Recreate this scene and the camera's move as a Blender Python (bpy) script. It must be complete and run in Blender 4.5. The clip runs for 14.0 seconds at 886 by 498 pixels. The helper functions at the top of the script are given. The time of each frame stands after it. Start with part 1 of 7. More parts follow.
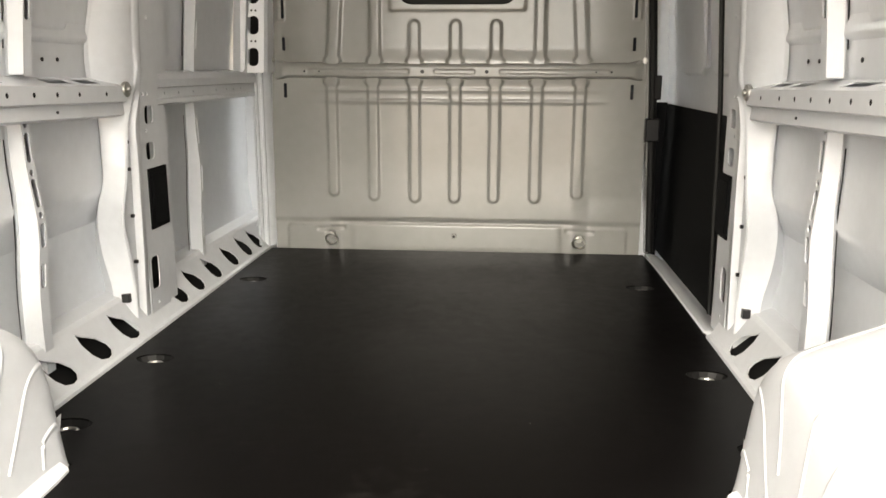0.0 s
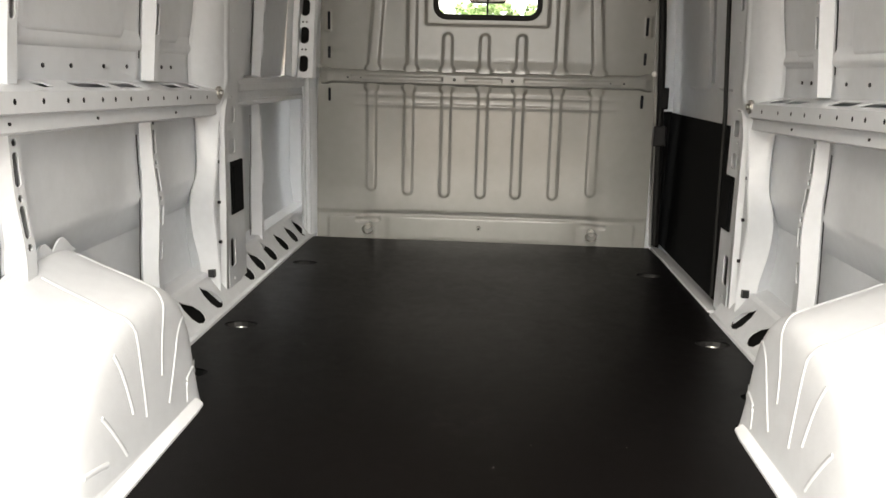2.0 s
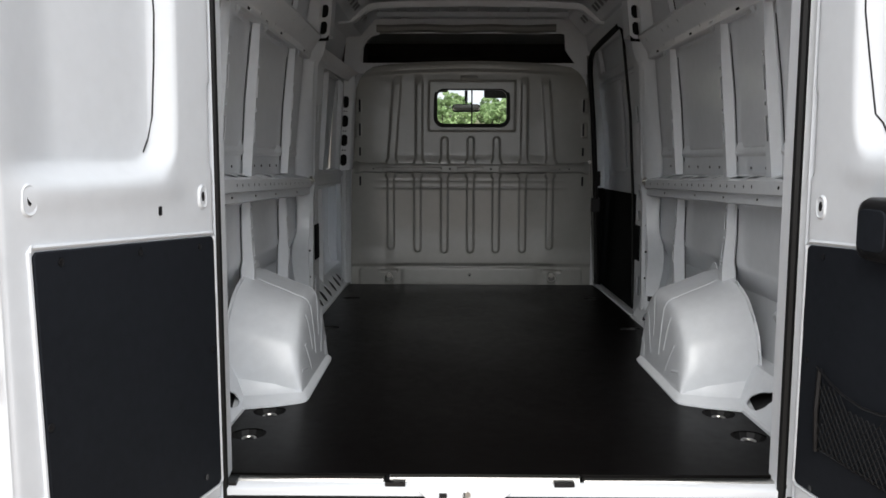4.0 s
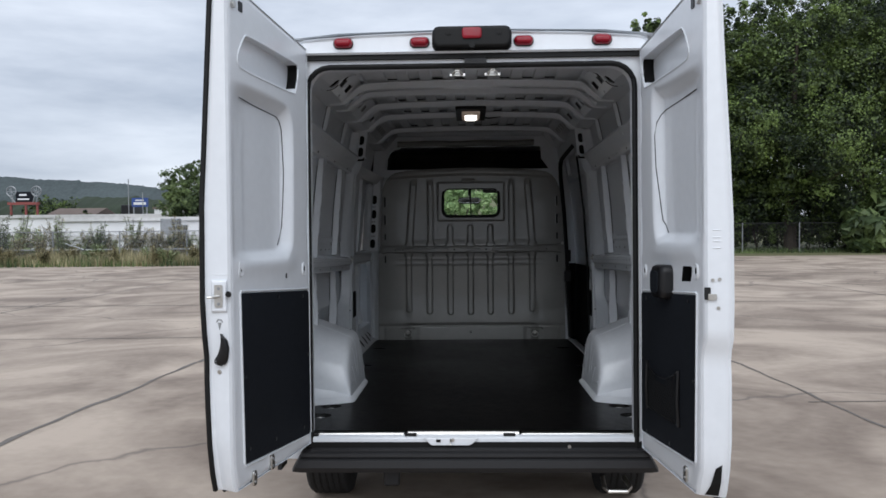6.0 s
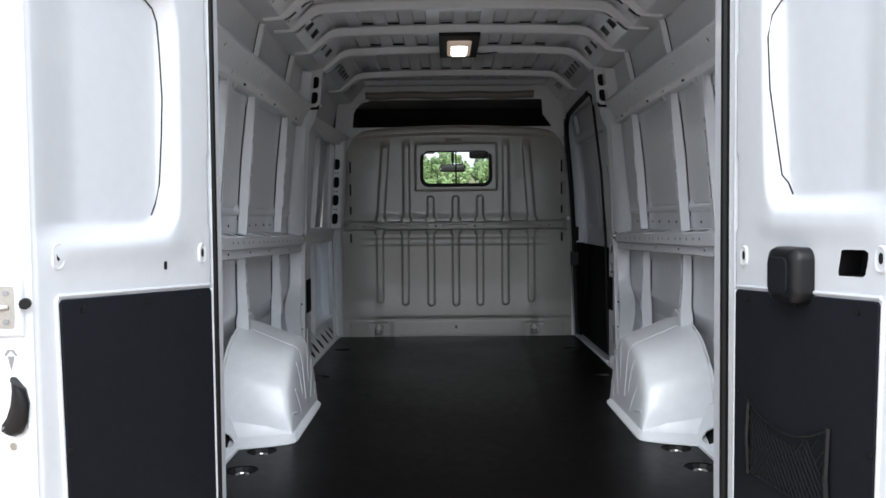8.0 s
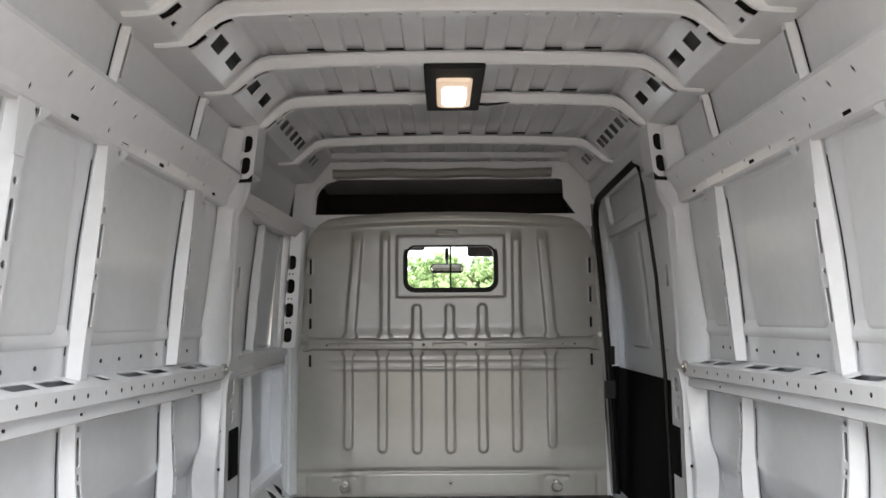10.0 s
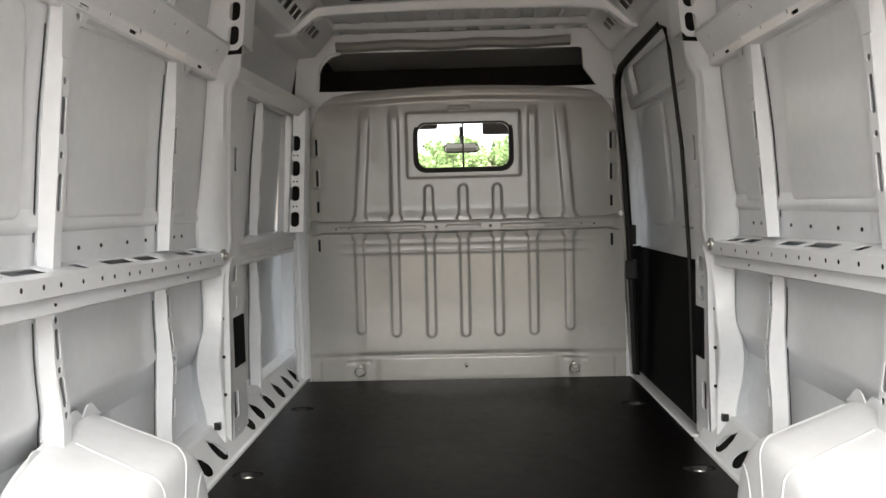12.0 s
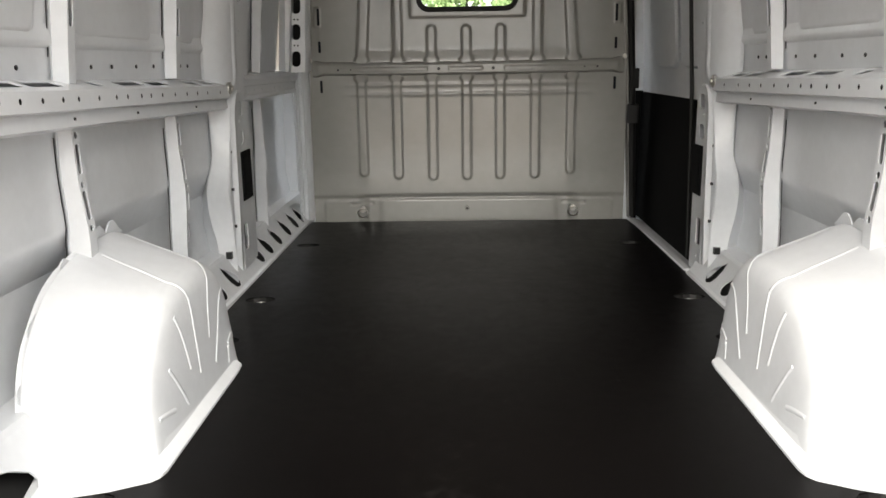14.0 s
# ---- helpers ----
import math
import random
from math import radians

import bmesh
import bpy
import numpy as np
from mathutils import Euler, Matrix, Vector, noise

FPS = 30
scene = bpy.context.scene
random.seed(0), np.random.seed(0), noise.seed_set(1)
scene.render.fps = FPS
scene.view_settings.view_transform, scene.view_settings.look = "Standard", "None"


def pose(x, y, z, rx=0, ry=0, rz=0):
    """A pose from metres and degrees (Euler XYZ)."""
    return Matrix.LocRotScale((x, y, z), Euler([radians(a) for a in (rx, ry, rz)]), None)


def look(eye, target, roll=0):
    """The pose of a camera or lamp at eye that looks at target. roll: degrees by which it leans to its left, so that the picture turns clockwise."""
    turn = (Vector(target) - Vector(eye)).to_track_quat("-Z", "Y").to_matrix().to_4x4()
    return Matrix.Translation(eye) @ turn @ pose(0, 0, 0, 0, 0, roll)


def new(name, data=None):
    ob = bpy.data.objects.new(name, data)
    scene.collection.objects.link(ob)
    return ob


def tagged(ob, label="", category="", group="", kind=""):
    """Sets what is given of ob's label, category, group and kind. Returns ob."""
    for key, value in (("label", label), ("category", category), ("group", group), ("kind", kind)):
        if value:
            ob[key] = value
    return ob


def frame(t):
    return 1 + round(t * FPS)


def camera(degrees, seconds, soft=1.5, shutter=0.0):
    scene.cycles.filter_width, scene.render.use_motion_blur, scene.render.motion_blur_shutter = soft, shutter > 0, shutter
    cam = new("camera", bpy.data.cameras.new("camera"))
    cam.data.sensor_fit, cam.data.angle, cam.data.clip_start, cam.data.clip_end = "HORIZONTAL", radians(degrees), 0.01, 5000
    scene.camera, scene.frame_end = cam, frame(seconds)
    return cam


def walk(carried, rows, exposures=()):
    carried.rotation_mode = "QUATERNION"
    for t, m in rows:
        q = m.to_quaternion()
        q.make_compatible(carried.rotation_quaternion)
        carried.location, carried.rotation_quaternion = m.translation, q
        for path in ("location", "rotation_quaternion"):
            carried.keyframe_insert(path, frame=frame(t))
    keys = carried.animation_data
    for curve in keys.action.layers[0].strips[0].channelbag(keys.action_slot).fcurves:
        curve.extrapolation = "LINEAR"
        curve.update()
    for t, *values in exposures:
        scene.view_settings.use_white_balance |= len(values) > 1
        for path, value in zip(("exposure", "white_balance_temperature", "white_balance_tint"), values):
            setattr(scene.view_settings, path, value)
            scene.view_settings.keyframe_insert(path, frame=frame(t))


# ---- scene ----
cam = camera(58.1, 14.0, soft=1.6)
PATH = [
    (0, (0.215, -0.115, 1.349), (0.067, 1.831, 0.911), 0.2),
    (0.5, (0.199, -0.079, 1.371), (0.16, 1.878, 0.959), -0.3),
    (1, (0.222, -0.143, 1.373), (0.199, 1.818, 0.982), 3.1),
    (1.5, (0.202, -0.305, 1.375), (0.063, 1.645, 0.955), 3.3),
    (2, (0.041, -0.518, 1.379), (-0.069, 1.431, 0.945), 1.4),
    (2.5, (-0.132, -0.757, 1.383), (-0.162, 1.204, 0.991), -0.7),
    (2.7, (-0.175, -0.878, 1.39), (-0.218, 1.084, 1.008), -0.4),
    (4.8, (-0.076, -2.814, 1.393), (-0.077, -0.818, 1.274), 0.4),
    (5, (-0.039, -2.987, 1.397), (-0.059, -0.99, 1.291), 0.7),
    (5.5, (-0.013, -3.402, 1.406), (-0.065, -1.404, 1.346), 0.0),
    (6, (-0.021, -3.617, 1.425), (-0.085, -1.618, 1.403), -0.5),
    (6.5, (-0.025, -3.542, 1.405), (-0.089, -1.544, 1.383), -0.5),
    (7, (-0.02, -3.164, 1.396), (-0.066, -1.165, 1.339), -0.1),
    (7.2, (-0.032, -2.996, 1.392), (-0.071, -0.998, 1.322), -0.1),
    (9.3, (-0.087, -1.282, 1.426), (-0.062, 0.717, 1.348), -1.1),
    (9.5, (-0.071, -1.156, 1.444), (-0.056, 0.844, 1.431), -0.9),
    (10, (-0.045, -0.899, 1.472), (-0.042, 1.093, 1.65), -0.4),
    (10.5, (-0.037, -0.727, 1.512), (-0.024, 1.238, 1.883), -0.3),
    (11, (-0.002, -0.679, 1.528), (-0.018, 1.27, 1.975), -0.3),
    (11.5, (-0.007, -0.674, 1.491), (-0.045, 1.316, 1.686), -1.2),
    (11.8, (0.004, -0.695, 1.489), (-0.057, 1.304, 1.477), -1.4),
    (12, (-0.001, -0.706, 1.454), (-0.056, 1.29, 1.344), -1.4),
    (12.5, (0.002, -0.738, 1.439), (-0.059, 1.24, 1.147), -0.8),
    (13, (0.0, -0.749, 1.417), (-0.069, 1.217, 1.054), -0.3),
    (13.5, (0.01, -0.758, 1.401), (-0.049, 1.2, 0.997), -0.2),
    (14, (-0.029, -0.784, 1.367), (-0.08, 1.164, 0.914), -0.9),
]
walk(cam, [(t, look(eye, target, roll)) for t, eye, target, roll in PATH],
     exposures=[(0.0, 3.60, 7480, 10), (0.5, 3.32, 7420, 10), (1.0, 3.18, 7350, 10), (1.6, 3.20, 7280, 10), (2.7, 2.50, 7200, 10), (4.8, 0.50, 5960, 10), (5.5, 0.25, 5900, 10),
                (7.2, 0.60, 5830, 10), (9.3, 2.76, 6530, 10), (10.0, 2.80, 6560, 10), (10.9, 3.10, 6640, 10), (12.0, 2.92, 6880, 10), (14.0, 2.68, 6980, 10)])

# ---- world and light: overcast afternoon ----
world = bpy.data.worlds.new("overcast_sky")
scene.world = world
world.use_nodes = True
wn, wl = world.node_tree.nodes, world.node_tree.links
wn.clear()
w_out = wn.new("ShaderNodeOutputWorld")
w_bg = wn.new("ShaderNodeBackground")
w_sky = wn.new("ShaderNodeTexSky")
w_sky.sky_type = "NISHITA"
w_sky.sun_disc = False
w_sky.sun_elevation = radians(49)
w_sky.sun_rotation = radians(200)
w_sky.dust_density = 3.0
w_tc = wn.new("ShaderNodeTexCoord")
w_map = wn.new("ShaderNodeMapping")
w_map.inputs["Scale"].default_value = (1.0, 1.0, 4.5)
w_noise = wn.new("ShaderNodeTexNoise")
w_noise.inputs["Scale"].default_value = 2.2
w_noise.inputs["Detail"].default_value = 7.0
w_noise.inputs["Roughness"].default_value = 0.55
w_ramp = wn.new("ShaderNodeValToRGB")
w_ramp.color_ramp.elements[0].position = 0.36
w_ramp.color_ramp.elements[0].color = (4.5, 4.75, 5.15, 1)
w_ramp.color_ramp.elements[1].position = 0.66
w_ramp.color_ramp.elements[1].color = (8.4, 8.45, 8.5, 1)
w_mix = wn.new("ShaderNodeMixRGB")
w_mix.inputs[0].default_value = 0.86
wl.new(w_tc.outputs["Generated"], w_map.inputs["Vector"])
wl.new(w_map.outputs[0], w_noise.inputs["Vector"])
wl.new(w_noise.outputs[0], w_ramp.inputs[0])
wl.new(w_sky.outputs[0], w_mix.inputs[1])
wl.new(w_ramp.outputs[0], w_mix.inputs[2])
wl.new(w_mix.outputs[0], w_bg.inputs[0])
w_bg.inputs[1].default_value = 0.100
wl.new(w_bg.outputs[0], w_out.inputs[0])

sun = new("sun", bpy.data.lights.new("sun", "SUN"))
sun.data.energy = 1.6
sun.data.angle = radians(60)
sun.data.color = (1.0, 0.97, 0.92)
sun.matrix_world = look((0, 0, 0), (0.03, 0.75, -0.66))


# ---- materials ----
def material(name, color, rough=0.5, metal=0.0, vary=0.0, scale=8.0, bump=0.0, bump_scale=60.0, coat=0.0, tint=None, rough_vary=0.0, detail=6.0, spec=0.5):
    """Principled surface with a large-scale and a fine variation of colour, and fine relief."""
    m = bpy.data.materials.new(name)
    m.use_nodes = True
    n, l = m.node_tree.nodes, m.node_tree.links
    b = n["Principled BSDF"]
    b.inputs["Base Color"].default_value = (*color, 1)
    b.inputs["Roughness"].default_value = rough
    b.inputs["Metallic"].default_value = metal
    b.inputs["Specular IOR Level"].default_value = spec
    b.inputs["Coat Weight"].default_value = coat
    b.inputs["Coat Roughness"].default_value = 0.12
    tc = n.new("ShaderNodeTexCoord")
    if vary:
        big, fine, mix, ramp = n.new("ShaderNodeTexNoise"), n.new("ShaderNodeTexNoise"), n.new("ShaderNodeMath"), n.new("ShaderNodeValToRGB")
        big.inputs["Scale"].default_value, big.inputs["Detail"].default_value = scale * 0.3, detail
        fine.inputs["Scale"].default_value, fine.inputs["Detail"].default_value = scale * 6, 4
        mix.operation = "ADD"
        l.new(tc.outputs["Object"], big.inputs["Vector"]), l.new(tc.outputs["Object"], fine.inputs["Vector"])
        l.new(big.outputs[0], mix.inputs[0]), l.new(fine.outputs[0], mix.inputs[1])
        half = n.new("ShaderNodeMath")
        half.operation, half.inputs[1].default_value = "MULTIPLY", 0.5
        l.new(mix.outputs[0], half.inputs[0]), l.new(half.outputs[0], ramp.inputs[0])
        other = tint or tuple(c * (1 - vary) for c in color)
        ramp.color_ramp.elements[0].position, ramp.color_ramp.elements[1].position = 0.36, 0.62
        ramp.color_ramp.elements[0].color, ramp.color_ramp.elements[1].color = (*other, 1), (*color, 1)
        l.new(ramp.outputs[0], b.inputs["Base Color"])
        if rough_vary:
            mr = n.new("ShaderNodeMapRange")
            mr.inputs[3].default_value, mr.inputs[4].default_value = rough - rough_vary, rough + rough_vary
            l.new(half.outputs[0], mr.inputs[0]), l.new(mr.outputs[0], b.inputs["Roughness"])
    if bump:
        bn, bp = n.new("ShaderNodeTexNoise"), n.new("ShaderNodeBump")
        bn.inputs["Scale"].default_value, bn.inputs["Detail"].default_value = bump_scale, 5
        bp.inputs["Strength"].default_value, bp.inputs["Distance"].default_value = bump, 0.01
        l.new(tc.outputs["Object"], bn.inputs["Vector"])
        l.new(bn.outputs[0], bp.inputs["Height"]), l.new(bp.outputs[0], b.inputs["Normal"])
    return m


def glass_material(name, color=(1, 1, 1), rough=0.0, weight=1.0):
    m = bpy.data.materials.new(name)
    m.use_nodes = True
    b = m.node_tree.nodes["Principled BSDF"]
    b.inputs["Base Color"].default_value = (*color, 1)
    b.inputs["Roughness"].default_value = rough
    b.inputs["Transmission Weight"].default_value = weight
    b.inputs["IOR"].default_value = 1.05 if weight == 1.0 and rough == 0 else 1.45
    return m


def leaf_material(name, dark, light, clump_shade=False):
    m = bpy.data.materials.new(name)
    m.use_nodes = True
    n, l = m.node_tree.nodes, m.node_tree.links
    b = n["Principled BSDF"]
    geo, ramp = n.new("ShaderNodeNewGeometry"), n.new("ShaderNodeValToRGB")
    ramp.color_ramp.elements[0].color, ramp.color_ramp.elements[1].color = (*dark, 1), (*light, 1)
    # the stronger noise paints lit and shaded clumps of foliage into the leaf colour
    ramp.color_ramp.elements[0].position, ramp.color_ramp.elements[1].position = (0.58, 0.95) if clump_shade else (0.40, 0.66)
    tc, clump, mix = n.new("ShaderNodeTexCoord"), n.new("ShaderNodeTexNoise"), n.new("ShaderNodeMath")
    clump.inputs["Scale"].default_value, clump.inputs["Detail"].default_value = (0.55, 2) if clump_shade else (0.38, 3)
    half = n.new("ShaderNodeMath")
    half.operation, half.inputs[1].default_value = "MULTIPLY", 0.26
    mix.operation, mix.inputs[1].default_value = "MULTIPLY_ADD", 1.1 if clump_shade else 0.80
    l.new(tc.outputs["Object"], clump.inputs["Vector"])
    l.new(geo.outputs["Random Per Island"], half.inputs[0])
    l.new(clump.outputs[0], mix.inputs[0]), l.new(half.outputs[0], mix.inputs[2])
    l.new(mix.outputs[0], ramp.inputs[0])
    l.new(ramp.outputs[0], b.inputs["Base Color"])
    b.inputs["Roughness"].default_value = 0.55
    tr = n.new("ShaderNodeBsdfTranslucent")
    mx = n.new("ShaderNodeMixShader")
    mx.inputs[0].default_value = 0.22
    l.new(ramp.outputs[0], tr.inputs[0])
    l.new(b.outputs[0], mx.inputs[1]), l.new(tr.outputs[0], mx.inputs[2])
    l.new(mx.outputs[0], n["Material Output"].inputs[0])
    return m


WHITE = material("white_body_paint", (0.720, 0.745, 0.775), 0.30, vary=0.05, scale=4, bump=0.02, bump_scale=180, coat=0.4)
# body white toned down: the weaker light inside is put into the colour
INNER = material("white_inner_paint", (0.645, 0.668, 0.695), 0.30, vary=0.07, scale=5, bump=0.03, bump_scale=160, coat=0.3)
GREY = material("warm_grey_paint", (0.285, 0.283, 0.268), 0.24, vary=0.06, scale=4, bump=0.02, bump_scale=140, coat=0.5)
MAT = material("black_floor_liner", (0.0030, 0.0026, 0.0025), 0.36, vary=0.35, scale=5, bump=0.08, bump_scale=420, rough_vary=0.16, tint=(0.0018, 0.0015, 0.0015), spec=0.05)
mn, ml = MAT.node_tree.nodes, MAT.node_tree.links
dust, dust_fine, dust_mul, dust_ramp, dust_mix, dust_tc = mn.new("ShaderNodeTexNoise"), mn.new("ShaderNodeTexNoise"), mn.new("ShaderNodeMath"), mn.new("ShaderNodeValToRGB"), mn.new("ShaderNodeMixRGB"), mn.new("ShaderNodeTexCoord")
dust.inputs["Scale"].default_value, dust.inputs["Detail"].default_value = 2.6, 5
dust_fine.inputs["Scale"].default_value, dust_fine.inputs["Detail"].default_value = 34, 5
dust_mul.operation = "MULTIPLY"
dust_ramp.color_ramp.elements[0].position, dust_ramp.color_ramp.elements[1].position = 0.34, 0.52
dust_ramp.color_ramp.elements[0].color, dust_ramp.color_ramp.elements[1].color = (0, 0, 0, 1), (0.5, 0.5, 0.5, 1)
dust_mix.inputs[2].default_value = (0.016, 0.0145, 0.014, 1)
ml.new(dust_tc.outputs["Object"], dust.inputs["Vector"]), ml.new(dust_tc.outputs["Object"], dust_fine.inputs["Vector"])
ml.new(dust.outputs[0], dust_mul.inputs[0]), ml.new(dust_fine.outputs[0], dust_mul.inputs[1])
ml.new(dust_mul.outputs[0], dust_ramp.inputs[0]), ml.new(dust_ramp.outputs[0], dust_mix.inputs[0])
ml.new(mn["Principled BSDF"].inputs["Base Color"].links[0].from_socket, dust_mix.inputs[1])
ml.new(dust_mix.outputs[0], mn["Principled BSDF"].inputs["Base Color"])
# darker, more neutral copy of BOARD for trim inside the bay
BOARD_IN = material("black_inside_trim", (0.0052, 0.0054, 0.0060), 0.70, vary=0.25, scale=7, bump=0.10, bump_scale=300, spec=0.08)
BOARD = material("black_hardboard", (0.0125, 0.0145, 0.0185), 0.70, vary=0.25, scale=7, bump=0.10, bump_scale=300, spec=0.10)
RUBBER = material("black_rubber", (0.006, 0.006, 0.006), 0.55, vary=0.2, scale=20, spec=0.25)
PLASTIC = material("black_plastic", (0.008, 0.008, 0.009), 0.38, vary=0.2, scale=30, bump=0.05, bump_scale=500, spec=0.35)
# near-black colour for sheets that stand for the shade behind holes
CAVITY_SHADE = material("cavity_shade", (0.012, 0.012, 0.012), 0.8, vary=0.3, scale=12, spec=0.1)
BUMPER = material("grey_bumper_plastic", (0.0095, 0.0095, 0.0110), 0.65, vary=0.25, scale=15, bump=0.15, bump_scale=500)
STEEL = material("bright_steel", (0.62, 0.61, 0.58), 0.28, metal=1.0, vary=0.2, scale=40)
MIRROR = material("mirror_glass", (0.80, 0.82, 0.82), 0.03, metal=1.0)
RED = material("red_lens", (0.26, 0.004, 0.016), 0.22, vary=0.3, scale=60, coat=0.15, spec=0.3)
HEADLINER = material("dark_headliner", (0.045, 0.041, 0.039), 0.9, vary=0.3, scale=10, bump=0.2, bump_scale=300)
TYRE = material("tyre_rubber", (0.018, 0.018, 0.018), 0.8, vary=0.3, scale=20, bump=0.2, bump_scale=150)
GALV = material("galvanised_steel", (0.33, 0.34, 0.35), 0.5, metal=0.8, vary=0.25, scale=20)
BARK = material("bark", (0.07, 0.055, 0.042), 0.9, vary=0.5, scale=5, bump=0.6, bump_scale=18)
ROOFING = material("white_flat_roof", (0.62, 0.61, 0.60), 0.8, vary=0.25, scale=0.4)
BRICKISH = material("brown_shingle", (0.17, 0.13, 0.11), 0.9, vary=0.3, scale=1.0)
REDPAINT = material("dull_red_paint", (0.25, 0.06, 0.05), 0.6, vary=0.3, scale=2)
BLUE = material("blue_sign_face", (0.03, 0.07, 0.25), 0.4, vary=0.15, scale=2)
SIGNWHITE = material("white_sign_paint", (0.75, 0.75, 0.75), 0.5, vary=0.08, scale=3)
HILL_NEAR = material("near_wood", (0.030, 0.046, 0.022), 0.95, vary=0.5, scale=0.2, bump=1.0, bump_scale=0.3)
# far woods made paler and bluer: the haze is put into the colour
HILL = material("hazy_wooded_hill", (0.080, 0.100, 0.102), 0.95, vary=0.35, scale=0.05, bump=0.8, bump_scale=0.15)
GLASS = glass_material("clear_glass", (0.98, 1.0, 0.99))
# near-black to yellow-green patches imitate shaded gaps and sunlit clumps
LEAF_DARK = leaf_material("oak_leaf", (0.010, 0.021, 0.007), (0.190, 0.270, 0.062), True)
LEAF_MID = leaf_material("shrub_leaf", (0.045, 0.072, 0.026), (0.16, 0.215, 0.07))
LEAF_BRIGHT = leaf_material("fresh_leaf", (0.17, 0.27, 0.10), (0.38, 0.50, 0.24))
LEAF_WEED = leaf_material("weed_leaf", (0.15, 0.20, 0.08), (0.44, 0.50, 0.26))
LEAF_PALE = leaf_material("dry_weed", (0.19, 0.18, 0.09), (0.50, 0.44, 0.26))

LAMP = bpy.data.materials.new("lamp_lens")
LAMP.use_nodes = True
LAMP.node_tree.nodes["Principled BSDF"].inputs["Base Color"].default_value = (0.6, 0.58, 0.54, 1)
LAMP.node_tree.nodes["Principled BSDF"].inputs["Emission Color"].default_value = (1.0, 0.70, 0.48, 1)
LAMP.node_tree.nodes["Principled BSDF"].inputs["Emission Strength"].default_value = 0.085
BULB = LAMP.copy()
BULB.name = "lamp_bulb"
BULB.node_tree.nodes["Principled BSDF"].inputs["Emission Color"].default_value = (1.0, 0.88, 0.74, 1)
BULB.node_tree.nodes["Principled BSDF"].inputs["Emission Strength"].default_value = 2.2


def concrete():
    """Worn concrete of a parking lot: slabs, stains, dark tar joints and hairline cracks."""
    m = bpy.data.materials.new("worn_concrete")
    m.use_nodes = True
    n, l = m.node_tree.nodes, m.node_tree.links
    b = n["Principled BSDF"]
    tc = n.new("ShaderNodeTexCoord")
    stain, grain = n.new("ShaderNodeTexNoise"), n.new("ShaderNodeTexNoise")
    stain.inputs["Scale"].default_value, stain.inputs["Detail"].default_value, stain.inputs["Distortion"].default_value = 0.42, 7, 1.6
    grain.inputs["Scale"].default_value, grain.inputs["Detail"].default_value = 9, 6
    add = n.new("ShaderNodeMath")
    add.operation, add.inputs[1].default_value = "MULTIPLY_ADD", 0.86
    l.new(tc.outputs["Object"], stain.inputs["Vector"]), l.new(tc.outputs["Object"], grain.inputs["Vector"])
    sc = n.new("ShaderNodeMath")
    sc.operation, sc.inputs[1].default_value = "MULTIPLY", 0.14
    l.new(grain.outputs[0], sc.inputs[0])
    l.new(stain.outputs[0], add.inputs[0]), l.new(sc.outputs[0], add.inputs[2])
    ramp = n.new("ShaderNodeValToRGB")
    ramp.color_ramp.elements[0].position, ramp.color_ramp.elements[1].position = 0.37, 0.63
    ramp.color_ramp.elements[0].color, ramp.color_ramp.elements[1].color = (0.225, 0.176, 0.138, 1), (0.49, 0.405, 0.325, 1)
    l.new(add.outputs[0], ramp.inputs[0])
    crack = n.new("ShaderNodeTexVoronoi")
    crack.feature, crack.inputs["Scale"].default_value = "DISTANCE_TO_EDGE", 0.16
    warp, wadd = n.new("ShaderNodeTexNoise"), n.new("ShaderNodeVectorMath")
    warp.inputs["Scale"].default_value, warp.inputs["Detail"].default_value = 0.8, 6
    wadd.operation = "ADD"
    l.new(tc.outputs["Object"], warp.inputs["Vector"])
    l.new(tc.outputs["Object"], wadd.inputs[0]), l.new(warp.outputs["Color"], wadd.inputs[1])
    l.new(wadd.outputs[0], crack.inputs["Vector"])
    cr = n.new("ShaderNodeMapRange")
    cr.inputs[1].default_value, cr.inputs[2].default_value, cr.inputs[3].default_value, cr.inputs[4].default_value = 0.0, 0.006, 0.55, 0.0
    l.new(crack.outputs["Distance"], cr.inputs[0])
    mx = n.new("ShaderNodeMixRGB")
    mx.inputs[2].default_value = (0.055, 0.05, 0.048, 1)
    l.new(cr.outputs[0], mx.inputs[0]), l.new(ramp.outputs[0], mx.inputs[1])
    l.new(mx.outputs[0], b.inputs["Base Color"])
    b.inputs["Roughness"].default_value = 0.8
    bp = n.new("ShaderNodeBump")
    bp.inputs["Strength"].default_value, bp.inputs["Distance"].default_value = 0.25, 0.02
    l.new(grain.outputs[0], bp.inputs["Height"]), l.new(bp.outputs[0], b.inputs["Normal"])
    return m


CONCRETE = concrete()
TAR = material("tar_joint", (0.185, 0.162, 0.140), 0.7, vary=0.4, scale=3)
VERGE = material("rough_grass_verge", (0.16, 0.15, 0.07), 0.95, vary=0.5, scale=1.2, bump=0.6, bump_scale=12, tint=(0.10, 0.12, 0.045))


# ---- mesh helpers ----
zone = ["lot"]


def settle(p):
    """The cargo bay is drawn from its own datum, 0.172 m ahead of the rear sill; the rear end is a little smaller than its pattern."""
    if zone[0] == "bay":
        p.y += 0.172 * max(0.0, min(1.0, (p.y - 0.06) / 0.39))
    elif zone[0] == "rear":
        p.x, p.z = 0.9655 * p.x - 0.0044, 0.981 * p.z - 0.021
    elif zone[0] == "hood":
        p.x, p.z = 0.9655 * p.x - 0.0044, 0.981 * p.z - 0.043


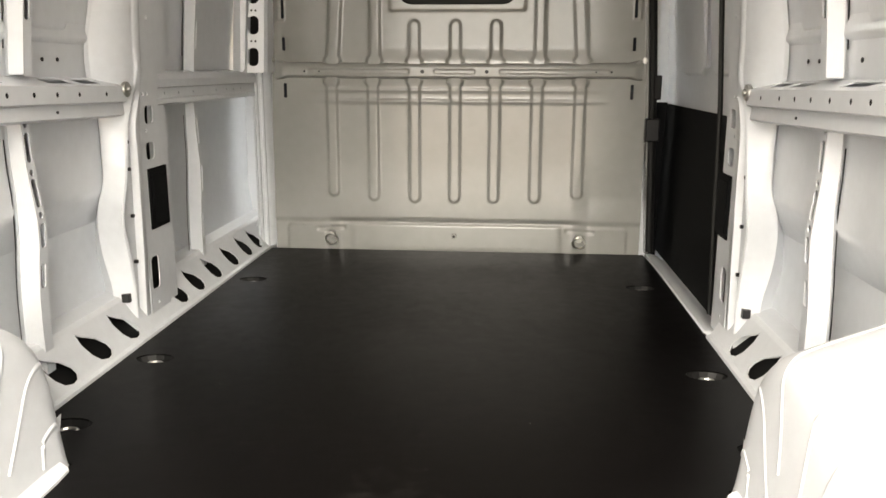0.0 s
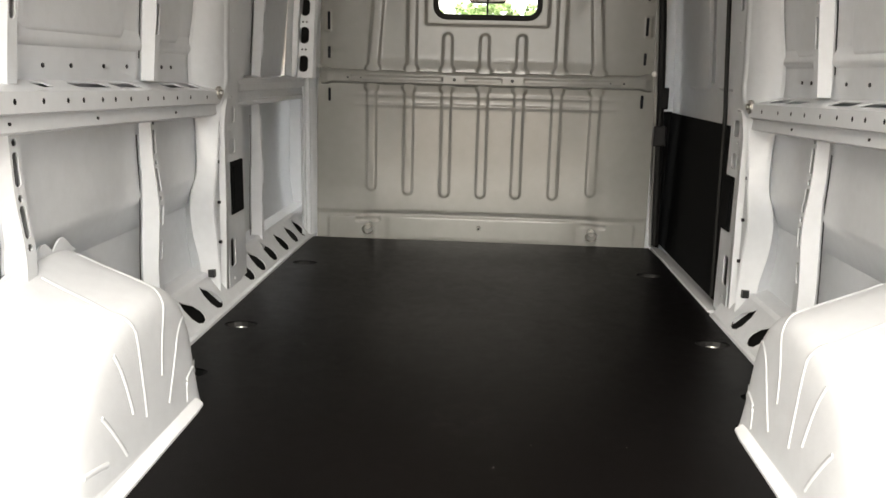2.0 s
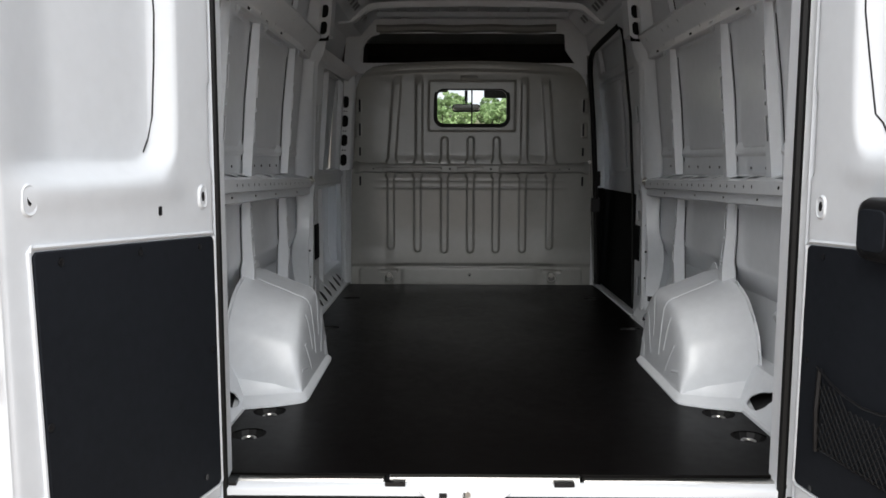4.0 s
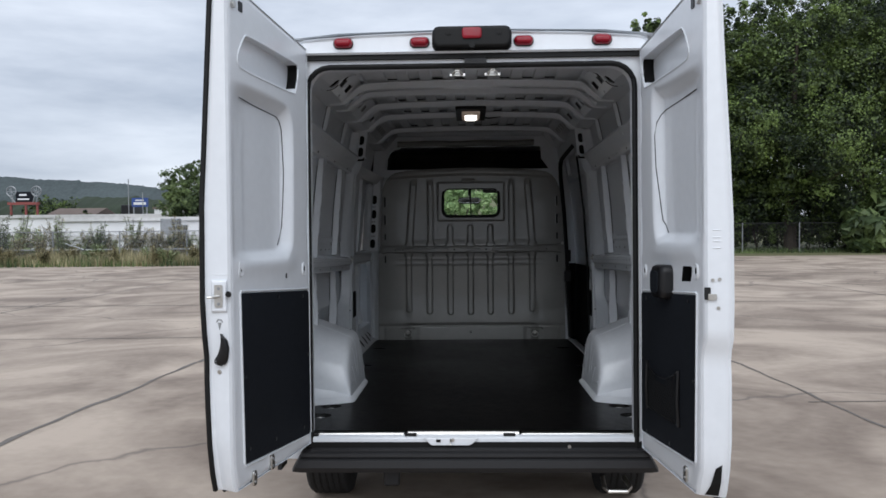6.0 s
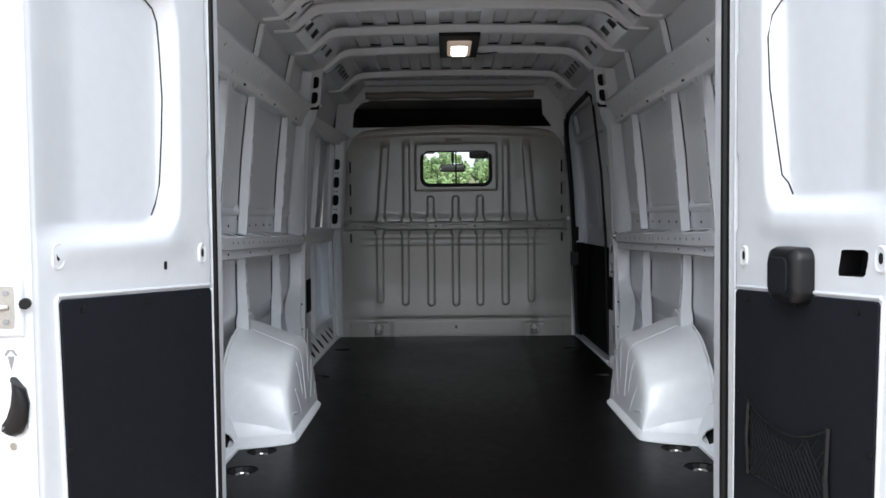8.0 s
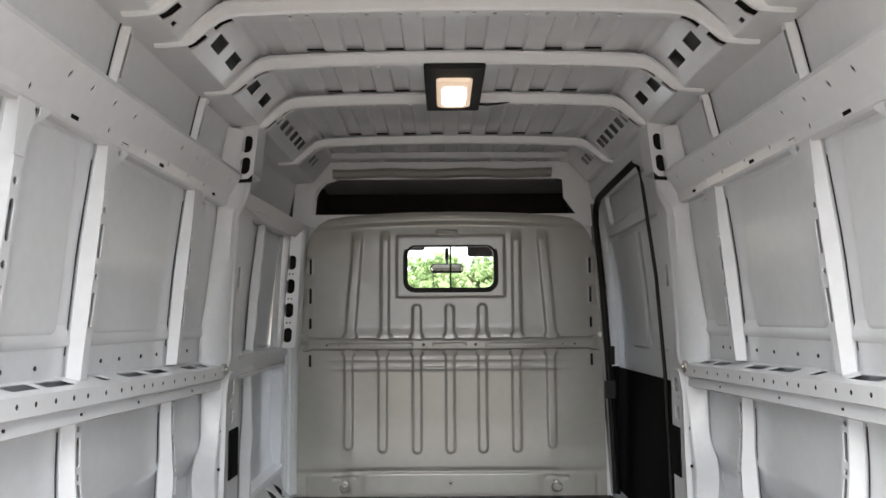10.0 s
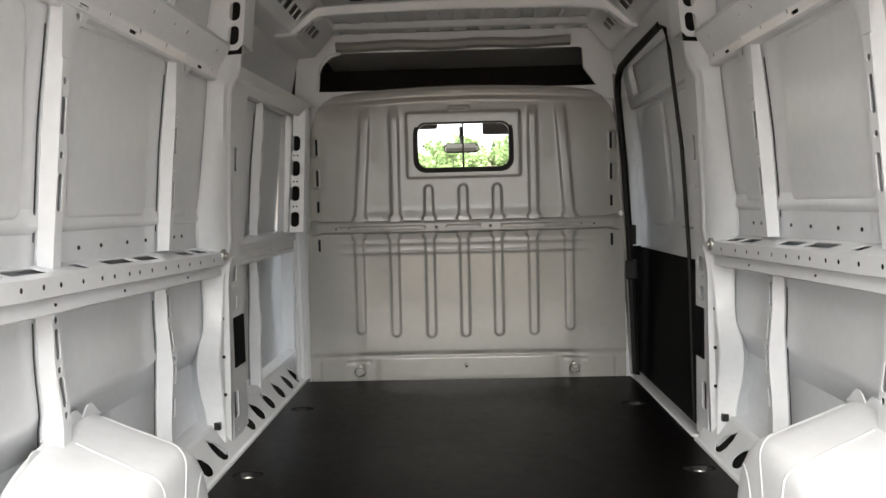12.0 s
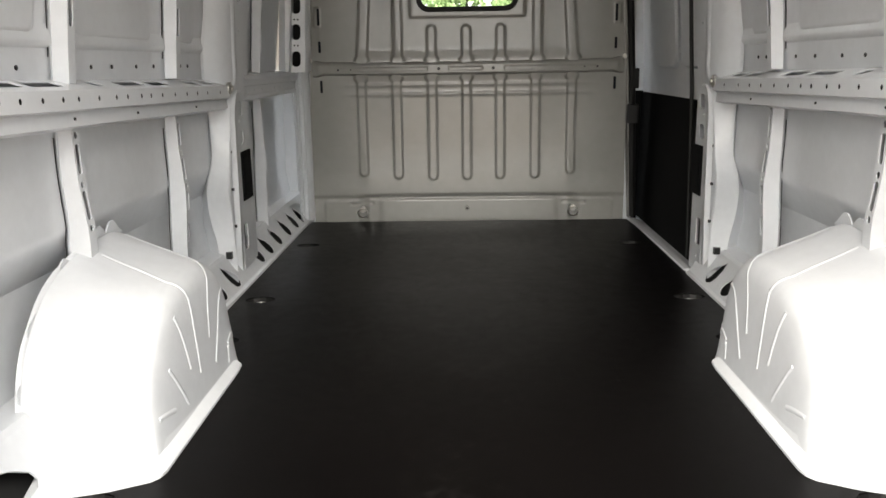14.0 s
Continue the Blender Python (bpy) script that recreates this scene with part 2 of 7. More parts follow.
def link(name, bm, mat, parent=None, label="", bevel=0.0, smooth=False, angle=40):
    for q in bm.verts:
        settle(q.co)
    bmesh.ops.recalc_face_normals(bm, faces=bm.faces)
    me = bpy.data.meshes.new(name)
    bm.to_mesh(me)
    bm.free()
    me.materials.append(mat)
    if smooth:
        me.shade_smooth()
        me.set_sharp_from_angle(angle=radians(angle))
    ob = new(name, me)
    if smooth and angle < 70:
        wt = ob.modifiers.new("flat_faces", "WEIGHTED_NORMAL")
        wt.keep_sharp = True
    if parent is not None:
        ob.parent = parent
    if label:
        ob["label"] = label
    if bevel:
        bv = ob.modifiers.new("bevel", "BEVEL")
        bv.width, bv.segments, bv.limit_method, bv.angle_limit = bevel, 2, "ANGLE", radians(35)
        if not smooth:
            me.shade_smooth()
            me.set_sharp_from_angle(angle=radians(50))
    return ob


def part(name, bm, mat, parent, label="", bevel=0.0, smooth=False, angle=40):
    return link(name, bm, mat, parent, label, bevel, smooth, angle)


def box(bm, x0, x1, y0, y1, z0, z1, m=None):
    vs = [bm.verts.new(Vector((x, y, z)) if m is None else m @ Vector((x, y, z))) for x in (x0, x1) for y in (y0, y1) for z in (z0, z1)]
    for q in ((0, 1, 3, 2), (4, 6, 7, 5), (0, 4, 5, 1), (2, 3, 7, 6), (0, 2, 6, 4), (1, 5, 7, 3)):
        bm.faces.new([vs[i] for i in q])


def loft(bm, rings, closed=True, caps=True):
    """Skin a row of rings (lists of points) of equal length."""
    rows = [[bm.verts.new(p) for p in r] for r in rings]
    n = len(rows[0])
    for a, b in zip(rows, rows[1:]):
        for i in range(n if closed else n - 1):
            j = (i + 1) % n
            bm.faces.new((a[i], a[j], b[j], b[i]))
    if caps and closed:
        bm.faces.new(rows[0][::-1])
        bm.faces.new(rows[-1])


def prism(bm, poly, axis, a0, a1):
    """A polygon pushed along an axis; axis x: (y, z), y: (x, z), z: (x, y)."""
    f = {"x": lambda p, a: (a, p[0], p[1]), "y": lambda p, a: (p[0], a, p[1]), "z": lambda p, a: (p[0], p[1], a)}[axis]
    loft(bm, [[f(p, a0) for p in poly], [f(p, a1) for p in poly]])


def tube(bm, pts, r, seg=8, closed=False, flat=1.0):
    """A round bar along a line of points."""
    pts = [Vector(p) for p in pts]
    n, rings = len(pts), []
    for i, p in enumerate(pts):
        a = pts[(i - 1) % n] if closed or i else pts[0]
        b = pts[(i + 1) % n] if closed or i < n - 1 else pts[-1]
        d = (b - a).normalized()
        up = Vector((0, 0, 1)) if abs(d.z) < 0.95 else Vector((0, 1, 0))
        u = d.cross(up).normalized()
        v = u.cross(d)
        rings.append([p + r * math.cos(2 * math.pi * k / seg) * u + r * flat * math.sin(2 * math.pi * k / seg) * v for k in range(seg)])
    if closed:
        rings.append(rings[0])
        rows = [[bm.verts.new(p) for p in q] for q in rings[:-1]]
        rows.append(rows[0])
        for a, b in zip(rows, rows[1:]):
            for i in range(seg):
                bm.faces.new((a[i], a[(i + 1) % seg], b[(i + 1) % seg], b[i]))
    else:
        loft(bm, rings)


def rrect(u0, u1, v0, v1, r, n=5):
    """A rectangle with round corners, as points."""
    out = []
    for cu, cv, a in ((u1 - r, v1 - r, 0), (u0 + r, v1 - r, 90), (u0 + r, v0 + r, 180), (u1 - r, v0 + r, 270)):
        out += [(cu + r * math.cos(radians(a + 90 * k / n)), cv + r * math.sin(radians(a + 90 * k / n))) for k in range(n + 1)]
    return out


def disc(u, v, r, n=8):
    return [(u + r * math.cos(2 * math.pi * k / n), v + r * math.sin(2 * math.pi * k / n)) for k in range(n)]


from mathutils.geometry import delaunay_2d_cdt


def inside(p, loop):
    """Whether a point lies within a loop."""
    hit = False
    for (ax, ay), (bx, by) in zip(loop, loop[1:] + loop[:1]):
        if (ay > p.y) != (by > p.y) and p.x < ax + (p.y - ay) * (bx - ax) / (by - ay):
            hit = not hit
    return hit


def plate(bm, outline, holes, f, th):
    """A sheet with real holes: outline and holes in (u, v); f(u, v, w) gives the place at depth w; th is its thickness."""
    verts, faces = [], []
    for loop in (outline, *holes):
        faces.append(list(range(len(verts), len(verts) + len(loop))))
        verts += [Vector(p) for p in loop]
    co, _, tri, _, _, _ = delaunay_2d_cdt(verts, [], faces, 1, 1e-6)
    tri = [t for t in tri if not any(inside(sum((co[i] for i in t), Vector((0, 0))) / len(t), h) for h in holes)]
    layers = []
    for w in (0.0, th):
        vs = [bm.verts.new(f(p.x, p.y, w)) for p in co]
        layers.append({(round(p.x, 5), round(p.y, 5)): q for p, q in zip(co, vs)})
        for t in tri:
            bm.faces.new([vs[i] for i in t])
    for loop in (outline, *holes):
        a, b = ([m[round(p[0], 5), round(p[1], 5)] if (round(p[0], 5), round(p[1], 5)) in m else bm.verts.new(f(*p, w)) for p in loop] for m, w in zip(layers, (0.0, th)))
        for i in range(len(loop)):
            j = (i + 1) % len(loop)
            if a[i] is not a[j] and b[i] is not b[j]:
                bm.faces.new((a[i], a[j], b[j], b[i]))


def pad(bm, shape, f, h):
    """A raised bead on a surface: shape(inset) gives its outline, f the surface, h its height."""
    loft(bm, [[f(u, v, w) for u, v in shape(i)] for i, w in ((0, 0.004), (0.001, 0.0), (0.006, -h * 0.6), (0.010, -h * 0.92), (0.014, -h))])


# ---- the ground and what lies round the parking lot ----
def height(x, y):
    """The lot is level; past the fence on the left the land falls to the next yard."""
    d = y - 34.0
    fall = 0.0 if d <= 0 else min(d / 14.0, 1.0)
    side = max(0.0, min(1.0, (-6.0 - x) / 6.0))
    fall = fall * fall * (3 - 2 * fall)
    return -3.6 * fall * side


xs = sorted(set([-2500, -900, -400, -200, -120] + list(range(-80, 81, 4)) + [120, 200, 400, 900, 2500]))
ys = sorted(set([-2500, -600, -200, -80] + list(range(-40, 81, 2)) + [100, 140, 200, 400, 900, 2500]))
verts = [(x, y, height(x, y)) for y in ys for x in xs]
nx = len(xs)
faces = [(j * nx + i, j * nx + i + 1, (j + 1) * nx + i + 1, (j + 1) * nx + i) for j in range(len(ys) - 1) for i in range(nx - 1)]
me = bpy.data.meshes.new("ground")
me.from_pydata(verts, [], faces)
me.materials.append(CONCRETE)
me.materials.append(VERGE)
for p in me.polygons:
    if p.center.y > 33 or abs(p.center.x) > 70 or p.center.y < -60:
        p.material_index = 1
ground = tagged(new("ground", me), "stained worn concrete parking lot running out into rough grass", "ground", kind="structure")


def line_strip(points, width, z, name, label):
    bm = bmesh.new()
    rnd = random.Random(5)
    a, b = [], []
    for (x0, y0), (x1, y1) in zip(points, points[1:]):
        n = 14
        d = Vector((x1 - x0, y1 - y0)).normalized()
        for k in range(n):
            t = k / (n - 1)
            w = width * (0.6 + 0.8 * rnd.random()) / 2
            o = (rnd.random() - 0.5) * width * 1.2
            a.append((x0 + (x1 - x0) * t - d.y * (w + o), y0 + (y1 - y0) * t + d.x * (w + o), z))
            b.append((x0 + (x1 - x0) * t + d.y * (w - o), y0 + (y1 - y0) * t - d.x * (w - o), z))
    loft(bm, [a, b], closed=False)
    return tagged(link(name, bm, TAR), label, "joint", kind="structure")


line_strip([(-3.75, -8.0), (-3.42, 1.9), (-3.18, 5.5), (-2.7, 14.0), (-2.2, 30.0)], 0.050, 0.004, "pavement_joint", "dark tar-filled joint along the concrete")
line_strip([(3.35, -6.0), (3.12, 2.4), (2.96, 5.2), (2.2, 8.5)], 0.028, 0.004, "pavement_joint", "dark crack in the concrete slab")
line_strip([(-40, 12.0), (40, 12.5)], 0.05, 0.004, "pavement_joint", "dark tar-filled joint across the concrete")
line_strip([(-40, 20.0), (40, 20.3)], 0.07, 0.004, "pavement_joint", "dark tar-filled joint across the concrete")
line_strip([(2.9, 3.35), (9.0, 3.55)], 0.02, 0.004, "pavement_joint", "dark crack in the concrete slab")
line_strip([(-12, 7.2), (-3.1, 7.6)], 0.03, 0.004, "pavement_joint", "dark tar-filled joint across the concrete")
line_strip([(-9.5, -4.0), (-8.8, 8.0), (-8.2, 29.0)], 0.04, 0.004, "pavement_joint", "dark tar-filled joint along the concrete")
line_strip([(9.5, 0.0), (8.8, 12.0), (8.2, 33.0)], 0.04, 0.004, "pavement_joint", "dark tar-filled joint along the concrete")


def leaves(center, radii, count, size, rnd, shell=0.55, droop=0.0, long=1.0):
    """Leaf blades scattered through clumps that fill an uneven crown."""
    v, f = [], []
    clumps = []
    for _ in range(max(10, count // 48)):
        while True:
            p = Vector((rnd.uniform(-1, 1), rnd.uniform(-1, 1), rnd.uniform(-1, 1)))
            if shell * 0.5 < p.length < 1.0:
                break
        clumps.append((Vector((p.x * radii[0], p.y * radii[1], p.z * radii[2])), rnd.uniform(0.15, 0.38) * min(radii)))
    for k in range(count):
        c, r = clumps[k % len(clumps)]
        d = Vector((rnd.gauss(0, 1), rnd.gauss(0, 1), rnd.gauss(0, 0.7)))
        p = Vector(center) + c + d.normalized() * r * rnd.random() ** 0.4
        face = d.normalized() * 0.7 + c.normalized() * 0.6 + Vector((rnd.uniform(-0.6, 0.6), rnd.uniform(-0.6, 0.6), 0.35 + rnd.uniform(-0.5, 0.5)))
        e = face.to_track_quat("Z", "Y").to_matrix() @ Matrix.Rotation(rnd.uniform(0, 6.28), 3, "Z")
        s = size * rnd.uniform(0.6, 1.35)
        b = len(v)
        v += [p + e @ Vector(q) for q in ((-0.5 * s * long, 0, 0), (0, -0.32 * s, 0.1 * s), (0.5 * s * long, 0, -droop * s), (0, 0.32 * s, 0.1 * s))]
        f.append((b, b + 1, b + 2, b + 3))
    return v, f


def leaf_mesh(name, groups, mat, parent, label=""):
    v, f = [], []
    for gv, gf in groups:
        o = len(v)
        v += [tuple(p) for p in gv]
        f += [tuple(i + o for i in q) for q in gf]
    m = bpy.data.meshes.new(name)
    m.from_pydata(v, [], f)
    m.materials.append(mat)
    ob = new(name, m)
    ob.parent = parent
    if label:
        ob["label"] = label
    return ob


def tree(x, y, tall, wide, seed, mat, label, leaf=0.22, count=6000, low=0.12, z0=None):
    rnd = random.Random(seed)
    z0 = height(x, y) if z0 is None else z0
    root = tagged(new("tree"), label, "tree", "trees round the lot")
    root.location = (x, y, z0)
    bm = bmesh.new()
    r0 = 0.022 * tall
    lean = Vector((rnd.uniform(-0.06, 0.06), rnd.uniform(-0.06, 0.06), 0)) * tall
    line = [Vector((0, 0, -0.1)) + lean * (k / 6) ** 2 + Vector((0, 0, tall * 0.8 * k / 6)) for k in range(7)]
    loft(bm, [[p + Vector((math.cos(a), math.sin(a), 0)) * r0 * (1.15 - 0.95 * k / 6) for a in [i * 0.785 for i in range(8)]] for k, p in enumerate(line)])
    part("trunk", bm, BARK, root)
    groups = []
    for k in range(9):
        t = rnd.uniform(0.22, 0.85)
        base = Vector((0, 0, tall * 0.8 * t)) + lean * t * t
        a = k * 2.4 + rnd.uniform(-0.4, 0.4)
        ln = wide * rnd.uniform(0.35, 0.55) * (1.15 - 0.6 * t)
        tip = base + Vector((math.cos(a) * ln, math.sin(a) * ln, ln * rnd.uniform(0.25, 0.7)))
        mid = (base + tip) / 2 + Vector((0, 0, -0.06 * ln))
        bm = bmesh.new()
        tube(bm, [base, mid, tip], r0 * 0.3, 6)
        part("limb", bm, BARK, root)
        groups.append(leaves(tip, (wide * 0.30, wide * 0.30, tall * 0.16), count // 14, leaf, rnd))
    h = tall * (1 - low)
    groups.append(leaves((lean.x * 0.5, lean.y * 0.5, tall * low + h * 0.5), (wide * 0.42, wide * 0.42, h * 0.46), count // 5, leaf * 1.25, rnd))
    # heavy lobes of foliage over the crown, each lit on top and dark below
    lobes = int(12 + 2.2 * wide)
    for k in range(lobes):
        up = -0.85 + 1.8 * (k + 0.5) / lobes
        a = k * 2.399 + rnd.uniform(-0.5, 0.5)
        ring = math.sqrt(max(0.0, 1 - min(up, 0.98) ** 2)) * rnd.uniform(0.85, 1.1)
        r = wide * rnd.uniform(0.11, 0.19)
        c = (lean.x * 0.5 + wide * 0.40 * ring * math.cos(a), lean.y * 0.5 + wide * 0.40 * ring * math.sin(a), tall * low + h * (0.5 + 0.46 * up))
        groups.append(leaves(c, (r * 1.15, r * 1.15, r * 0.8), int(count * 0.62 / lobes), leaf, rnd, 1.3))
    leaf_mesh("crown", groups, mat, root)
    return root


def bush(x, y, tall, wide, seed, mat, label, leaf=0.14, count=900, long=1.2, droop=0.2, name="bush"):
    rnd = random.Random(seed)
    root = tagged(new(name), label, name, "bushes round the lot")
    root.location = (x, y, height(x, y))
    bm = bmesh.new()
    for k in range(5):
        a = rnd.uniform(0, 6.28)
        tube(bm, [(0.05 * math.cos(a), 0.05 * math.sin(a), -0.05), (wide * 0.15 * math.cos(a), wide * 0.15 * math.sin(a), tall * 0.5), (wide * 0.3 * math.cos(a), wide * 0.3 * math.sin(a), tall * 0.85)], 0.02, 5)
    part("stem", bm, BARK, root)
    leaf_mesh("foliage", [leaves((0, 0, tall * 0.52), (wide * 0.5, wide * 0.45, tall * 0.5), count, leaf, rnd, 0.3, droop, long)], mat, root)
    return root


def weed_plant(x, y, tall, wide, seed, mat, label):
    """A straggling weed: thin stems from one root, each set with long hanging leaves."""
    rnd = random.Random(seed)
    root = tagged(new("weed"), label, "weed", "weeds along the fence")
    root.location = (x, y, height(x, y))
    bm = bmesh.new()
    v, f = [], []
    for k in range(rnd.randint(9, 14)):
        a, h = rnd.uniform(0, 6.28), tall * rnd.uniform(0.55, 1.0)
        out = Vector((math.cos(a), math.sin(a), 0)) * wide * rnd.uniform(0.15, 0.55)
        tip = out + Vector((0, 0, h))
        mid = out * 0.35 + Vector((0, 0, h * 0.55))
        tube(bm, [(0, 0, -0.05), mid, tip], 0.010, 4)
        for q in range(46):
            t = rnd.uniform(0.12, 1.0)
            p = mid * (2 * t) if t < 0.5 else mid.lerp(tip, 2 * t - 1)
            turn = rnd.uniform(0, 6.28)
            ln = rnd.uniform(0.12, 0.26) * (1.15 - 0.55 * t)
            d = Vector((math.cos(turn), math.sin(turn), rnd.uniform(-0.35, 0.55)))
            side = Vector((-d.y, d.x, rnd.uniform(-0.3, 0.3))) * ln * 0.17
            o = len(v)
            v += [p, p + d * ln * 0.5 + side, p + d * ln + Vector((0, 0, -0.3 * ln)), p + d * ln * 0.5 - side]
            f.append((o, o + 1, o + 2, o + 3))
    part("stem", bm, BARK, root)
    leaf_mesh("foliage", [(v, f)], mat, root)
    return root


# ---- the van ----
van = tagged(new("cargo_van"), "white high-roof cargo van with empty cargo bay and open rear doors", "van")
zone[0] = "bay"
F = 0.55          # cargo floor height
YP = 3.255        # partition
SKIN = [(0.90, 0.50), (0.985, 0.62), (1.012, 0.80), (1.008, 0.90), (0.962, 0.985), (0.954, 1.01), (0.947, 1.30), (0.927, 1.65), (0.891, 2.00), (0.838, 2.24), (0.80, 2.33)]


def skin_x(z):
    for (xa, za), (xb, zb) in zip(SKIN, SKIN[1:]):
        if z <= zb:
            return xa + (xb - xa) * (z - za) / (zb - za)
    return SKIN[-1][0]


def face_x(z):
    """How far in the faces of posts stand."""
    return 0.914 if z < 1.30 else 0.906 - 0.042 * (z - 1.36) / 0.6


def hole_row(y0, y1, step, v, r, skip=0.0, seed=1):
    rnd = random.Random(seed)
    out, y = [], y0
    while y < y1:
        if rnd.random() >= skip:
            out.append(disc(y, v, r, 6))
        y += step * rnd.uniform(0.75, 1.25)
    return out


def slot(u, v0, v1, r=0.006):
    return rrect(u - r, u + r, v0, v1, r * 0.8, 3)


def smooth_rows(rows, n):
    """Rows of points joined by smooth curves, n steps between two."""
    out = []
    for k in range(len(rows) - 1):
        p = [rows[max(0, min(len(rows) - 1, k + d))] for d in (-1, 0, 1, 2)]
        for q in range(n):
            t = q / n
            out.append([tuple(0.5 * (2 * b + (c - a) * t + (2 * a - 5 * b + 4 * c - d) * t * t + (3 * b - a - 3 * c + d) * t ** 3) for a, b, c, d in zip(*pts)) for pts in zip(*p)])
    return out + [rows[-1]]


def post(s, y, z0, z1, wide, parent, slots, sway=0.0, seed=0):
    """A pressed hat-section post with slots in its face, flaring at both ends."""
    bm = bmesh.new()
    hw = wide / 2
    mastic = []

    def wob(z):
        return sway * math.exp(-((z - 0.97) / 0.11) ** 2)

    def lean(z):
        return 0.034 * max(0.0, z - 1.36) / 0.57

    def f(u, v, w):
        return (s * (face_x(v) + w - wob(v) * 0.3), y + u + wob(v) + lean(v), v)
    zs = [z0 + (z1 - z0) * k / 10 for k in range(11)]
    back = 0.12 * hw
    outline = [(-back, z) for z in zs] + [(hw, z) for z in zs[::-1]]
    plate(bm, outline, slots, f, 0.003)
    for sg in (-1, 1):
        e, fl = (hw, 0.022) if sg > 0 else (back, 0.005)
        inner = [f(sg * e, z, 0.0) for z in zs]
        foot = [(s * (min(skin_x(z), 0.962) - 0.004), y + sg * (e + fl) + wob(z) * 1.2 + lean(z), z) for z in zs]
        lip = [(s * (min(skin_x(z), 0.962) - 0.006), y + sg * (e + fl + 0.014) + wob(z) * 1.2 + lean(z), z) for z in zs]
        loft(bm, [inner, foot, lip], closed=False)
        if sg < 0:
            mastic.append([(s * (min(skin_x(z), 0.962) - 0.002), y + sg * (e + fl + 0.015) + wob(z) * 1.2 + lean(z), z) for z in zs[1:-1]])
    ob = part("post", bm, INNER, parent, smooth=True, angle=30)
    # dark sheet behind the slots, in place of the shade inside the post
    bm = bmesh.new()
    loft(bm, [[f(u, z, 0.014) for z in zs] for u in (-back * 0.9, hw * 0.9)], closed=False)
    part("cavity_backing", bm, CAVITY_SHADE, parent)
    for line in mastic:
        bm = bmesh.new()
        tube(bm, line, 0.0013, 5)
        part("mastic_bead", bm, RUBBER, parent)
    return ob


def side_wall(s, y1):
    """The inside of one flank: skin, posts, rails, sill strip, C pillar."""
    bm = bmesh.new()
    outer = [(1.005, 0.45), (1.04, 0.9), (1.02, 1.3), (1.0, 1.7), (0.97, 2.05), (0.90, 2.26), (0.82, 2.345)]
    deep = [(0.90, 0.50), (0.985, 0.62), (1.012, 0.80), (1.010, 0.985), (1.005, 1.22), (0.955, 1.30), (0.927, 1.65), (0.891, 2.00), (0.838, 2.24), (0.80, 2.33)]
    for prof, ya, yb in ((SKIN, 0.05, min(y1, 2.20)), (deep, 2.20, y1)):
        if yb > ya:
            prism(bm, [(s * x, z) for x, z in prof] + [(s * x, z) for x, z in outer[::-1]], "y", ya, yb)
    wall = part("side_wall", bm, INNER, van, "pale painted sheet-metal side wall with pressed posts and rails", smooth=True, angle=25)

    # raised fields of the outer sheet between the posts
    for ya, yb in ((0.50, 0.78), (0.95, 1.43), (1.62, 1.80)):
        bm = bmesh.new()
        pad(bm, lambda i: rrect(ya + i, yb - i, 1.44 + i, 1.90 - i, 0.03), lambda u, v, w: (s * (skin_x(v) - 0.002 + w), u, v), 0.006)
        part("pressed_field", bm, INNER, wall, smooth=True)

    for y, wide in ((0.437, 0.060), (0.852, 0.060), (1.543, 0.060)):
        up = [slot(0.012, z, z + 0.085, 0.010) for z in (1.46, 1.63, 1.80)] + [disc(0.012, z, 0.009, 6) for z in (1.585, 1.75)]
        post(s, y, 1.335, 1.93, wide, wall, up, 0)
        # head of the post flares out under the rail, with a dark notch beside it
        bm = bmesh.new()
        y_post = y

        def gf(u, v, w):
            return (s * (face_x(v) - 0.003 + w), y_post + 0.034 * (v - 1.36) / 0.57 + u, v)
        notch = [(0.042, 1.928), (0.042, 1.902), (0.046, 1.892), (0.053, 1.888), (0.060, 1.892), (0.064, 1.902), (0.064, 1.928)]
        plate(bm, [(-0.014, 1.80), (0.028, 1.80), (0.031, 1.845), (0.044, 1.870), (0.075, 1.888), (0.100, 1.906), (0.108, 1.932), (-0.022, 1.932), (-0.018, 1.87)], [notch], gf, 0.003)
        part("gusset", bm, INNER, wall, smooth=True, angle=30)
        # dark sheet that gives the notch its shade
        bm = bmesh.new()
        loft(bm, [[gf(u, z, 0.012) for z in (1.882, 1.935)] for u in (0.036, 0.070)], closed=False)
        part("notch", bm, CAVITY_SHADE, wall)
    for y in (0.848, 1.519):
        low = [slot(0.014, z, z + 0.070, 0.010) for z in (1.02, 1.13)] + [slot(0.014, z, z + 0.06, 0.010) for z in (0.82, 0.92)] + [disc(0.014, z, 0.009, 6) for z in (1.0, 1.105, 1.22)]
        post(s, y, 0.902 if y < 1.2 else 0.60, 1.252, 0.066, wall, [h for h in low if min(q[1] for q in h) > (0.95 if y < 1.2 else 0.6)], 0.018)

    # mid rail: shelf with slots, face with bolt holes, lower lip
    bm = bmesh.new()
    slots = []
    for a, b in ((0.14, 0.27), (0.29, 0.40), (0.52, 0.64), (0.66, 0.80), (0.95, 1.00), (1.10, 1.26), (1.30, 1.44), (1.62, 1.74), (1.77, 1.88)):
        slots.append(rrect(a, b, 0.893, 0.928, 0.008, 2))
    def top(u):
        return 1.3415 - 0.0205 * u
    plate(bm, [(0.06, 0.874), (1.97, 0.874), (1.97, 0.955), (0.06, 0.955)], slots, lambda u, w2, w: (s * w2, u, top(u) - w + 0.30 * (w2 - 0.874)), 0.003)

    def mf(u, w2, w):
        return (s * (0.868 + w), u, top(u) - (1 - w2) * 0.042)
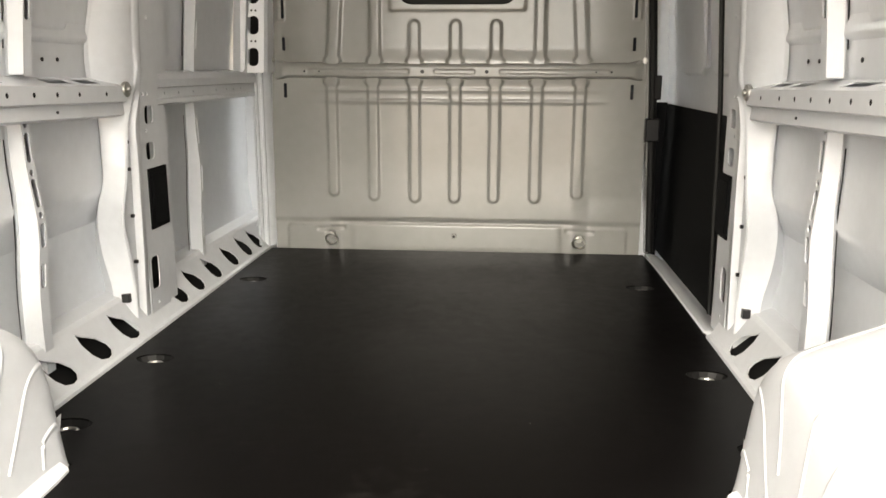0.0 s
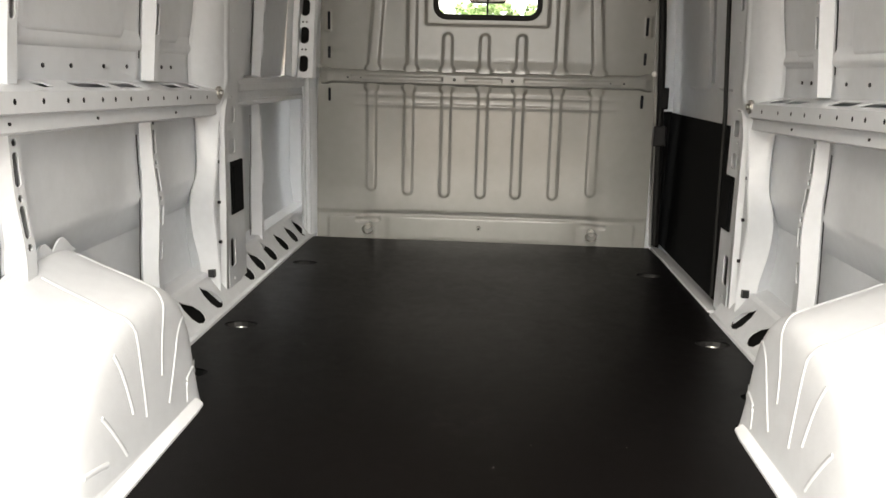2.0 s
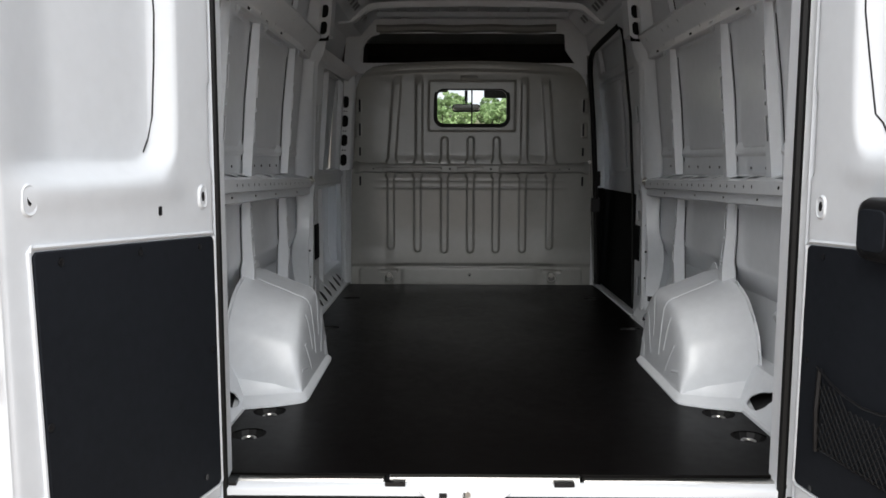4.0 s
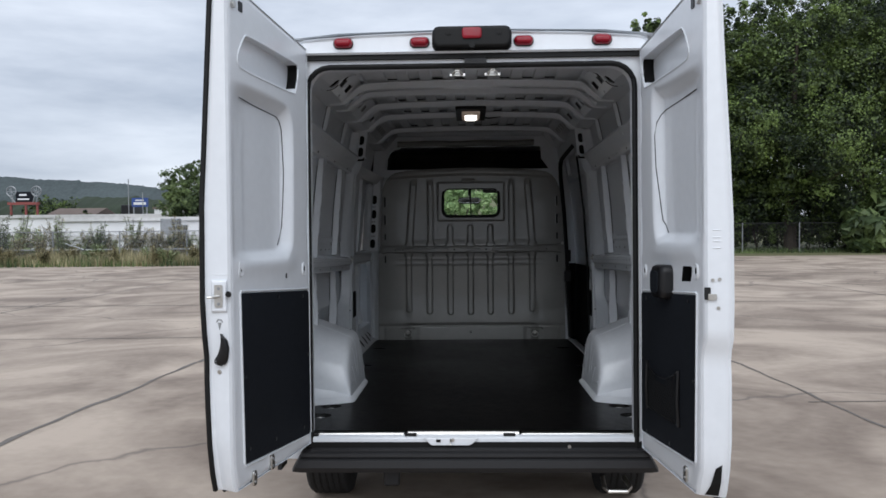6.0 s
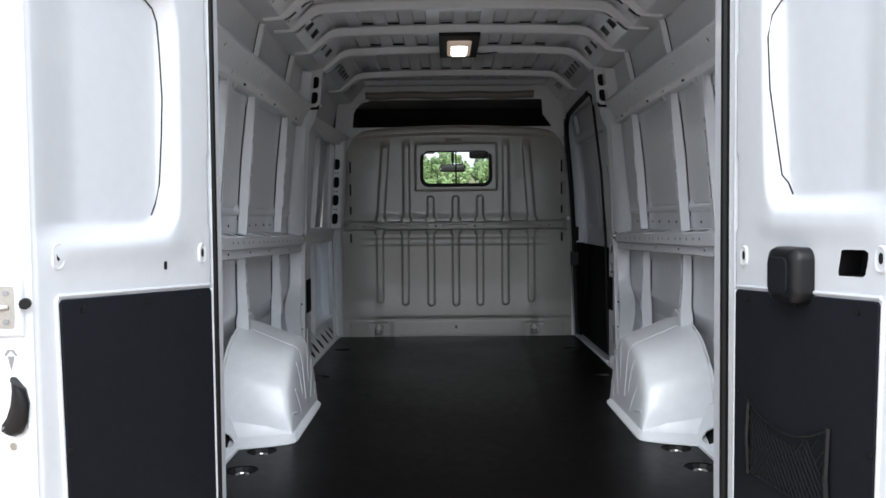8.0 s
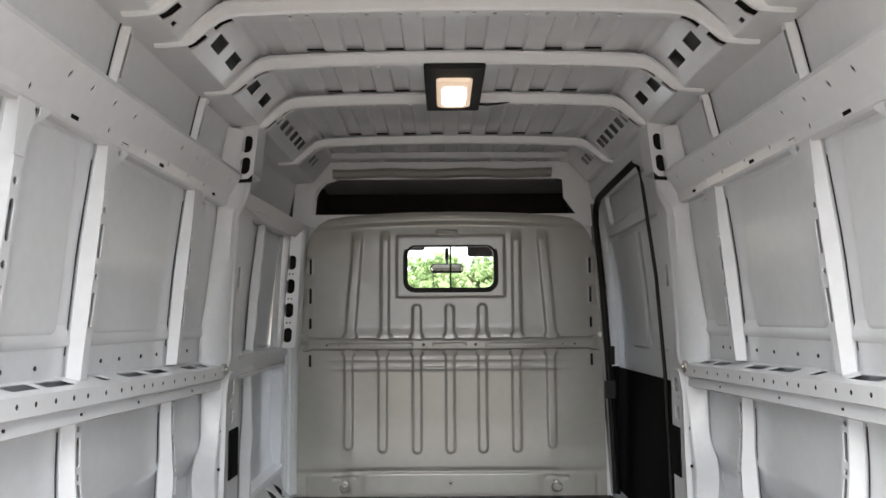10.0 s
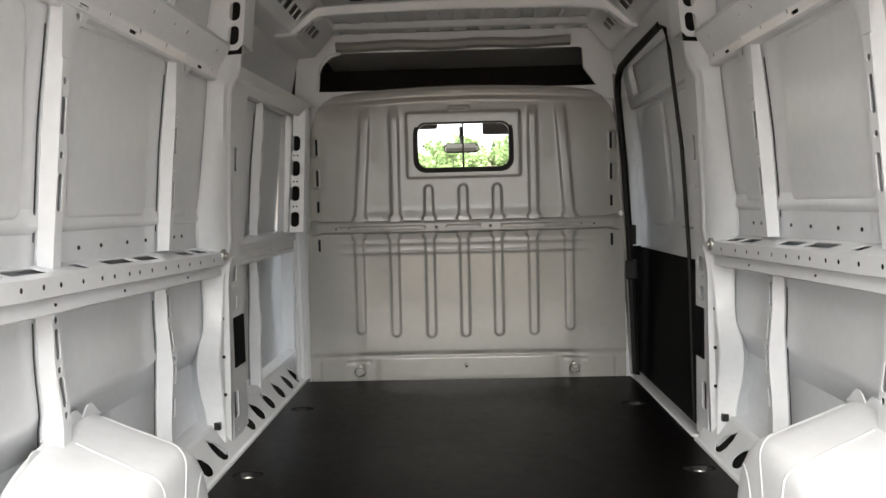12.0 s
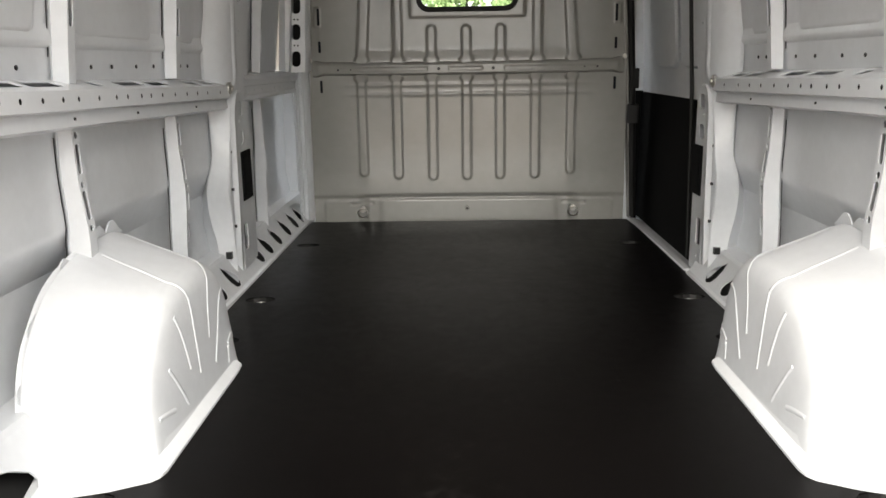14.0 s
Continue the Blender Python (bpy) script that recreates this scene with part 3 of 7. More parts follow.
    plate(bm, [(0.06, 0), (1.97, 0), (1.97, 1), (0.06, 1)],
          [[(u, 0.48 + (q - 0.48) * 24) for u, q in h] for h in hole_row(0.15, 1.93, 0.085, 0.48, 0.0068, 0.15, 3)], mf, 0.0008)
    loft(bm, [[mf(u, 1, 0) for u in (0.06, 1.97)], [(s * 0.874, u, top(u)) for u in (0.06, 1.97)]], closed=False)
    loft(bm, [[(s * x, u, top(u) - d) for u in (0.06, 1.0, 1.97)] for x, d in ((0.868, 0.042), (0.884, 0.048), (0.880, 0.080), (0.905, 0.088), (0.96, 0.088))], closed=False)
    rail = part("mid_rail", bm, INNER, wall, "white pressed rail pierced by bolt holes and slots", smooth=True, angle=30)
    # dark sheet behind the rail's holes, painted as the shade within
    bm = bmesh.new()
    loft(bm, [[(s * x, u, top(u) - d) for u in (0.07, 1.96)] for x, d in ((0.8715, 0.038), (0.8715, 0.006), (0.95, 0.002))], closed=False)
    part("cavity_backing", bm, CAVITY_SHADE, rail)
    for u in (0.20, 0.47, 0.80, 1.15, 1.62):
        bm = bmesh.new()
        prism(bm, [(u + q[0], 1.277 - 0.0205 * u + q[1]) for q in disc(0, 0, 0.004, 6)], "x", s * 0.8825, s * 0.879)
        part("rivet", bm, PLASTIC, rail)

    # upper rail, slanted under the roof
    bm = bmesh.new()

    def uf(u, v, w):
        if v < 0.3:
            return (s * (0.861 - 0.030 * v + w * 0.9), u, 1.917 + 0.100 * v + w * 0.2)
        return (s * (0.852 - 0.0743 * (v - 0.3) + w * 0.8), u, 1.947 + 0.1014 * (v - 0.3) + w * 0.5)
    holes = hole_row(0.16, 1.88, 0.125, 0.74, 0.0055, 0.1, 8) + [rrect(u, u + 0.042, 0.05, 0.15, 0.010, 3) for u in (0.24, 0.65, 0.93, 1.20, 1.73)] + hole_row(0.3, 1.88, 0.21, 0.24, 0.0055, 0.1, 4)
    holes = [[(u, v * 1.0 if len(h) > 7 else 0.74 + (v - 0.74) * 15 if abs(v - 0.74) < 0.1 else 0.22 + (v - 0.24) * 15) for u, v in h] for h in holes]
    plate(bm, [(0.06, 0), (1.94, 0), (1.93, 0.3), (1.91, 1), (0.06, 1), (0.06, 0.3)], holes, uf, 0.003)
    loft(bm, [[(s * x, u, z) for u in (0.06, 1.94)] for x, z in ((0.861, 1.917), (0.87, 1.911), (0.92, 1.913))], closed=False)
    loft(bm, [[(s * x, u, z) for u in (0.06, 1.92)] for x, z in ((0.800, 2.018), (0.805, 2.033), (0.83, 2.048), (0.87, 2.05))], closed=False)
    part("upper_rail", bm, INNER, wall, smooth=True, angle=30)
    # dark sheet for the shade behind the upper rail's holes
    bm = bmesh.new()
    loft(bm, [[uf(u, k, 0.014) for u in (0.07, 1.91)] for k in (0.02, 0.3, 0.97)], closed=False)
    part("cavity_backing", bm, CAVITY_SHADE, wall)

    # sloping strip along the floor with tear-shaped scoops
    drops = [0.40, 1.30, 1.52, 1.705, 1.88] + ([2.258, 2.415, 2.595, 2.795, 2.975, 3.126] if s < 0 else [])
    bm = bmesh.new()

    def drop(y, inset=0.0):
        pts = [(-0.055, 0.92), (-0.030, 0.80), (0.020, 0.62), (0.050, 0.40), (0.056, 0.24), (0.044, 0.12), (0.018, 0.08), (-0.012, 0.16), (-0.034, 0.36), (-0.052, 0.66)]
        return [(y + u, v) for u, v in pts]
    yend = y1 if s < 0 else 2.10

    def sf(u, v, w):
        return (s * (0.858 + 0.062 * v + w * 0.7), u, F + 0.012 + 0.108 * v ** 1.15 - w * 0.7)
    plate(bm, [(0.06, 0), (yend, 0), (yend, 1), (0.06, 1)], [drop(y) for y in drops], sf, 0.004)
    loft(bm, [[(s * x, u, z) for u in (0.06, yend)] for x, z in ((0.858, F + 0.012), (0.846, F + 0.008), (0.842, F - 0.004), (0.842, F - 0.05))], closed=False)
    loft(bm, [[(s * x, u, z) for u in (0.06, yend)] for x, z in ((0.920, F + 0.120), (0.93, F + 0.132), (0.995, F + 0.135))], closed=False)
    part("sill_strip", bm, INNER, wall, "white floor-edge strip with dark tear-shaped scoops", smooth=True, angle=35)

    # black sheet below the scoops: the shade of the gap put in as colour
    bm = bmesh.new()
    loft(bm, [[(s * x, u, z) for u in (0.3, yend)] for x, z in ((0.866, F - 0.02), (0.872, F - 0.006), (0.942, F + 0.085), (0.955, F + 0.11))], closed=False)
    part("cavity_backing", bm, RUBBER, wall, "black sheet standing for the shade inside the scoops")

    # C pillar: below the mid rail a folded post with a waving outer edge and a groove, above it a smooth swelling column
    bm = bmesh.new()
    rows = []
    for z, rim, apex, fx in ((0.56, 0.938, 1.958, 0.886), (0.65, 0.943, 1.955, 0.884), (0.72, 0.948, 1.949, 0.882), (0.79, 0.963, 1.934, 0.880), (0.85, 0.971, 1.917, 0.879), (0.91, 0.972, 1.903, 0.878), (0.966, 0.963, 1.912, 0.877),
                             (1.03, 0.944, 1.936, 0.876), (1.11, 0.941, 1.952, 0.875), (1.20, 0.943, 1.968, 0.873)):
        rows.append([(s * (skin_x(z) + 0.004), 1.990, z), (s * (rim + 0.012), 1.952, z), (s * (rim + 0.003), 1.938, z), (s * rim, 1.934, z), (s * (rim - 0.014), 1.9335, z), (s * (rim * 0.45 + fx * 0.55), 1.934 * 0.5 + apex * 0.5, z), (s * (fx + 0.005), apex, z),
                     (s * (fx + 0.001), apex + 0.007, z), (s * (fx + 0.014), apex + 0.020, z), (s * (fx + 0.015), 2.002, z), (s * (fx - 0.003), 2.013, z), (s * (fx - 0.004), 2.036, z), (s * (fx + 0.014), 2.062, z)])
    for z, back, apex, fx in ((1.32, 1.905, 2.02, 0.868), (1.42, 1.895, 2.025, 0.866), (1.55, 1.93, 2.03, 0.862), (1.7, 1.952, 2.03, 0.856), (1.88, 1.958, 2.02, 0.846), (1.94, 1.935, 2.015, 0.818),
                              (2.0, 1.90, 2.0, 0.797), (2.10, 1.89, 1.99, 0.79), (2.2, 1.88, 1.985, 0.785)):
        sk = skin_x(z) - 0.003
        rows.append([(s * sk, back - 0.012, z), (s * (sk - 0.003), back - 0.008, z), (s * (sk - 0.006), back - 0.004, z), (s * (sk - 0.008), back, z), (s * (sk * 0.55 + fx * 0.45), back + 0.020, z), (s * (sk * 0.14 + fx * 0.86), back * 0.45 + apex * 0.55, z), (s * (fx + 0.004), apex, z),
                     (s * fx, apex + 0.006, z), (s * (fx - 0.004), apex + 0.012, z), (s * (fx - 0.004), apex + 0.026, z), (s * (fx - 0.004), apex + 0.040, z), (s * (fx + 0.006), apex + 0.055, z), (s * (fx + 0.016), apex + 0.065, z)])
    loft(bm, smooth_rows(rows, 5), closed=False)
    pillar = part("pillar", bm, INNER, wall, smooth=True, angle=40)
    # dark discs stand for small holes, their shade put into the colour
    for z in (0.78, 0.92, 1.06, 1.14, 1.22):
        bm = bmesh.new()
        prism(bm, disc(1.984, z, 0.006, 6), "x", s * 0.884, s * 0.905)
        part("plug", bm, PLASTIC, pillar)
    bm = bmesh.new()
    holes = [rrect(2.095, 2.155, 1.185, 1.240, 0.014, 3), rrect(2.090, 2.150, 1.075, 1.128, 0.014, 3), rrect(2.065, 2.120, 0.668, 0.772, 0.014, 3), rrect(2.100, 2.135, 1.60, 1.69, 0.008, 2),
             disc(2.10, 1.165, 0.006, 6), disc(2.085, 1.275, 0.006, 6), disc(2.115, 1.275, 0.006, 6), disc(2.10, 0.62, 0.006, 6), disc(2.12, 1.50, 0.006, 6)]

    def pf(u, v, w):
        fx = 0.880 if v < 1.2 else 0.880 - 0.045 * (v - 1.2) / 0.8
        return (s * (fx + w), u, v)
    zs = [0.56, 0.9, 1.2, 1.5, 1.8, 2.0]
    plate(bm, [(2.045, z) for z in zs] + [(2.190 if z < 1.3 else 2.18, z) for z in zs[::-1]], holes, pf, 0.004)
    loft(bm, [[pf(2.190 if z < 1.3 else 2.18, z, 0) for z in zs], [(s * (0.886 if s < 0 else 0.95), 2.20, z) for z in zs]], closed=False)
    part("pillar_flange", bm, INNER, pillar, smooth=True, angle=30)
    # dark sheet behind the flange holes: shade put in as colour
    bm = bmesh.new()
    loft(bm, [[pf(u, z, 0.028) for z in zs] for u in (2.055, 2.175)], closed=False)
    part("cavity_backing", bm, CAVITY_SHADE, pillar)
    bm = bmesh.new()
    box(bm, *sorted((s * 0.874, s * 0.93)), 2.085, 2.215, 0.858, 1.048)
    box(bm, *sorted((s * 0.871, s * 0.874)), 2.10, 2.20, 0.875, 1.030)
    part("latch_cover", bm, BOARD_IN, pillar, "black plastic latch cover", bevel=0.006)
    bm = bmesh.new()
    box(bm, *sorted((s * 0.897, s * 0.919)), 1.932, 1.955, 0.664, 0.690)
    part("plug", bm, PLASTIC, pillar)
    bm = bmesh.new()
    prism(bm, disc(1.965, 1.292, 0.022, 12), "x", s * 0.862, s * 0.876)
    prism(bm, disc(1.965, 1.292, 0.010, 8), "x", s * 0.854, s * 0.863)
    part("bolt", bm, STEEL, pillar, bevel=0.003)
    # pillar head with two long holes, facing the rear doors
    bm = bmesh.new()

    def hf(u, v, w):
        return (s * (u - 0.10 * (v - 2.147)), 1.925 + w - 0.25 * (0.80 - u), v)
    plate(bm, [(0.845, 2.012), (0.765, 2.012), (0.745, 2.03), (0.745, 2.235), (0.845, 2.235)], [rrect(0.762, 0.803, 2.113, 2.178, 0.0195, 4), rrect(0.762, 0.803, 2.030, 2.095, 0.0195, 4)], hf, 0.004)
    loft(bm, [[hf(0.745, z, 0) for z in (2.03, 2.1, 2.235)], [(s * (0.748 - 0.10 * (z - 2.147)), 2.05, z) for z in (2.03, 2.1, 2.235)], [(s * 0.84, 2.10, z) for z in (2.03, 2.1, 2.235)]], closed=False)
    part("pillar_head", bm, INNER, pillar, smooth=True, angle=30)
    # dark sheet for the shade inside the pillar head
    bm = bmesh.new()
    loft(bm, [[hf(u, z, 0.018) for z in (2.0, 2.21)] for u in (0.752, 0.835)], closed=False)
    part("cavity_backing", bm, CAVITY_SHADE, pillar)
    # vertical ribs with a slot above the upper rail
    for y in (0.893, 1.541):
        bm = bmesh.new()
        yy = y

        def rf(u, v, w):
            return (s * (skin_x(v) - 0.020 + w), yy + u, v)
        rz = (2.052, 2.12, 2.19, 2.262)
        plate(bm, [(-0.012, z) for z in rz] + [(0.012, z) for z in rz[::-1]], [slot(0.0, 2.085, 2.20, 0.006)], rf, 0.002)
        for sg in (-1, 1):
            loft(bm, [[rf(sg * 0.012, z, 0) for z in rz], [rf(sg * 0.022, z, 0.018) for z in rz], [rf(sg * 0.034, z, 0.0185) for z in rz]], closed=False)
        part("rib", bm, INNER, wall, smooth=True, angle=30)
        # dark sheet for the shade in the rib's slot
        bm = bmesh.new()
        loft(bm, [[rf(u, z, 0.010) for z in (2.07, 2.215)] for u in (-0.010, 0.010)], closed=False)
        part("cavity_backing", bm, CAVITY_SHADE, wall)
        bm = bmesh.new()
        tube(bm, [rf(-0.036, z, 0.017) for z in rz], 0.0022, 5)
        part("mastic_bead", bm, RUBBER, wall)
    # pressed step under the upper fields, with a row of dark plugs below it
    for ya, yb in ((0.10, 0.43), (0.50, 0.84), (0.93, 1.53), (1.61, 1.90)):
        bm = bmesh.new()
        loft(bm, [[(s * (skin_x(z) - w), y, z) for y in (ya, (ya + yb) / 2, yb)] for z, w in ((1.470, -0.001), (1.445, 0.005), (1.432, 0.0085), (1.424, 0.0085), (1.416, 0.003), (1.412, -0.001))], closed=False)
        part("pressed_step", bm, INNER, wall, smooth=True, angle=70)
    for u in (0.56, 0.70, 1.04, 1.16, 1.32, 1.45, 1.68, 1.75):
        bm = bmesh.new()
        prism(bm, disc(u, 1.372, 0.0055, 8), "x", s * (skin_x(1.372) - 0.0025), s * skin_x(1.372))
        part("plug", bm, PLASTIC, wall)
    return wall


wall_left = side_wall(-1, 3.45)
wall_right = side_wall(1, 2.12)

# left bay beside the partition: its own post, rail and forward pillar
bm = bmesh.new()
S = -1
post(S, 2.585, 1.335, 1.93, 0.045, wall_left, [slot(0.012, z, z + 0.10, 0.005) for z in (1.42, 1.60, 1.75)])
post(S, 2.585, 0.62, 1.25, 0.052, wall_left, [slot(0.012, z, z + 0.10, 0.004) for z in (0.72, 0.90, 1.08)], 0.014)
def lf(u, v, w):
    return (-(0.884 - 0.070 * max(0.0, v - 1.30) + w), u, v)


zs = [0.60, 0.9, 1.25, 1.30, 1.45, 1.6, 1.75, 1.94]
slots = [rrect(a, a + 0.12, 1.300, 1.308, 0.003, 2) for a in (2.30, 2.56, 2.88)] + hole_row(2.26, 3.15, 0.105, 1.272, 0.0055, 0.1, 5)
plate(bm, [(2.18, z) for z in zs] + [(3.212, z) for z in zs[:0:-1]] + [(3.212, 0.66), (3.150, 0.66), (3.198, 0.70), (3.198, 1.235), (2.255, 1.235), (2.255, 0.60)], [rrect(2.262, 3.085, 1.338, 1.905, 0.03, 3)] + slots, lf, 0.003)
loft(bm, [[(-x, u, z) for u in (2.20, 3.20)] for x, z in ((0.884, 1.258), (0.878, 1.254), (0.878, 1.240), (0.886, 1.236), (0.905, 1.236))], closed=False)
loft(bm, [[(-x, u, z) for u in (2.20, 3.20)] for x, z in ((0.884, 1.290), (0.872, 1.293), (0.872, 1.318), (0.882, 1.334), (0.93, 1.345))], closed=False)
part("inner_sheet", bm, INNER, wall_left, "white inner sheet with two openings before the partition", smooth=True, angle=30)
# dark strip for the shade behind the rail slots
bm = bmesh.new()
loft(bm, [[(-x, u, 1.300) for u in (2.22, 3.19)] for x in (0.892, 0.905)], closed=False)
part("cavity_backing", bm, CAVITY_SHADE, wall_left)
bm = bmesh.new()
plate(bm, [(2.02, 0), (3.20, 0), (3.20, 1), (2.02, 1)], [[(a, 0.5 + (c - 0.5) * 10) for a, c in h] for h in hole_row(2.3, 3.1, 0.16, 0.5, 0.0055, 0.1, 9)], lambda u, v, w: (-(0.860 - 0.06 * v - 0.05 * max(0, u - 2.3) + w), u, 1.915 + 0.060 * v), 0.003)
loft(bm, [[(-x, u, z) for u in (2.02, 3.12)] for x, z in ((0.875, 1.925), (0.885, 1.915), (0.925, 1.92))], closed=False)
part("upper_rail", bm, INNER, wall_left, smooth=True, angle=30)
bm = bmesh.new()
ovals = [rrect(0.838, 0.880, zc - 0.038, zc + 0.038, 0.020, 4) for zc in (1.40, 1.53, 1.655, 1.78)]
ovals += [disc(u, zc, 0.005, 6) for zc in (1.465, 1.59, 1.72) for u in (0.851, 0.867)]


def bf(u, v, w):
    return (-(u - 0.05 * max(0, v - 1.3)), 3.115 + 0.3 * (0.875 - u) + w, v)


zs = [1.335, 1.45, 1.6, 1.75, 1.93, 1.985]
plate(bm, [(0.817, z) for z in zs] + [(0.910, z) for z in zs[::-1]], ovals, bf, 0.004)
loft(bm, [[bf(0.910, z, 0.002) for z in zs], [(-skin_x(z), 3.12, z) for z in zs]], closed=False)
loft(bm, [[bf(0.817, z, 0.001) for z in zs], [(-(0.806 - 0.05 * max(0, z - 1.3)), 3.15, z) for z in zs], [(-(0.803 - 0.05 * max(0, z - 1.3)), 3.20, z) for z in zs], [(-(0.812 - 0.05 * max(0, z - 1.3)), 3.215, z) for z in zs], [(-0.80, 3.30, z) for z in zs]], closed=False)
low = [0.56, 0.8, 1.1, 1.34]
loft(bm, [[(-x, y, z) for z in low] for x, y in ((0.890, 3.196), (0.884, 3.208), (0.879, 3.203), (0.873, 3.206), (0.870, 3.216), (0.861, 3.220), (0.857, 3.214), (0.850, 3.217), (0.847, 3.226), (0.834, 3.236), (0.822, 3.262))], closed=False)
part("pillar", bm, INNER, wall_left, "white forward pillar with four long holes", smooth=True, angle=30)
# dark sheet for the shade behind the four long holes
bm = bmesh.new()
loft(bm, [[bf(u, z, 0.030) for z in (1.34, 1.6, 1.85)] for u in (0.825, 0.905)], closed=False)
part("cavity_backing", bm, CAVITY_SHADE, wall_left)

def wheelhouse(s):
    """A pressed wheel box: top sloping in from the wall, ribbed inner side, flanged foot, scalloped seam along the wall."""
    base = [(0.540, 0.0), (0.541, 0.11), (0.575, 0.205), (0.628, 0.264), (0.70, 0.317), (0.80, 0.350), (0.94, 0.368), (1.08, 0.366), (1.185, 0.295), (1.218, 0.15), (1.234, 0.0)]
    across = [(0.940, 1.0, 1.0, 1.090), (0.92, 1.0, 1.0, 1.070), (0.86, 0.995, 0.985, 1.005), (0.80, 0.985, 0.955, 0.948), (0.755, 0.975, 0.925, 0.905), (0.724, 0.965, 0.90, 0.875), (0.703, 0.958, 0.875, 0.815), (0.692, 0.955, 0.86, 0.715), (0.684, 0.953, 0.84, 0.56), (0.674, 0.952, 0.81, 0.28), (0.667, 0.952, 0.79, 0.0)]

    def spline(rows, t):
        t = max(0.0, min(t, 0.99999)) * (len(rows) - 1)
        k = int(t)
        t -= k
        p = [rows[max(0, min(len(rows) - 1, k + d))] for d in (-1, 0, 1, 2)]
        return [0.5 * (2 * b + (c - a) * t + (2 * a - 5 * b + 4 * c - d) * t * t + (3 * b - a - 3 * c + d) * t ** 3) for a, b, c, d in zip(*p)]

    def at(p, q):
        y, h = spline(base, p)
        x, sr, sf, sz = spline(across, q)
        return Vector((s * x, 0.875 + (y - 0.875) * (sr if y < 0.875 else sf), F + max(h, 0.0) * max(sz, 0.0)))
    bm = bmesh.new()
    loft(bm, [[at(k / 44, m / 30) for k in range(45)] for m in range(31)], closed=False)
    house = part("wheelhouse", bm, INNER, van, "white pressed-steel wheel box with raised ribs", smooth=True, angle=80)
    bm = bmesh.new()
    loft(bm, [[(s * x, 0.875 + (spline(base, k / 30)[0] - 0.875) * g, F + max(spline(base, k / 30)[1], 0) * g * 1.09) for k in range(31)] for x, g in ((0.951, 1.012), (0.948, 1.010), (0.944, 1.002), (0.939, 0.985))], closed=False)
    part("seam_flange", bm, INNER, house, smooth=True, angle=50)
    # flat foot round it
    bm = bmesh.new()
    foot = [(0.652, 1.13), (0.648, 1.08), (0.646, 0.535), (0.652, 0.510), (0.666, 0.493), (0.735, 0.457), (0.843, 0.430), (0.905, 0.42)]
    seam = [(0.672, 1.13), (0.666, 1.08), (0.664, 0.590), (0.672, 0.562), (0.690, 0.542), (0.755, 0.517), (0.855, 0.498), (0.93, 0.49)]
    loft(bm, [[(s * x, y, F + 0.001) for x, y in foot], [(s * x, y, F + 0.007) for x, y in foot], [(s * (x + 0.003), y + 0.003, F + 0.010) for x, y in foot], [(s * x, y, F + 0.024) for x, y in seam],
              [(s * (x + 0.003), y + 0.006, F + 0.026) for x, y in seam], [(s * (x + 0.008), y + 0.022, F + 0.045) for x, y in seam], [(s * (x + 0.02), y + 0.06, F + 0.10) for x, y in seam]], closed=False)
    part("foot_flange", bm, INNER, house, smooth=True, angle=40)
    # ribs: two run over the top, all fan in towards the wheel's centre
    for way in (((0.70, 0.10), (0.70, 0.40), (0.68, 0.66), (0.62, 0.89)), ((0.57, 0.14), (0.545, 0.46), (0.56, 0.66), (0.545, 0.945)), ((0.80, 0.66), (0.70, 0.84), (0.635, 0.94)), ((0.88, 0.84), (0.75, 0.91), (0.74, 0.965)),
                ((0.475, 0.665), (0.49, 0.78), (0.505, 0.89)), ((0.375, 0.81), (0.42, 0.88), (0.46, 0.945)), ((0.22, 0.86), (0.385, 0.92))):
        bm = bmesh.new()
        pts = []
        for (pa, qa), (pb, qb) in zip(way, way[1:]):
            for k in range(8):
                p, q = pa + (pb - pa) * k / 8, qa + (qb - qa) * k / 8
                nrm = (at(p + 0.02, q) - at(p - 0.02, q)).cross(at(p, q + 0.02) - at(p, q - 0.02)).normalized()
                if nrm.x * s > 0 or nrm.z < -0.3:
                    nrm = -nrm
                pts.append(at(p, q) - nrm * 0.0075)
        tube(bm, pts, 0.0098, 10)
        part("rib", bm, INNER, house, smooth=True, angle=80)
    # scalloped tabs along the wall seam
    for y, h, a, k in ((0.560, 0.180, 66, 0.7), (0.632, 0.292, 46, 0.8), (0.652, 0.308, 44, 0.6), (0.800, 0.384, 14, 0.9), (0.900, 0.408, 4, 0.9), (0.985, 0.420, 0, 1.0), (1.062, 0.420, 0, 1.0)):
        bm = bmesh.new()
        m = pose(0, y, F + h - 0.014, a, 0, 0)
        pts = [(-0.062, -0.014), (-0.040, 0.000), (-0.024, 0.018), (-0.010, 0.026), (0.008, 0.026), (0.022, 0.016), (0.038, 0.000), (0.060, -0.014)]
        loft(bm, [[m @ Vector((0, u * k, w * k)) + Vector((s * x, 0, 0)) for u, w in pts] for x in (0.943, 0.947)])
        part("seam_tab", bm, INNER, house)
    return house


wheelhouse(-1)
wheelhouse(1)
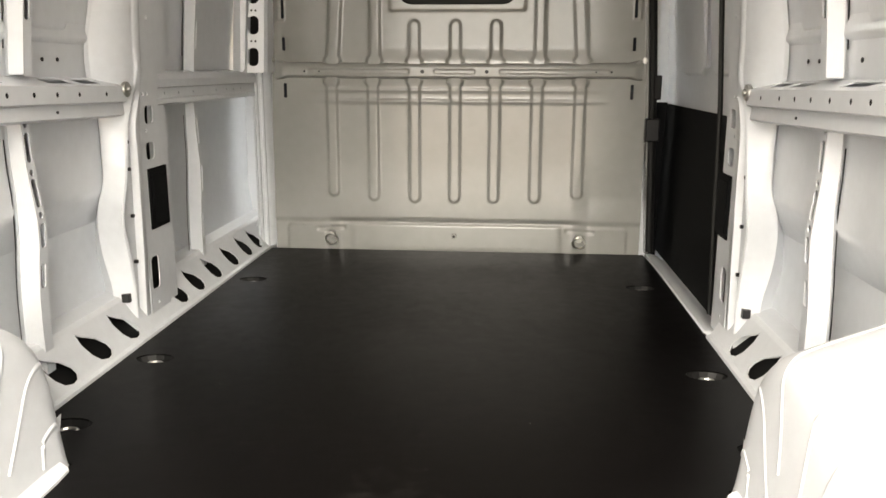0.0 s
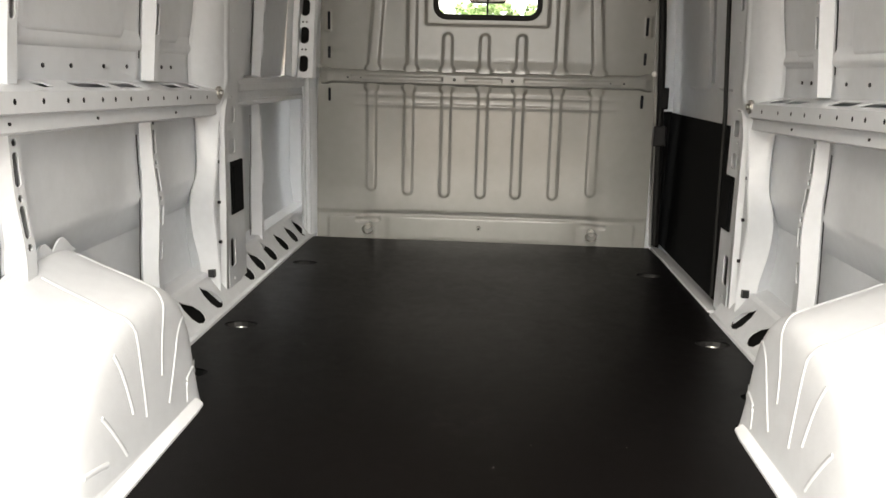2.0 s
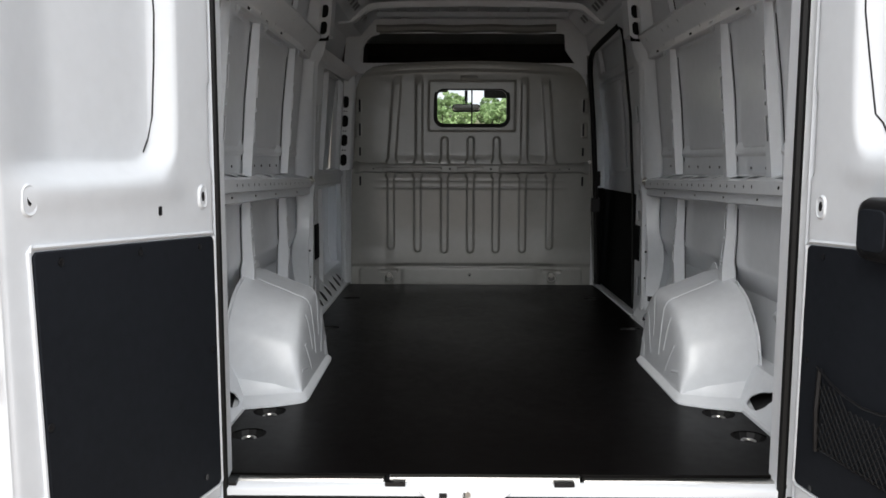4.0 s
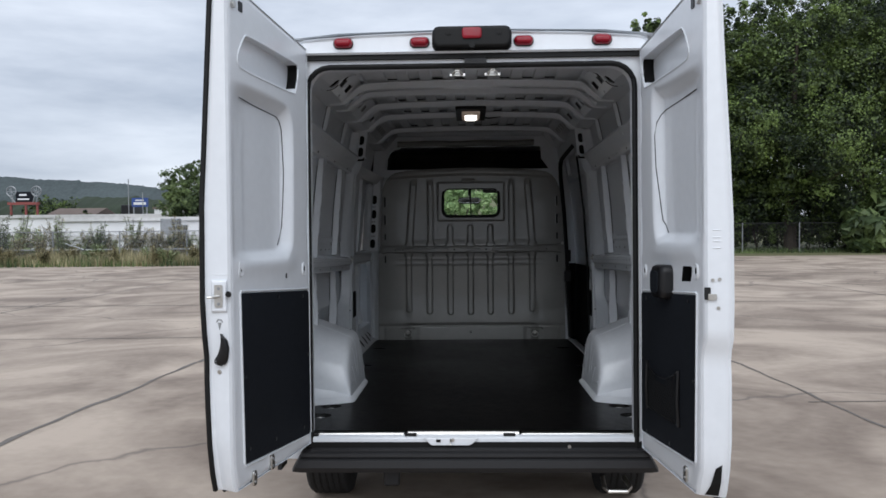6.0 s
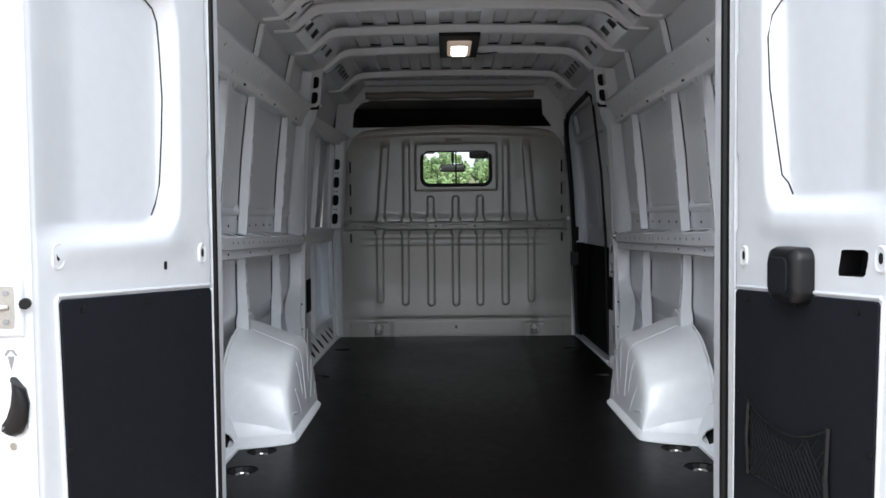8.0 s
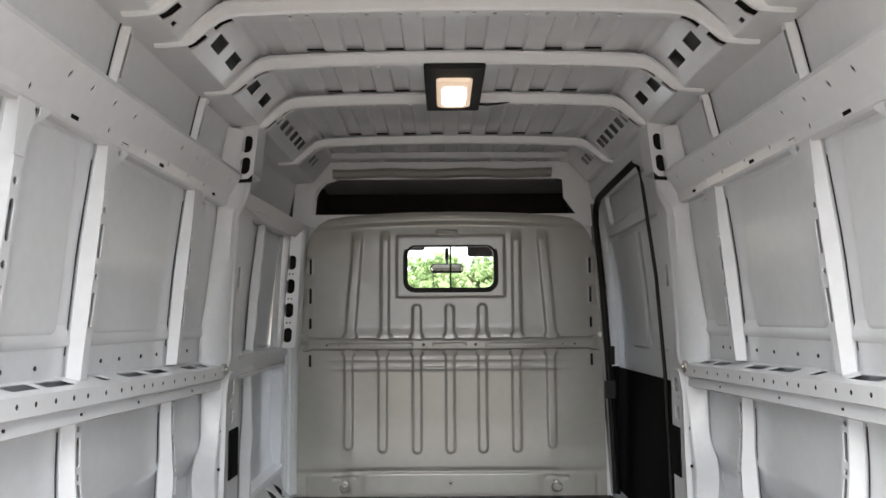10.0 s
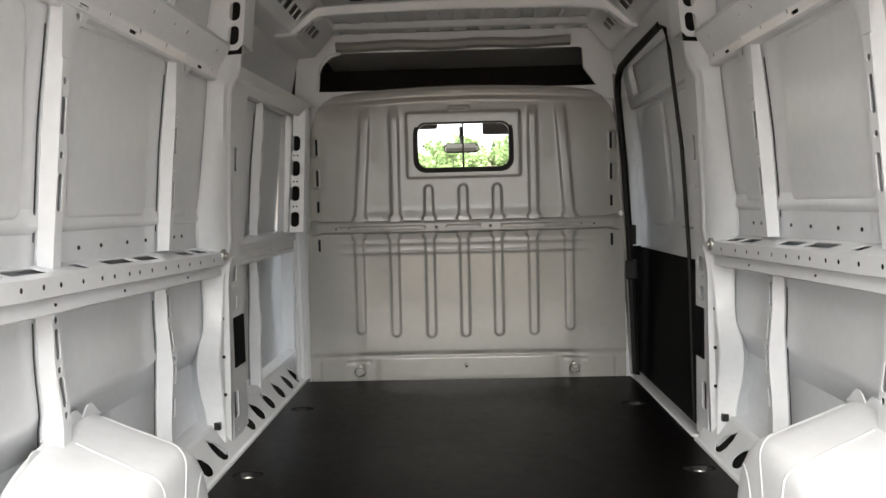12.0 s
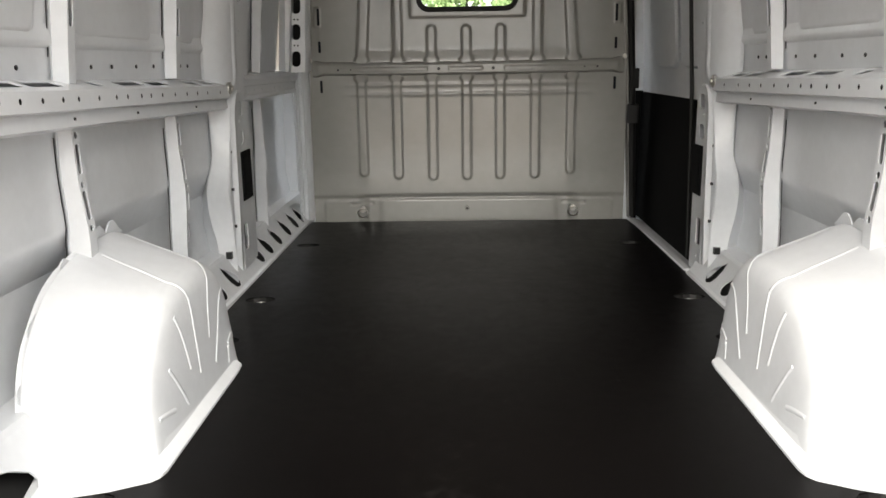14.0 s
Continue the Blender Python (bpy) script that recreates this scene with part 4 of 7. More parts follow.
for s, wall in ((-1, wall_left), (1, wall_right)):
    bm = bmesh.new()
    line = [(0.20, 0.775), (0.30, 0.802), (0.42, 0.835), (0.52, 0.855), (0.565, 0.860), (0.585, 0.850)]
    loft(bm, [[(s * (skin_x(z + d) - w), y + d * 0.5, z + d) for y, z in line] for d, w in ((0.012, 0.0), (0.004, 0.012), (-0.006, 0.014), (-0.022, 0.004), (-0.03, -0.001))], closed=False)
    part("pressed_edge", bm, INNER, wall, smooth=True, angle=60)
    for y, z in ((0.555, 0.80), (0.50, 0.785)):
        bm = bmesh.new()
        prism(bm, disc(y, z, 0.007, 8), "x", s * (skin_x(z) - 0.012), s * (skin_x(z) + 0.002))
        part("stud", bm, STEEL, wall)

# ---- roof ----
bm = bmesh.new()
low, high, prof = 2.337, 2.347, []
for k in range(-5, 5):
    c = 0.064 + k * 0.128
    prof += [(c - 0.034, low), (c - 0.027, high), (c + 0.027, high), (c + 0.034, low)]
prof = [(-0.72, low)] + prof + [(0.72, low)]
loft(bm, [[(px, y, pz + 0.006 * math.cos(px * 2)) for px, pz in prof] for y in (0.02, 3.55)], closed=False)
loft(bm, [[(px, y, pz) for px, pz in ((0.83, 2.345), (0.6, 2.368), (0.0, 2.380), (-0.6, 2.368), (-0.83, 2.345))] for y in (0.0, 3.6)], closed=False)
roof = part("roof", bm, INNER, van, "white high roof with a corrugated inner sheet", smooth=True, angle=25)


def bow_z(x):
    a = abs(x)
    pts = [(0.0, 2.303), (0.40, 2.297), (0.58, 2.289), (0.615, 2.284), (0.640, 2.273), (0.686, 2.236), (0.708, 2.217), (0.728, 2.208), (0.78, 2.203), (0.83, 2.203)]
    for (xa, za), (xb, zb) in zip(pts, pts[1:]):
        if a <= xb:
            return za + (zb - za) * (a - xa) / (xb - xa)
    return pts[-1][1]


def bow(y0, y1, end=0.81):
    bm = bmesh.new()
    e = 0.010
    knots = [0.40, 0.58, 0.615, 0.628, 0.640, 0.663, 0.686, 0.708, 0.728, 0.78, end]
    outline_x = [-u for u in knots[::-1]] + [0] + knots
    rnd = random.Random(int(y0 * 100))
    holes = [disc(u + rnd.uniform(-0.01, 0.01), 0.42, 0.0075, 6) for u in (-0.45, -0.40, -0.30, -0.24, -0.16, -0.10, 0.05, 0.10, 0.19, 0.24, 0.33, 0.37, 0.44)] + [rrect(-0.007, 0.007, 0.30, 0.55, 0.003, 2)]
    for sg in (-1, 1):
        holes.append([(sg * p, q) for p, q in rrect(0.606, 0.656, 0.16, 0.84, 0.020, 4)])
        holes.append([(sg * p, q) for p, q in rrect(0.678, 0.726, 0.16, 0.84, 0.020, 4)])
    holes = [[(u, y0 + e + (y1 - y0 - 2 * e) * (v if len(h) != 6 else 0.50 + (v - 0.42) * 22)) for u, v in h] for h in holes]
    plate(bm, [(u, y0 + e) for u in outline_x] + [(u, y1 - e) for u in outline_x[::-1]], holes, lambda u, v, w: (u, v, bow_z(u) + w), 0.003)
    for ya, yb, yc in ((y0 + e, y0 + 0.004, y0 - 0.012), (y1 - e, y1 - 0.004, y1 + 0.012)):
        def lip(u):
            return 0.034 - 0.013 * max(0.0, min(1.0, (abs(u) - 0.70) / 0.04))
        loft(bm, [[(u, ya, bow_z(u)) for u in outline_x], [(u, yb, bow_z(u) + 0.006) for u in outline_x], [(u, yb, bow_z(u) + lip(u)) for u in outline_x], [(u, yc, bow_z(u) + lip(u) + 0.004) for u in outline_x]], closed=False)
    ob = part("roof_bow", bm, INNER, roof, smooth=True, angle=28)
    # dark sheet above the bow's holes, coloured as the shade in it
    bm = bmesh.new()
    loft(bm, [[(u, y, bow_z(u) + 0.010) for u in outline_x] for y in (y0 + 0.012, y1 - 0.012)], closed=False)
    part("cavity_backing", bm, CAVITY_SHADE, ob)
    for k in range(-5, 5):
        c = 0.064 + k * 0.128
        if abs(c) < 0.56:
            bm = bmesh.new()
            box(bm, c - 0.027, c + 0.027, y0 - 0.0135, y0 - 0.0095, 2.3435, 2.3480)
            part("mastic_pad", bm, RUBBER, ob)
    return ob


for y0, y1 in ((0.777, 0.850), (0.997, 1.063), (1.450, 1.507), (1.920, 1.982), (2.622, 2.682)):
    bow(y0, y1)

# slanted roof rails with square holes, one each side
for s in (-1, 1):
    bm = bmesh.new()

    def rf(u, v, w):
        return (s * (0.637 + 0.100 * v + 0.75 * w), u, 2.335 - 0.113 * v + 0.66 * w)
    sq = []
    for u in (0.508, 0.673, 1.194, 1.346, 1.618, 1.786, 2.06, 2.16, 2.26, 2.36, 2.46, 2.54, 2.78, 2.86, 2.94):
        h = 0.044 if u < 1.8 else 0.033
        sq.append(rrect(u - h, u + h, 0.355, 0.67, 0.012, 2))
    sq += [rrect(0.90, 0.925, 0.86, 0.95, 0.004, 2), rrect(0.60, 0.62, 0.88, 0.96, 0.004, 2)]
    plate(bm, [(0.06, 0), (3.2, 0), (3.2, 1), (0.06, 1)], sq, rf, 0.003)
    loft(bm, [[(s * px, u, pz) for u in (0.06, 3.2)] for px, pz in ((0.637, 2.335), (0.630, 2.341), (0.60, 2.349))], closed=False)
    loft(bm, [[(s * px, u, pz) for u in (0.06, 3.2)] for px, pz in ((0.737, 2.222), (0.745, 2.217), (0.79, 2.214), (0.85, 2.213))], closed=False)
    part("roof_rail", bm, INNER, roof, "white slanted roof rail with square holes", smooth=True, angle=30)
    bm = bmesh.new()
    loft(bm, [[rf(u, k, w) for u in (0.07, 3.19)] for k, w in ((0.30, 0.002), (0.34, 0.050), (0.70, 0.055), (0.97, 0.004))], closed=False)
    part("cavity_backing", bm, GALV, roof, "bare grey inside of the roof rail")

# rear header with two striker plates
bm = bmesh.new()
prism(bm, [(0.04, 2.31), (0.04, 2.365), (0.20, 2.36), (0.20, 2.335), (0.14, 2.325), (0.10, 2.308)], "x", -0.80, 0.80)
header = part("rear_header", bm, INNER, roof, bevel=0.006)
bm = bmesh.new()
across_x = [-0.83, -0.78, -0.728, -0.708, -0.686, -0.663, -0.640, -0.628, -0.615, -0.58, -0.40, 0]
across_x += [-u for u in across_x[-2::-1]]
ovals = [[(sg * p, q) for p, q in rrect(0.674, 0.724, 0.305, 0.350, 0.021, 4)] for sg in (-1, 1)] + [disc(sg * 0.765, 0.345, 0.008, 8) for sg in (-1, 1)]
plate(bm, [(u, 0.075) for u in across_x] + [(u, 0.362) for u in across_x[::-1]], ovals, lambda u, v, w: (u, v, bow_z(u) + w), 0.003)
loft(bm, [[(u, 0.362, bow_z(u)) for u in across_x], [(u, 0.368, bow_z(u) + 0.006) for u in across_x], [(u, 0.368, bow_z(u) + 0.026) for u in across_x]], closed=False)
loft(bm, [[(u, 0.075, bow_z(u)) for u in across_x], [(u, 0.066, bow_z(u) + 0.008) for u in across_x], [(u, 0.060, 2.345) for u in across_x]], closed=False)
panel = part("header_panel", bm, INNER, roof, "smooth white roof panel behind the doors", smooth=True, angle=28)
# dark sheet for the shade above the panel's holes
bm = bmesh.new()
loft(bm, [[(u, y, bow_z(u) + 0.012) for u in across_x] for y in (0.10, 0.355)], closed=False)
part("cavity_backing", bm, CAVITY_SHADE, panel)
for sg in (-1, 1):
    bm = bmesh.new()
    tube(bm, [(sg * u, 0.371, bow_z(u) + 0.003) for u in (0.595, 0.615, 0.628, 0.640, 0.663)], 0.004, 6)
    tube(bm, [(sg * u, 0.371, bow_z(u) + 0.003) for u in (0.690, 0.708, 0.728, 0.75)], 0.004, 6)
    part("mastic_bead", bm, RUBBER, panel)
for x in (-0.065, 0.094):
    bm = bmesh.new()
    box(bm, x - 0.036, x + 0.036, 0.020, 0.034, 2.171, 2.184)
    box(bm, x - 0.010, x + 0.010, 0.026, 0.040, 2.184, 2.315)
    tube(bm, [(x - 0.022, 0.022, 2.178), (x - 0.020, -0.004, 2.180), (x - 0.010, -0.010, 2.189), (x + 0.010, -0.010, 2.189), (x + 0.020, -0.004, 2.180), (x + 0.022, 0.022, 2.178)], 0.0045, 8)
    part("striker", bm, STEEL, header, "bright steel door striker", bevel=0.002)

# forward cross member, dark shelf lining over the cab
hole = [(-0.745, 2.052), (-0.738, 2.14), (-0.715, 2.195), (-0.675, 2.232), (-0.62, 2.246), (0.60, 2.246), (0.62, 2.238), (0.625, 2.14), (0.69, 2.052)]
bm = bmesh.new()
plate(bm, [(-0.87, 1.98), (0.87, 1.98), (0.85, 2.20), (0.80, 2.345), (-0.80, 2.345), (-0.85, 2.20)], [hole], lambda u, v, w: (u, YP + 0.014 + w, v), 0.02)
fr = part("front_frame", bm, INNER, roof, bevel=0.004)
bm = bmesh.new()
tube(bm, [(u, YP + 0.012, v) for u, v in hole[:5]], 0.010, 8)
part("flange", bm, INNER, fr, smooth=True)
bm = bmesh.new()
loft(bm, [[(u, y, z + 0.004 * math.sin(u * 14)) for u in [-0.64 + k * 0.08 for k in range(16)]] for y, z in ((YP - 0.016, 2.300), (YP - 0.026, 2.282), (YP - 0.016, 2.262), (YP + 0.02, 2.250))], closed=False)
part("lining_edge", bm, GREY, fr, "grey wavy edge of the roof lining", smooth=True)
bm = bmesh.new()
prism(bm, [(3.02, 2.345), (3.05, 2.318), (3.10, 2.318), (3.13, 2.345)], "x", -0.62, 0.62)
part("cross_member", bm, INNER, roof, bevel=0.006)
bm = bmesh.new()
loft(bm, [[(px, y, z) for px in (-0.9, 0.9)] for y, z in ((YP + 0.03, 2.045), (3.9, 2.06), (4.15, 2.10), (4.25, 2.22), (4.15, 2.34), (3.4, 2.35))], closed=False)
for s in (-1, 1):
    prism(bm, [(3.27, 2.04), (4.26, 2.04), (4.26, 2.40), (3.27, 2.40)], "x", s * 0.80, s * 0.90)
part("overhead_shelf", bm, HEADLINER, roof, "dark felt lining of the shelf over the cab")

# ---- dome lamp ----
bm = bmesh.new()
box(bm, -0.100, 0.102, 1.45, 1.98, 2.285, 2.303)
lamp = part("dome_lamp", bm, RUBBER, van, "lit cargo lamp in a black plate", bevel=0.004)
bm = bmesh.new()
loft(bm, [[(px, py, z) for px, py in rrect(-0.060 + i, 0.064 - i, 1.55 + i, 1.88 - i, 0.022)] for i, z in ((0, 2.284), (0.002, 2.272), (0.014, 2.266))])
lens = part("lens", bm, LAMP, lamp, "glowing warm white lens", smooth=True)
for x0, x1 in ((-0.040, 0.044),):
    bm = bmesh.new()
    loft(bm, [[(px, py, z) for px, py in rrect(x0 + i, x1 - i, 1.60 + i, 1.83 - i, 0.02)] for i, z in ((0, 2.267), (0.006, 2.261))])
    part("bulb", bm, BULB, lens)
bm = bmesh.new()
tube(bm, [(0.10, 1.93, 2.298), (0.13, 1.925, 2.294), (0.17, 1.93, 2.298), (0.22, 1.93, 2.306)], 0.005, 6)
part("cable", bm, RUBBER, lamp)

# ---- partition ----
def rise(a, b, x):
    """0 below a, 1 above b, smooth between."""
    t = np.clip((x - a) / (b - a), 0.0, 1.0)
    return t * t * (3 - 2 * t)


def box_gap(U, V, u0, u1, v0, v1, r):
    """Signed distance to a rectangle with round corners, negative within."""
    qx, qy = np.abs(U - (u0 + u1) / 2) - (u1 - u0) / 2 + r, np.abs(V - (v0 + v1) / 2) - (v1 - v0) / 2 + r
    return np.minimum(np.maximum(qx, qy), 0) + np.hypot(np.maximum(qx, 0), np.maximum(qy, 0)) - r


def loop_gap(U, V, loop):
    """Signed distance to a closed loop of points, negative within."""
    d, sign = np.full(U.shape, 1e9), np.ones(U.shape)
    for (ax, ay), (bx, by) in zip(loop, loop[1:] + loop[:1]):
        ex, ey = bx - ax, by - ay
        t = np.clip(((U - ax) * ex + (V - ay) * ey) / (ex * ex + ey * ey), 0, 1)
        d = np.minimum(d, np.hypot(U - ax - t * ex, V - ay - t * ey))
        cross = (ay > V) != (by > V)
        with np.errstate(divide="ignore", invalid="ignore"):
            hit = cross & (U < ax + (V - ay) * ex / (ey if ey else 1e-12))
        sign = np.where(hit, -sign, sign)
    return d * sign


def pressed(name, u0, u1, v0, v1, step, height_of, place, mat, parent, label="", trim=None):
    """One sheet of steel pressed to a relief: height_of(U, V) towards the viewer, place(u, v, h) its points; trim(U, V) is negative where there is sheet."""
    nu, nv = int(round((u1 - u0) / step)) + 1, int(round((v1 - v0) / step)) + 1
    U, V = np.meshgrid(np.linspace(u0, u1, nu), np.linspace(v0, v1, nv))
    keep = np.ones((nv - 1, nu - 1), bool)
    if trim is not None:
        g = trim(U, V)
        e = step * 0.2
        gx, gy = (trim(U + e, V) - trim(U - e, V)) / (2 * e), (trim(U, V + e) - trim(U, V - e)) / (2 * e)
        near = np.clip(np.where(g > 0, g, 0), 0, 2 * step)
        ok = g < step * 0.9
        keep = ok[:-1, :-1] & ok[1:, :-1] & ok[:-1, 1:] & ok[1:, 1:]
        U, V = U - near * gx, V - near * gy
    H = height_of(U, V)
    X, Y, Z = place(U, V, H)
    pts = np.stack([X + 0 * U, Y + 0 * U, Z + 0 * U], -1).reshape(-1, 3)
    j, i = np.nonzero(keep)
    a = j * nu + i
    quads = np.stack([a, a + 1, a + nu + 1, a + nu], -1)
    used = np.unique(quads)
    remap = np.zeros(nu * nv, int)
    remap[used] = np.arange(len(used))
    pts = pts[used]
    if zone[0] == "bay":
        pts[:, 1] += 0.172 * np.clip((pts[:, 1] - 0.06) / 0.39, 0, 1)
    me = bpy.data.meshes.new(name)
    me.from_pydata(pts.tolist(), [], remap[quads].tolist())
    me.materials.append(mat)
    me.shade_smooth()
    ob = new(name, me)
    ob.parent = parent
    if label:
        ob["label"] = label
    return ob


def pf(u, v, w):
    return (u, YP + w, v)


def pface(U, V, H):
    return U, YP - H, V


# outer edge: straight sides, wide round shoulders, a slightly arched top
shoulder = [(0.824, F - 0.02), (0.822, 1.10), (0.806, 1.55), (0.800, 1.70), (0.794, 1.80), (0.780, 1.88), (0.755, 1.945), (0.715, 1.992), (0.665, 2.022), (0.56, 2.040), (0.40, 2.052), (0.20, 2.060)]
EDGE = shoulder + [(0.0, 2.063)] + [(-u, v) for u, v in shoulder[::-1]]
basin = [(0.62, 0.45), (0.665, 0.68), (0.704, 0.775), (0.712, 0.86), (0.748, 0.93), (0.770, 1.06), (0.768, 1.27), (0.750, 1.30), (0.750, 1.40), (0.742, 1.50), (0.740, 1.80), (0.712, 1.852), (0.640, 1.890), (0.612, 1.955)]
BASIN = basin + [(-u, v) for u, v in basin[::-1]]
BEADS = ((-0.55, 0.785), (-0.367, 0.768), (-0.183, 0.762), (-0.004, 0.762), (0.170, 0.764), (0.352, 0.766), (0.538, 0.787))


def bead(U, V, u, v0, v1, wide, lean=0.0, sharp=0.0115):
    """A raised stripe with round ends, 0 to 1."""
    uc = u + lean * (V - v0) / (v1 - v0)
    g = np.hypot(U - uc, np.maximum(np.maximum(v0 + wide - V, V - v1 + wide), 0)) - wide
    return 1 - rise(-sharp, 0.0, g)


def relief(U, V):
    g = loop_gap(U, V, BASIN)
    h = -0.008 * (1 - rise(-0.34, 0.02, g))
    # foot of the basin swells out, then rolls under above the skirt
    mid = 1 - rise(0.52, 0.60, np.abs(U))
    h = h + 0.009 * (1 - rise(0.70, 0.96, V)) * mid + 0.008 * (1 - rise(0.70, 0.82, V)) * (1 - mid)
    h = h - (0.036 * mid + 0.008 * (1 - mid)) * (1 - rise(0.666, 0.694, V))
    # creases below and above the cross bar
    flat = 1 - rise(0.52, 0.70, np.abs(U))
    h = h + flat * (0.010 * (1 - rise(0.0, 0.10, np.abs(V - 1.36))) + 0.0040 * np.exp(-((V - 1.262) / 0.009) ** 2) + 0.0044 * np.exp(-((V - 1.214) / 0.009) ** 2))
    b = 0 * U
    for u, zl in BEADS:
        foot = 0.012 * (1 - rise(0.0, 0.024, np.abs(V - 1.30)))
        b = np.maximum(b, bead(U, V, u, zl, 1.42, 0.0285 + foot))
    for u in (-0.183, -0.004, 0.172):
        foot = 0.014 * (1 - rise(0.0, 0.028, np.abs(V - 1.385)))
        b = np.maximum(b, bead(U, V, u, 1.30, 1.563, 0.0280 + foot))
    for u, lean, w in ((-0.356, 0.002, 0.030), (0.360, -0.002, 0.030), (-0.546, 0.050, 0.034), (0.546, -0.052, 0.034)):
        foot = 0.014 * (1 - rise(0.0, 0.028, np.abs(V - 1.385)))
        top = 1 - rise(1.90, 1.965, V)
        b = np.maximum(b, bead(U, V, u, 1.35, 2.02, w + foot, lean, 0.016) * top)
    h = h + 0.0088 * b
    # raised surround of the window
    h = h + 0.006 * (1 - rise(-0.014, 0.0, box_gap(U, V, -0.297, 0.302, 1.590, 1.940, 0.02)))
    # rolled top edge and the small lamp boss over the window
    h = h + 0.012 * rise(1.985, 2.020, V + 0.03 * (U / 0.7) ** 2) - 0.006 * rise(2.040, 2.062, V + 0.03 * (U / 0.7) ** 2)
    h = h + 0.010 * (1 - rise(-0.012, 0.004, box_gap(U, V, -0.075, 0.040, 1.940, 1.964, 0.010)))
    # skirt, deeper at the lashing rings
    s = 1 - rise(-0.014, 0.0, box_gap(U, V, -0.774, 0.772, 0.40, 0.668, 0.030))
    h = h + s * (0.012 - 0.004 * rise(0.452, 0.490, np.abs(U)))
    h = h - 0.008 * (1 - rise(0.004, 0.012, np.abs(V - 0.640))) * (1 - rise(0.055, 0.065, np.abs(np.abs(U + 0.004) - 0.565)))
    # long embossed strips beside the edge slots
    for s1 in (-1, 1):
        for z in (1.605, 1.766):
            h = h + 0.005 * (1 - rise(-0.008, 0.0, box_gap(U, V, s1 * 0.766 - 0.020, s1 * 0.766 + 0.020, z - 0.052, z + 0.052, 0.012)))
    return h


def window_trim(U, V):
    return np.maximum(loop_gap(U, V, EDGE), -box_gap(U, V, -0.240, 0.245, 1.640, 1.880, 0.05))


bm = bmesh.new()
plate(bm, EDGE, [rrect(-0.235, 0.240, 1.645, 1.875, 0.05)], lambda u, v, w: (u, YP + 0.040 + w, v), 0.006)
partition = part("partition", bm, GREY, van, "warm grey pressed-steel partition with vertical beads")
bm = bmesh.new()
plate(bm, [(-0.87, F - 0.03), (0.87, F - 0.03), (0.87, 2.02), (-0.87, 2.02)], [rrect(-0.30, 0.30, 1.60, 1.92, 0.05)], lambda u, v, w: (u, YP + 0.050 + w, v), 0.006)
part("frame", bm, INNER, partition, "white body frame round the partition")
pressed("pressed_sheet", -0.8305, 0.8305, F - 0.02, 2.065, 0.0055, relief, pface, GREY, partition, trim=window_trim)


# cross bar
def bar_relief(U, V):
    mid = 1.346 + 0.004 * (U / 0.8) ** 2
    half = 0.031 + 0.012 * rise(0.735, 0.79, np.abs(U))
    d = np.abs(V - mid) - half
    h = 0.026 * (1 - rise(-0.006, 0.010, d)) - 0.008
    h = h - 0.006 * rise(mid + 0.012, mid + 0.030, V) - 0.010 * rise(0.76, 0.80, np.abs(U))
    for a, b in ((-0.66, -0.20), (-0.10, 0.085), (0.185, 0.66)):
        h = h - 0.0035 * (1 - rise(-0.005, 0.0, box_gap(U, V, a, b, 1.330, 1.354, 0.011)))
    return h


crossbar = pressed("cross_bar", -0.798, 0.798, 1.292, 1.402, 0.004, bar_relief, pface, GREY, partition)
# bolt holes as dark discs on the bar, their shade put into the colour
for u, r in ((-0.146, 0.0085), (0.133, 0.0085), (-0.665, 0.005), (0.665, 0.005), (-0.60, 0.0035), (0.60, 0.0035)):
    bm = bmesh.new()
    loft(bm, [[(u + a, YP - 0.0186, 1.342 + c) for a, c in disc(0, 0, r, 10)], [(u + a * 0.8, YP - 0.0192, 1.342 + c * 0.8) for a, c in disc(0, 0, r, 10)]])
    part("bolt_hole", bm, PLASTIC, crossbar)
for u in (-0.812, 0.806):
    bm = bmesh.new()
    prism(bm, disc(u, 1.391, 0.013, 10), "y", YP - 0.020, YP)
    prism(bm, disc(u, 1.391, 0.007, 6), "y", YP - 0.027, YP - 0.020)
    part("bolt", bm, STEEL, partition)
# centre plug and two lashing rings on the skirt
bm = bmesh.new()
loft(bm, [[(u, YP + 0.024, v) for u, v in disc(-0.006, 0.610, 0.013, 10)], [(u, YP + 0.001, v) for u, v in disc(-0.006, 0.610, 0.011, 10)], [(u, YP - 0.001, v) for u, v in disc(-0.006, 0.610, 0.007, 10)]])
part("boss", bm, GREY, partition)
bm = bmesh.new()
loft(bm, [[(u, YP - 0.0005, v) for u, v in disc(-0.006, 0.610, 0.0065, 8)], [(u, YP - 0.0025, v) for u, v in disc(-0.006, 0.610, 0.0060, 8)]])
part("plug", bm, PLASTIC, partition)
for u in (-0.563, 0.555):
    bm = bmesh.new()
    prism(bm, disc(u, 0.612, 0.016, 10), "y", YP - 0.026, YP + 0.005)
    tube(bm, [(u + 0.028 * math.cos(a), YP - 0.022 - 0.006 * math.sin(a), 0.594 + 0.024 * math.sin(a)) for a in [k * 0.524 for k in range(12)]], 0.0045, 6, closed=True)
    part("lashing_ring", bm, STEEL, partition, "bright steel lashing ring")
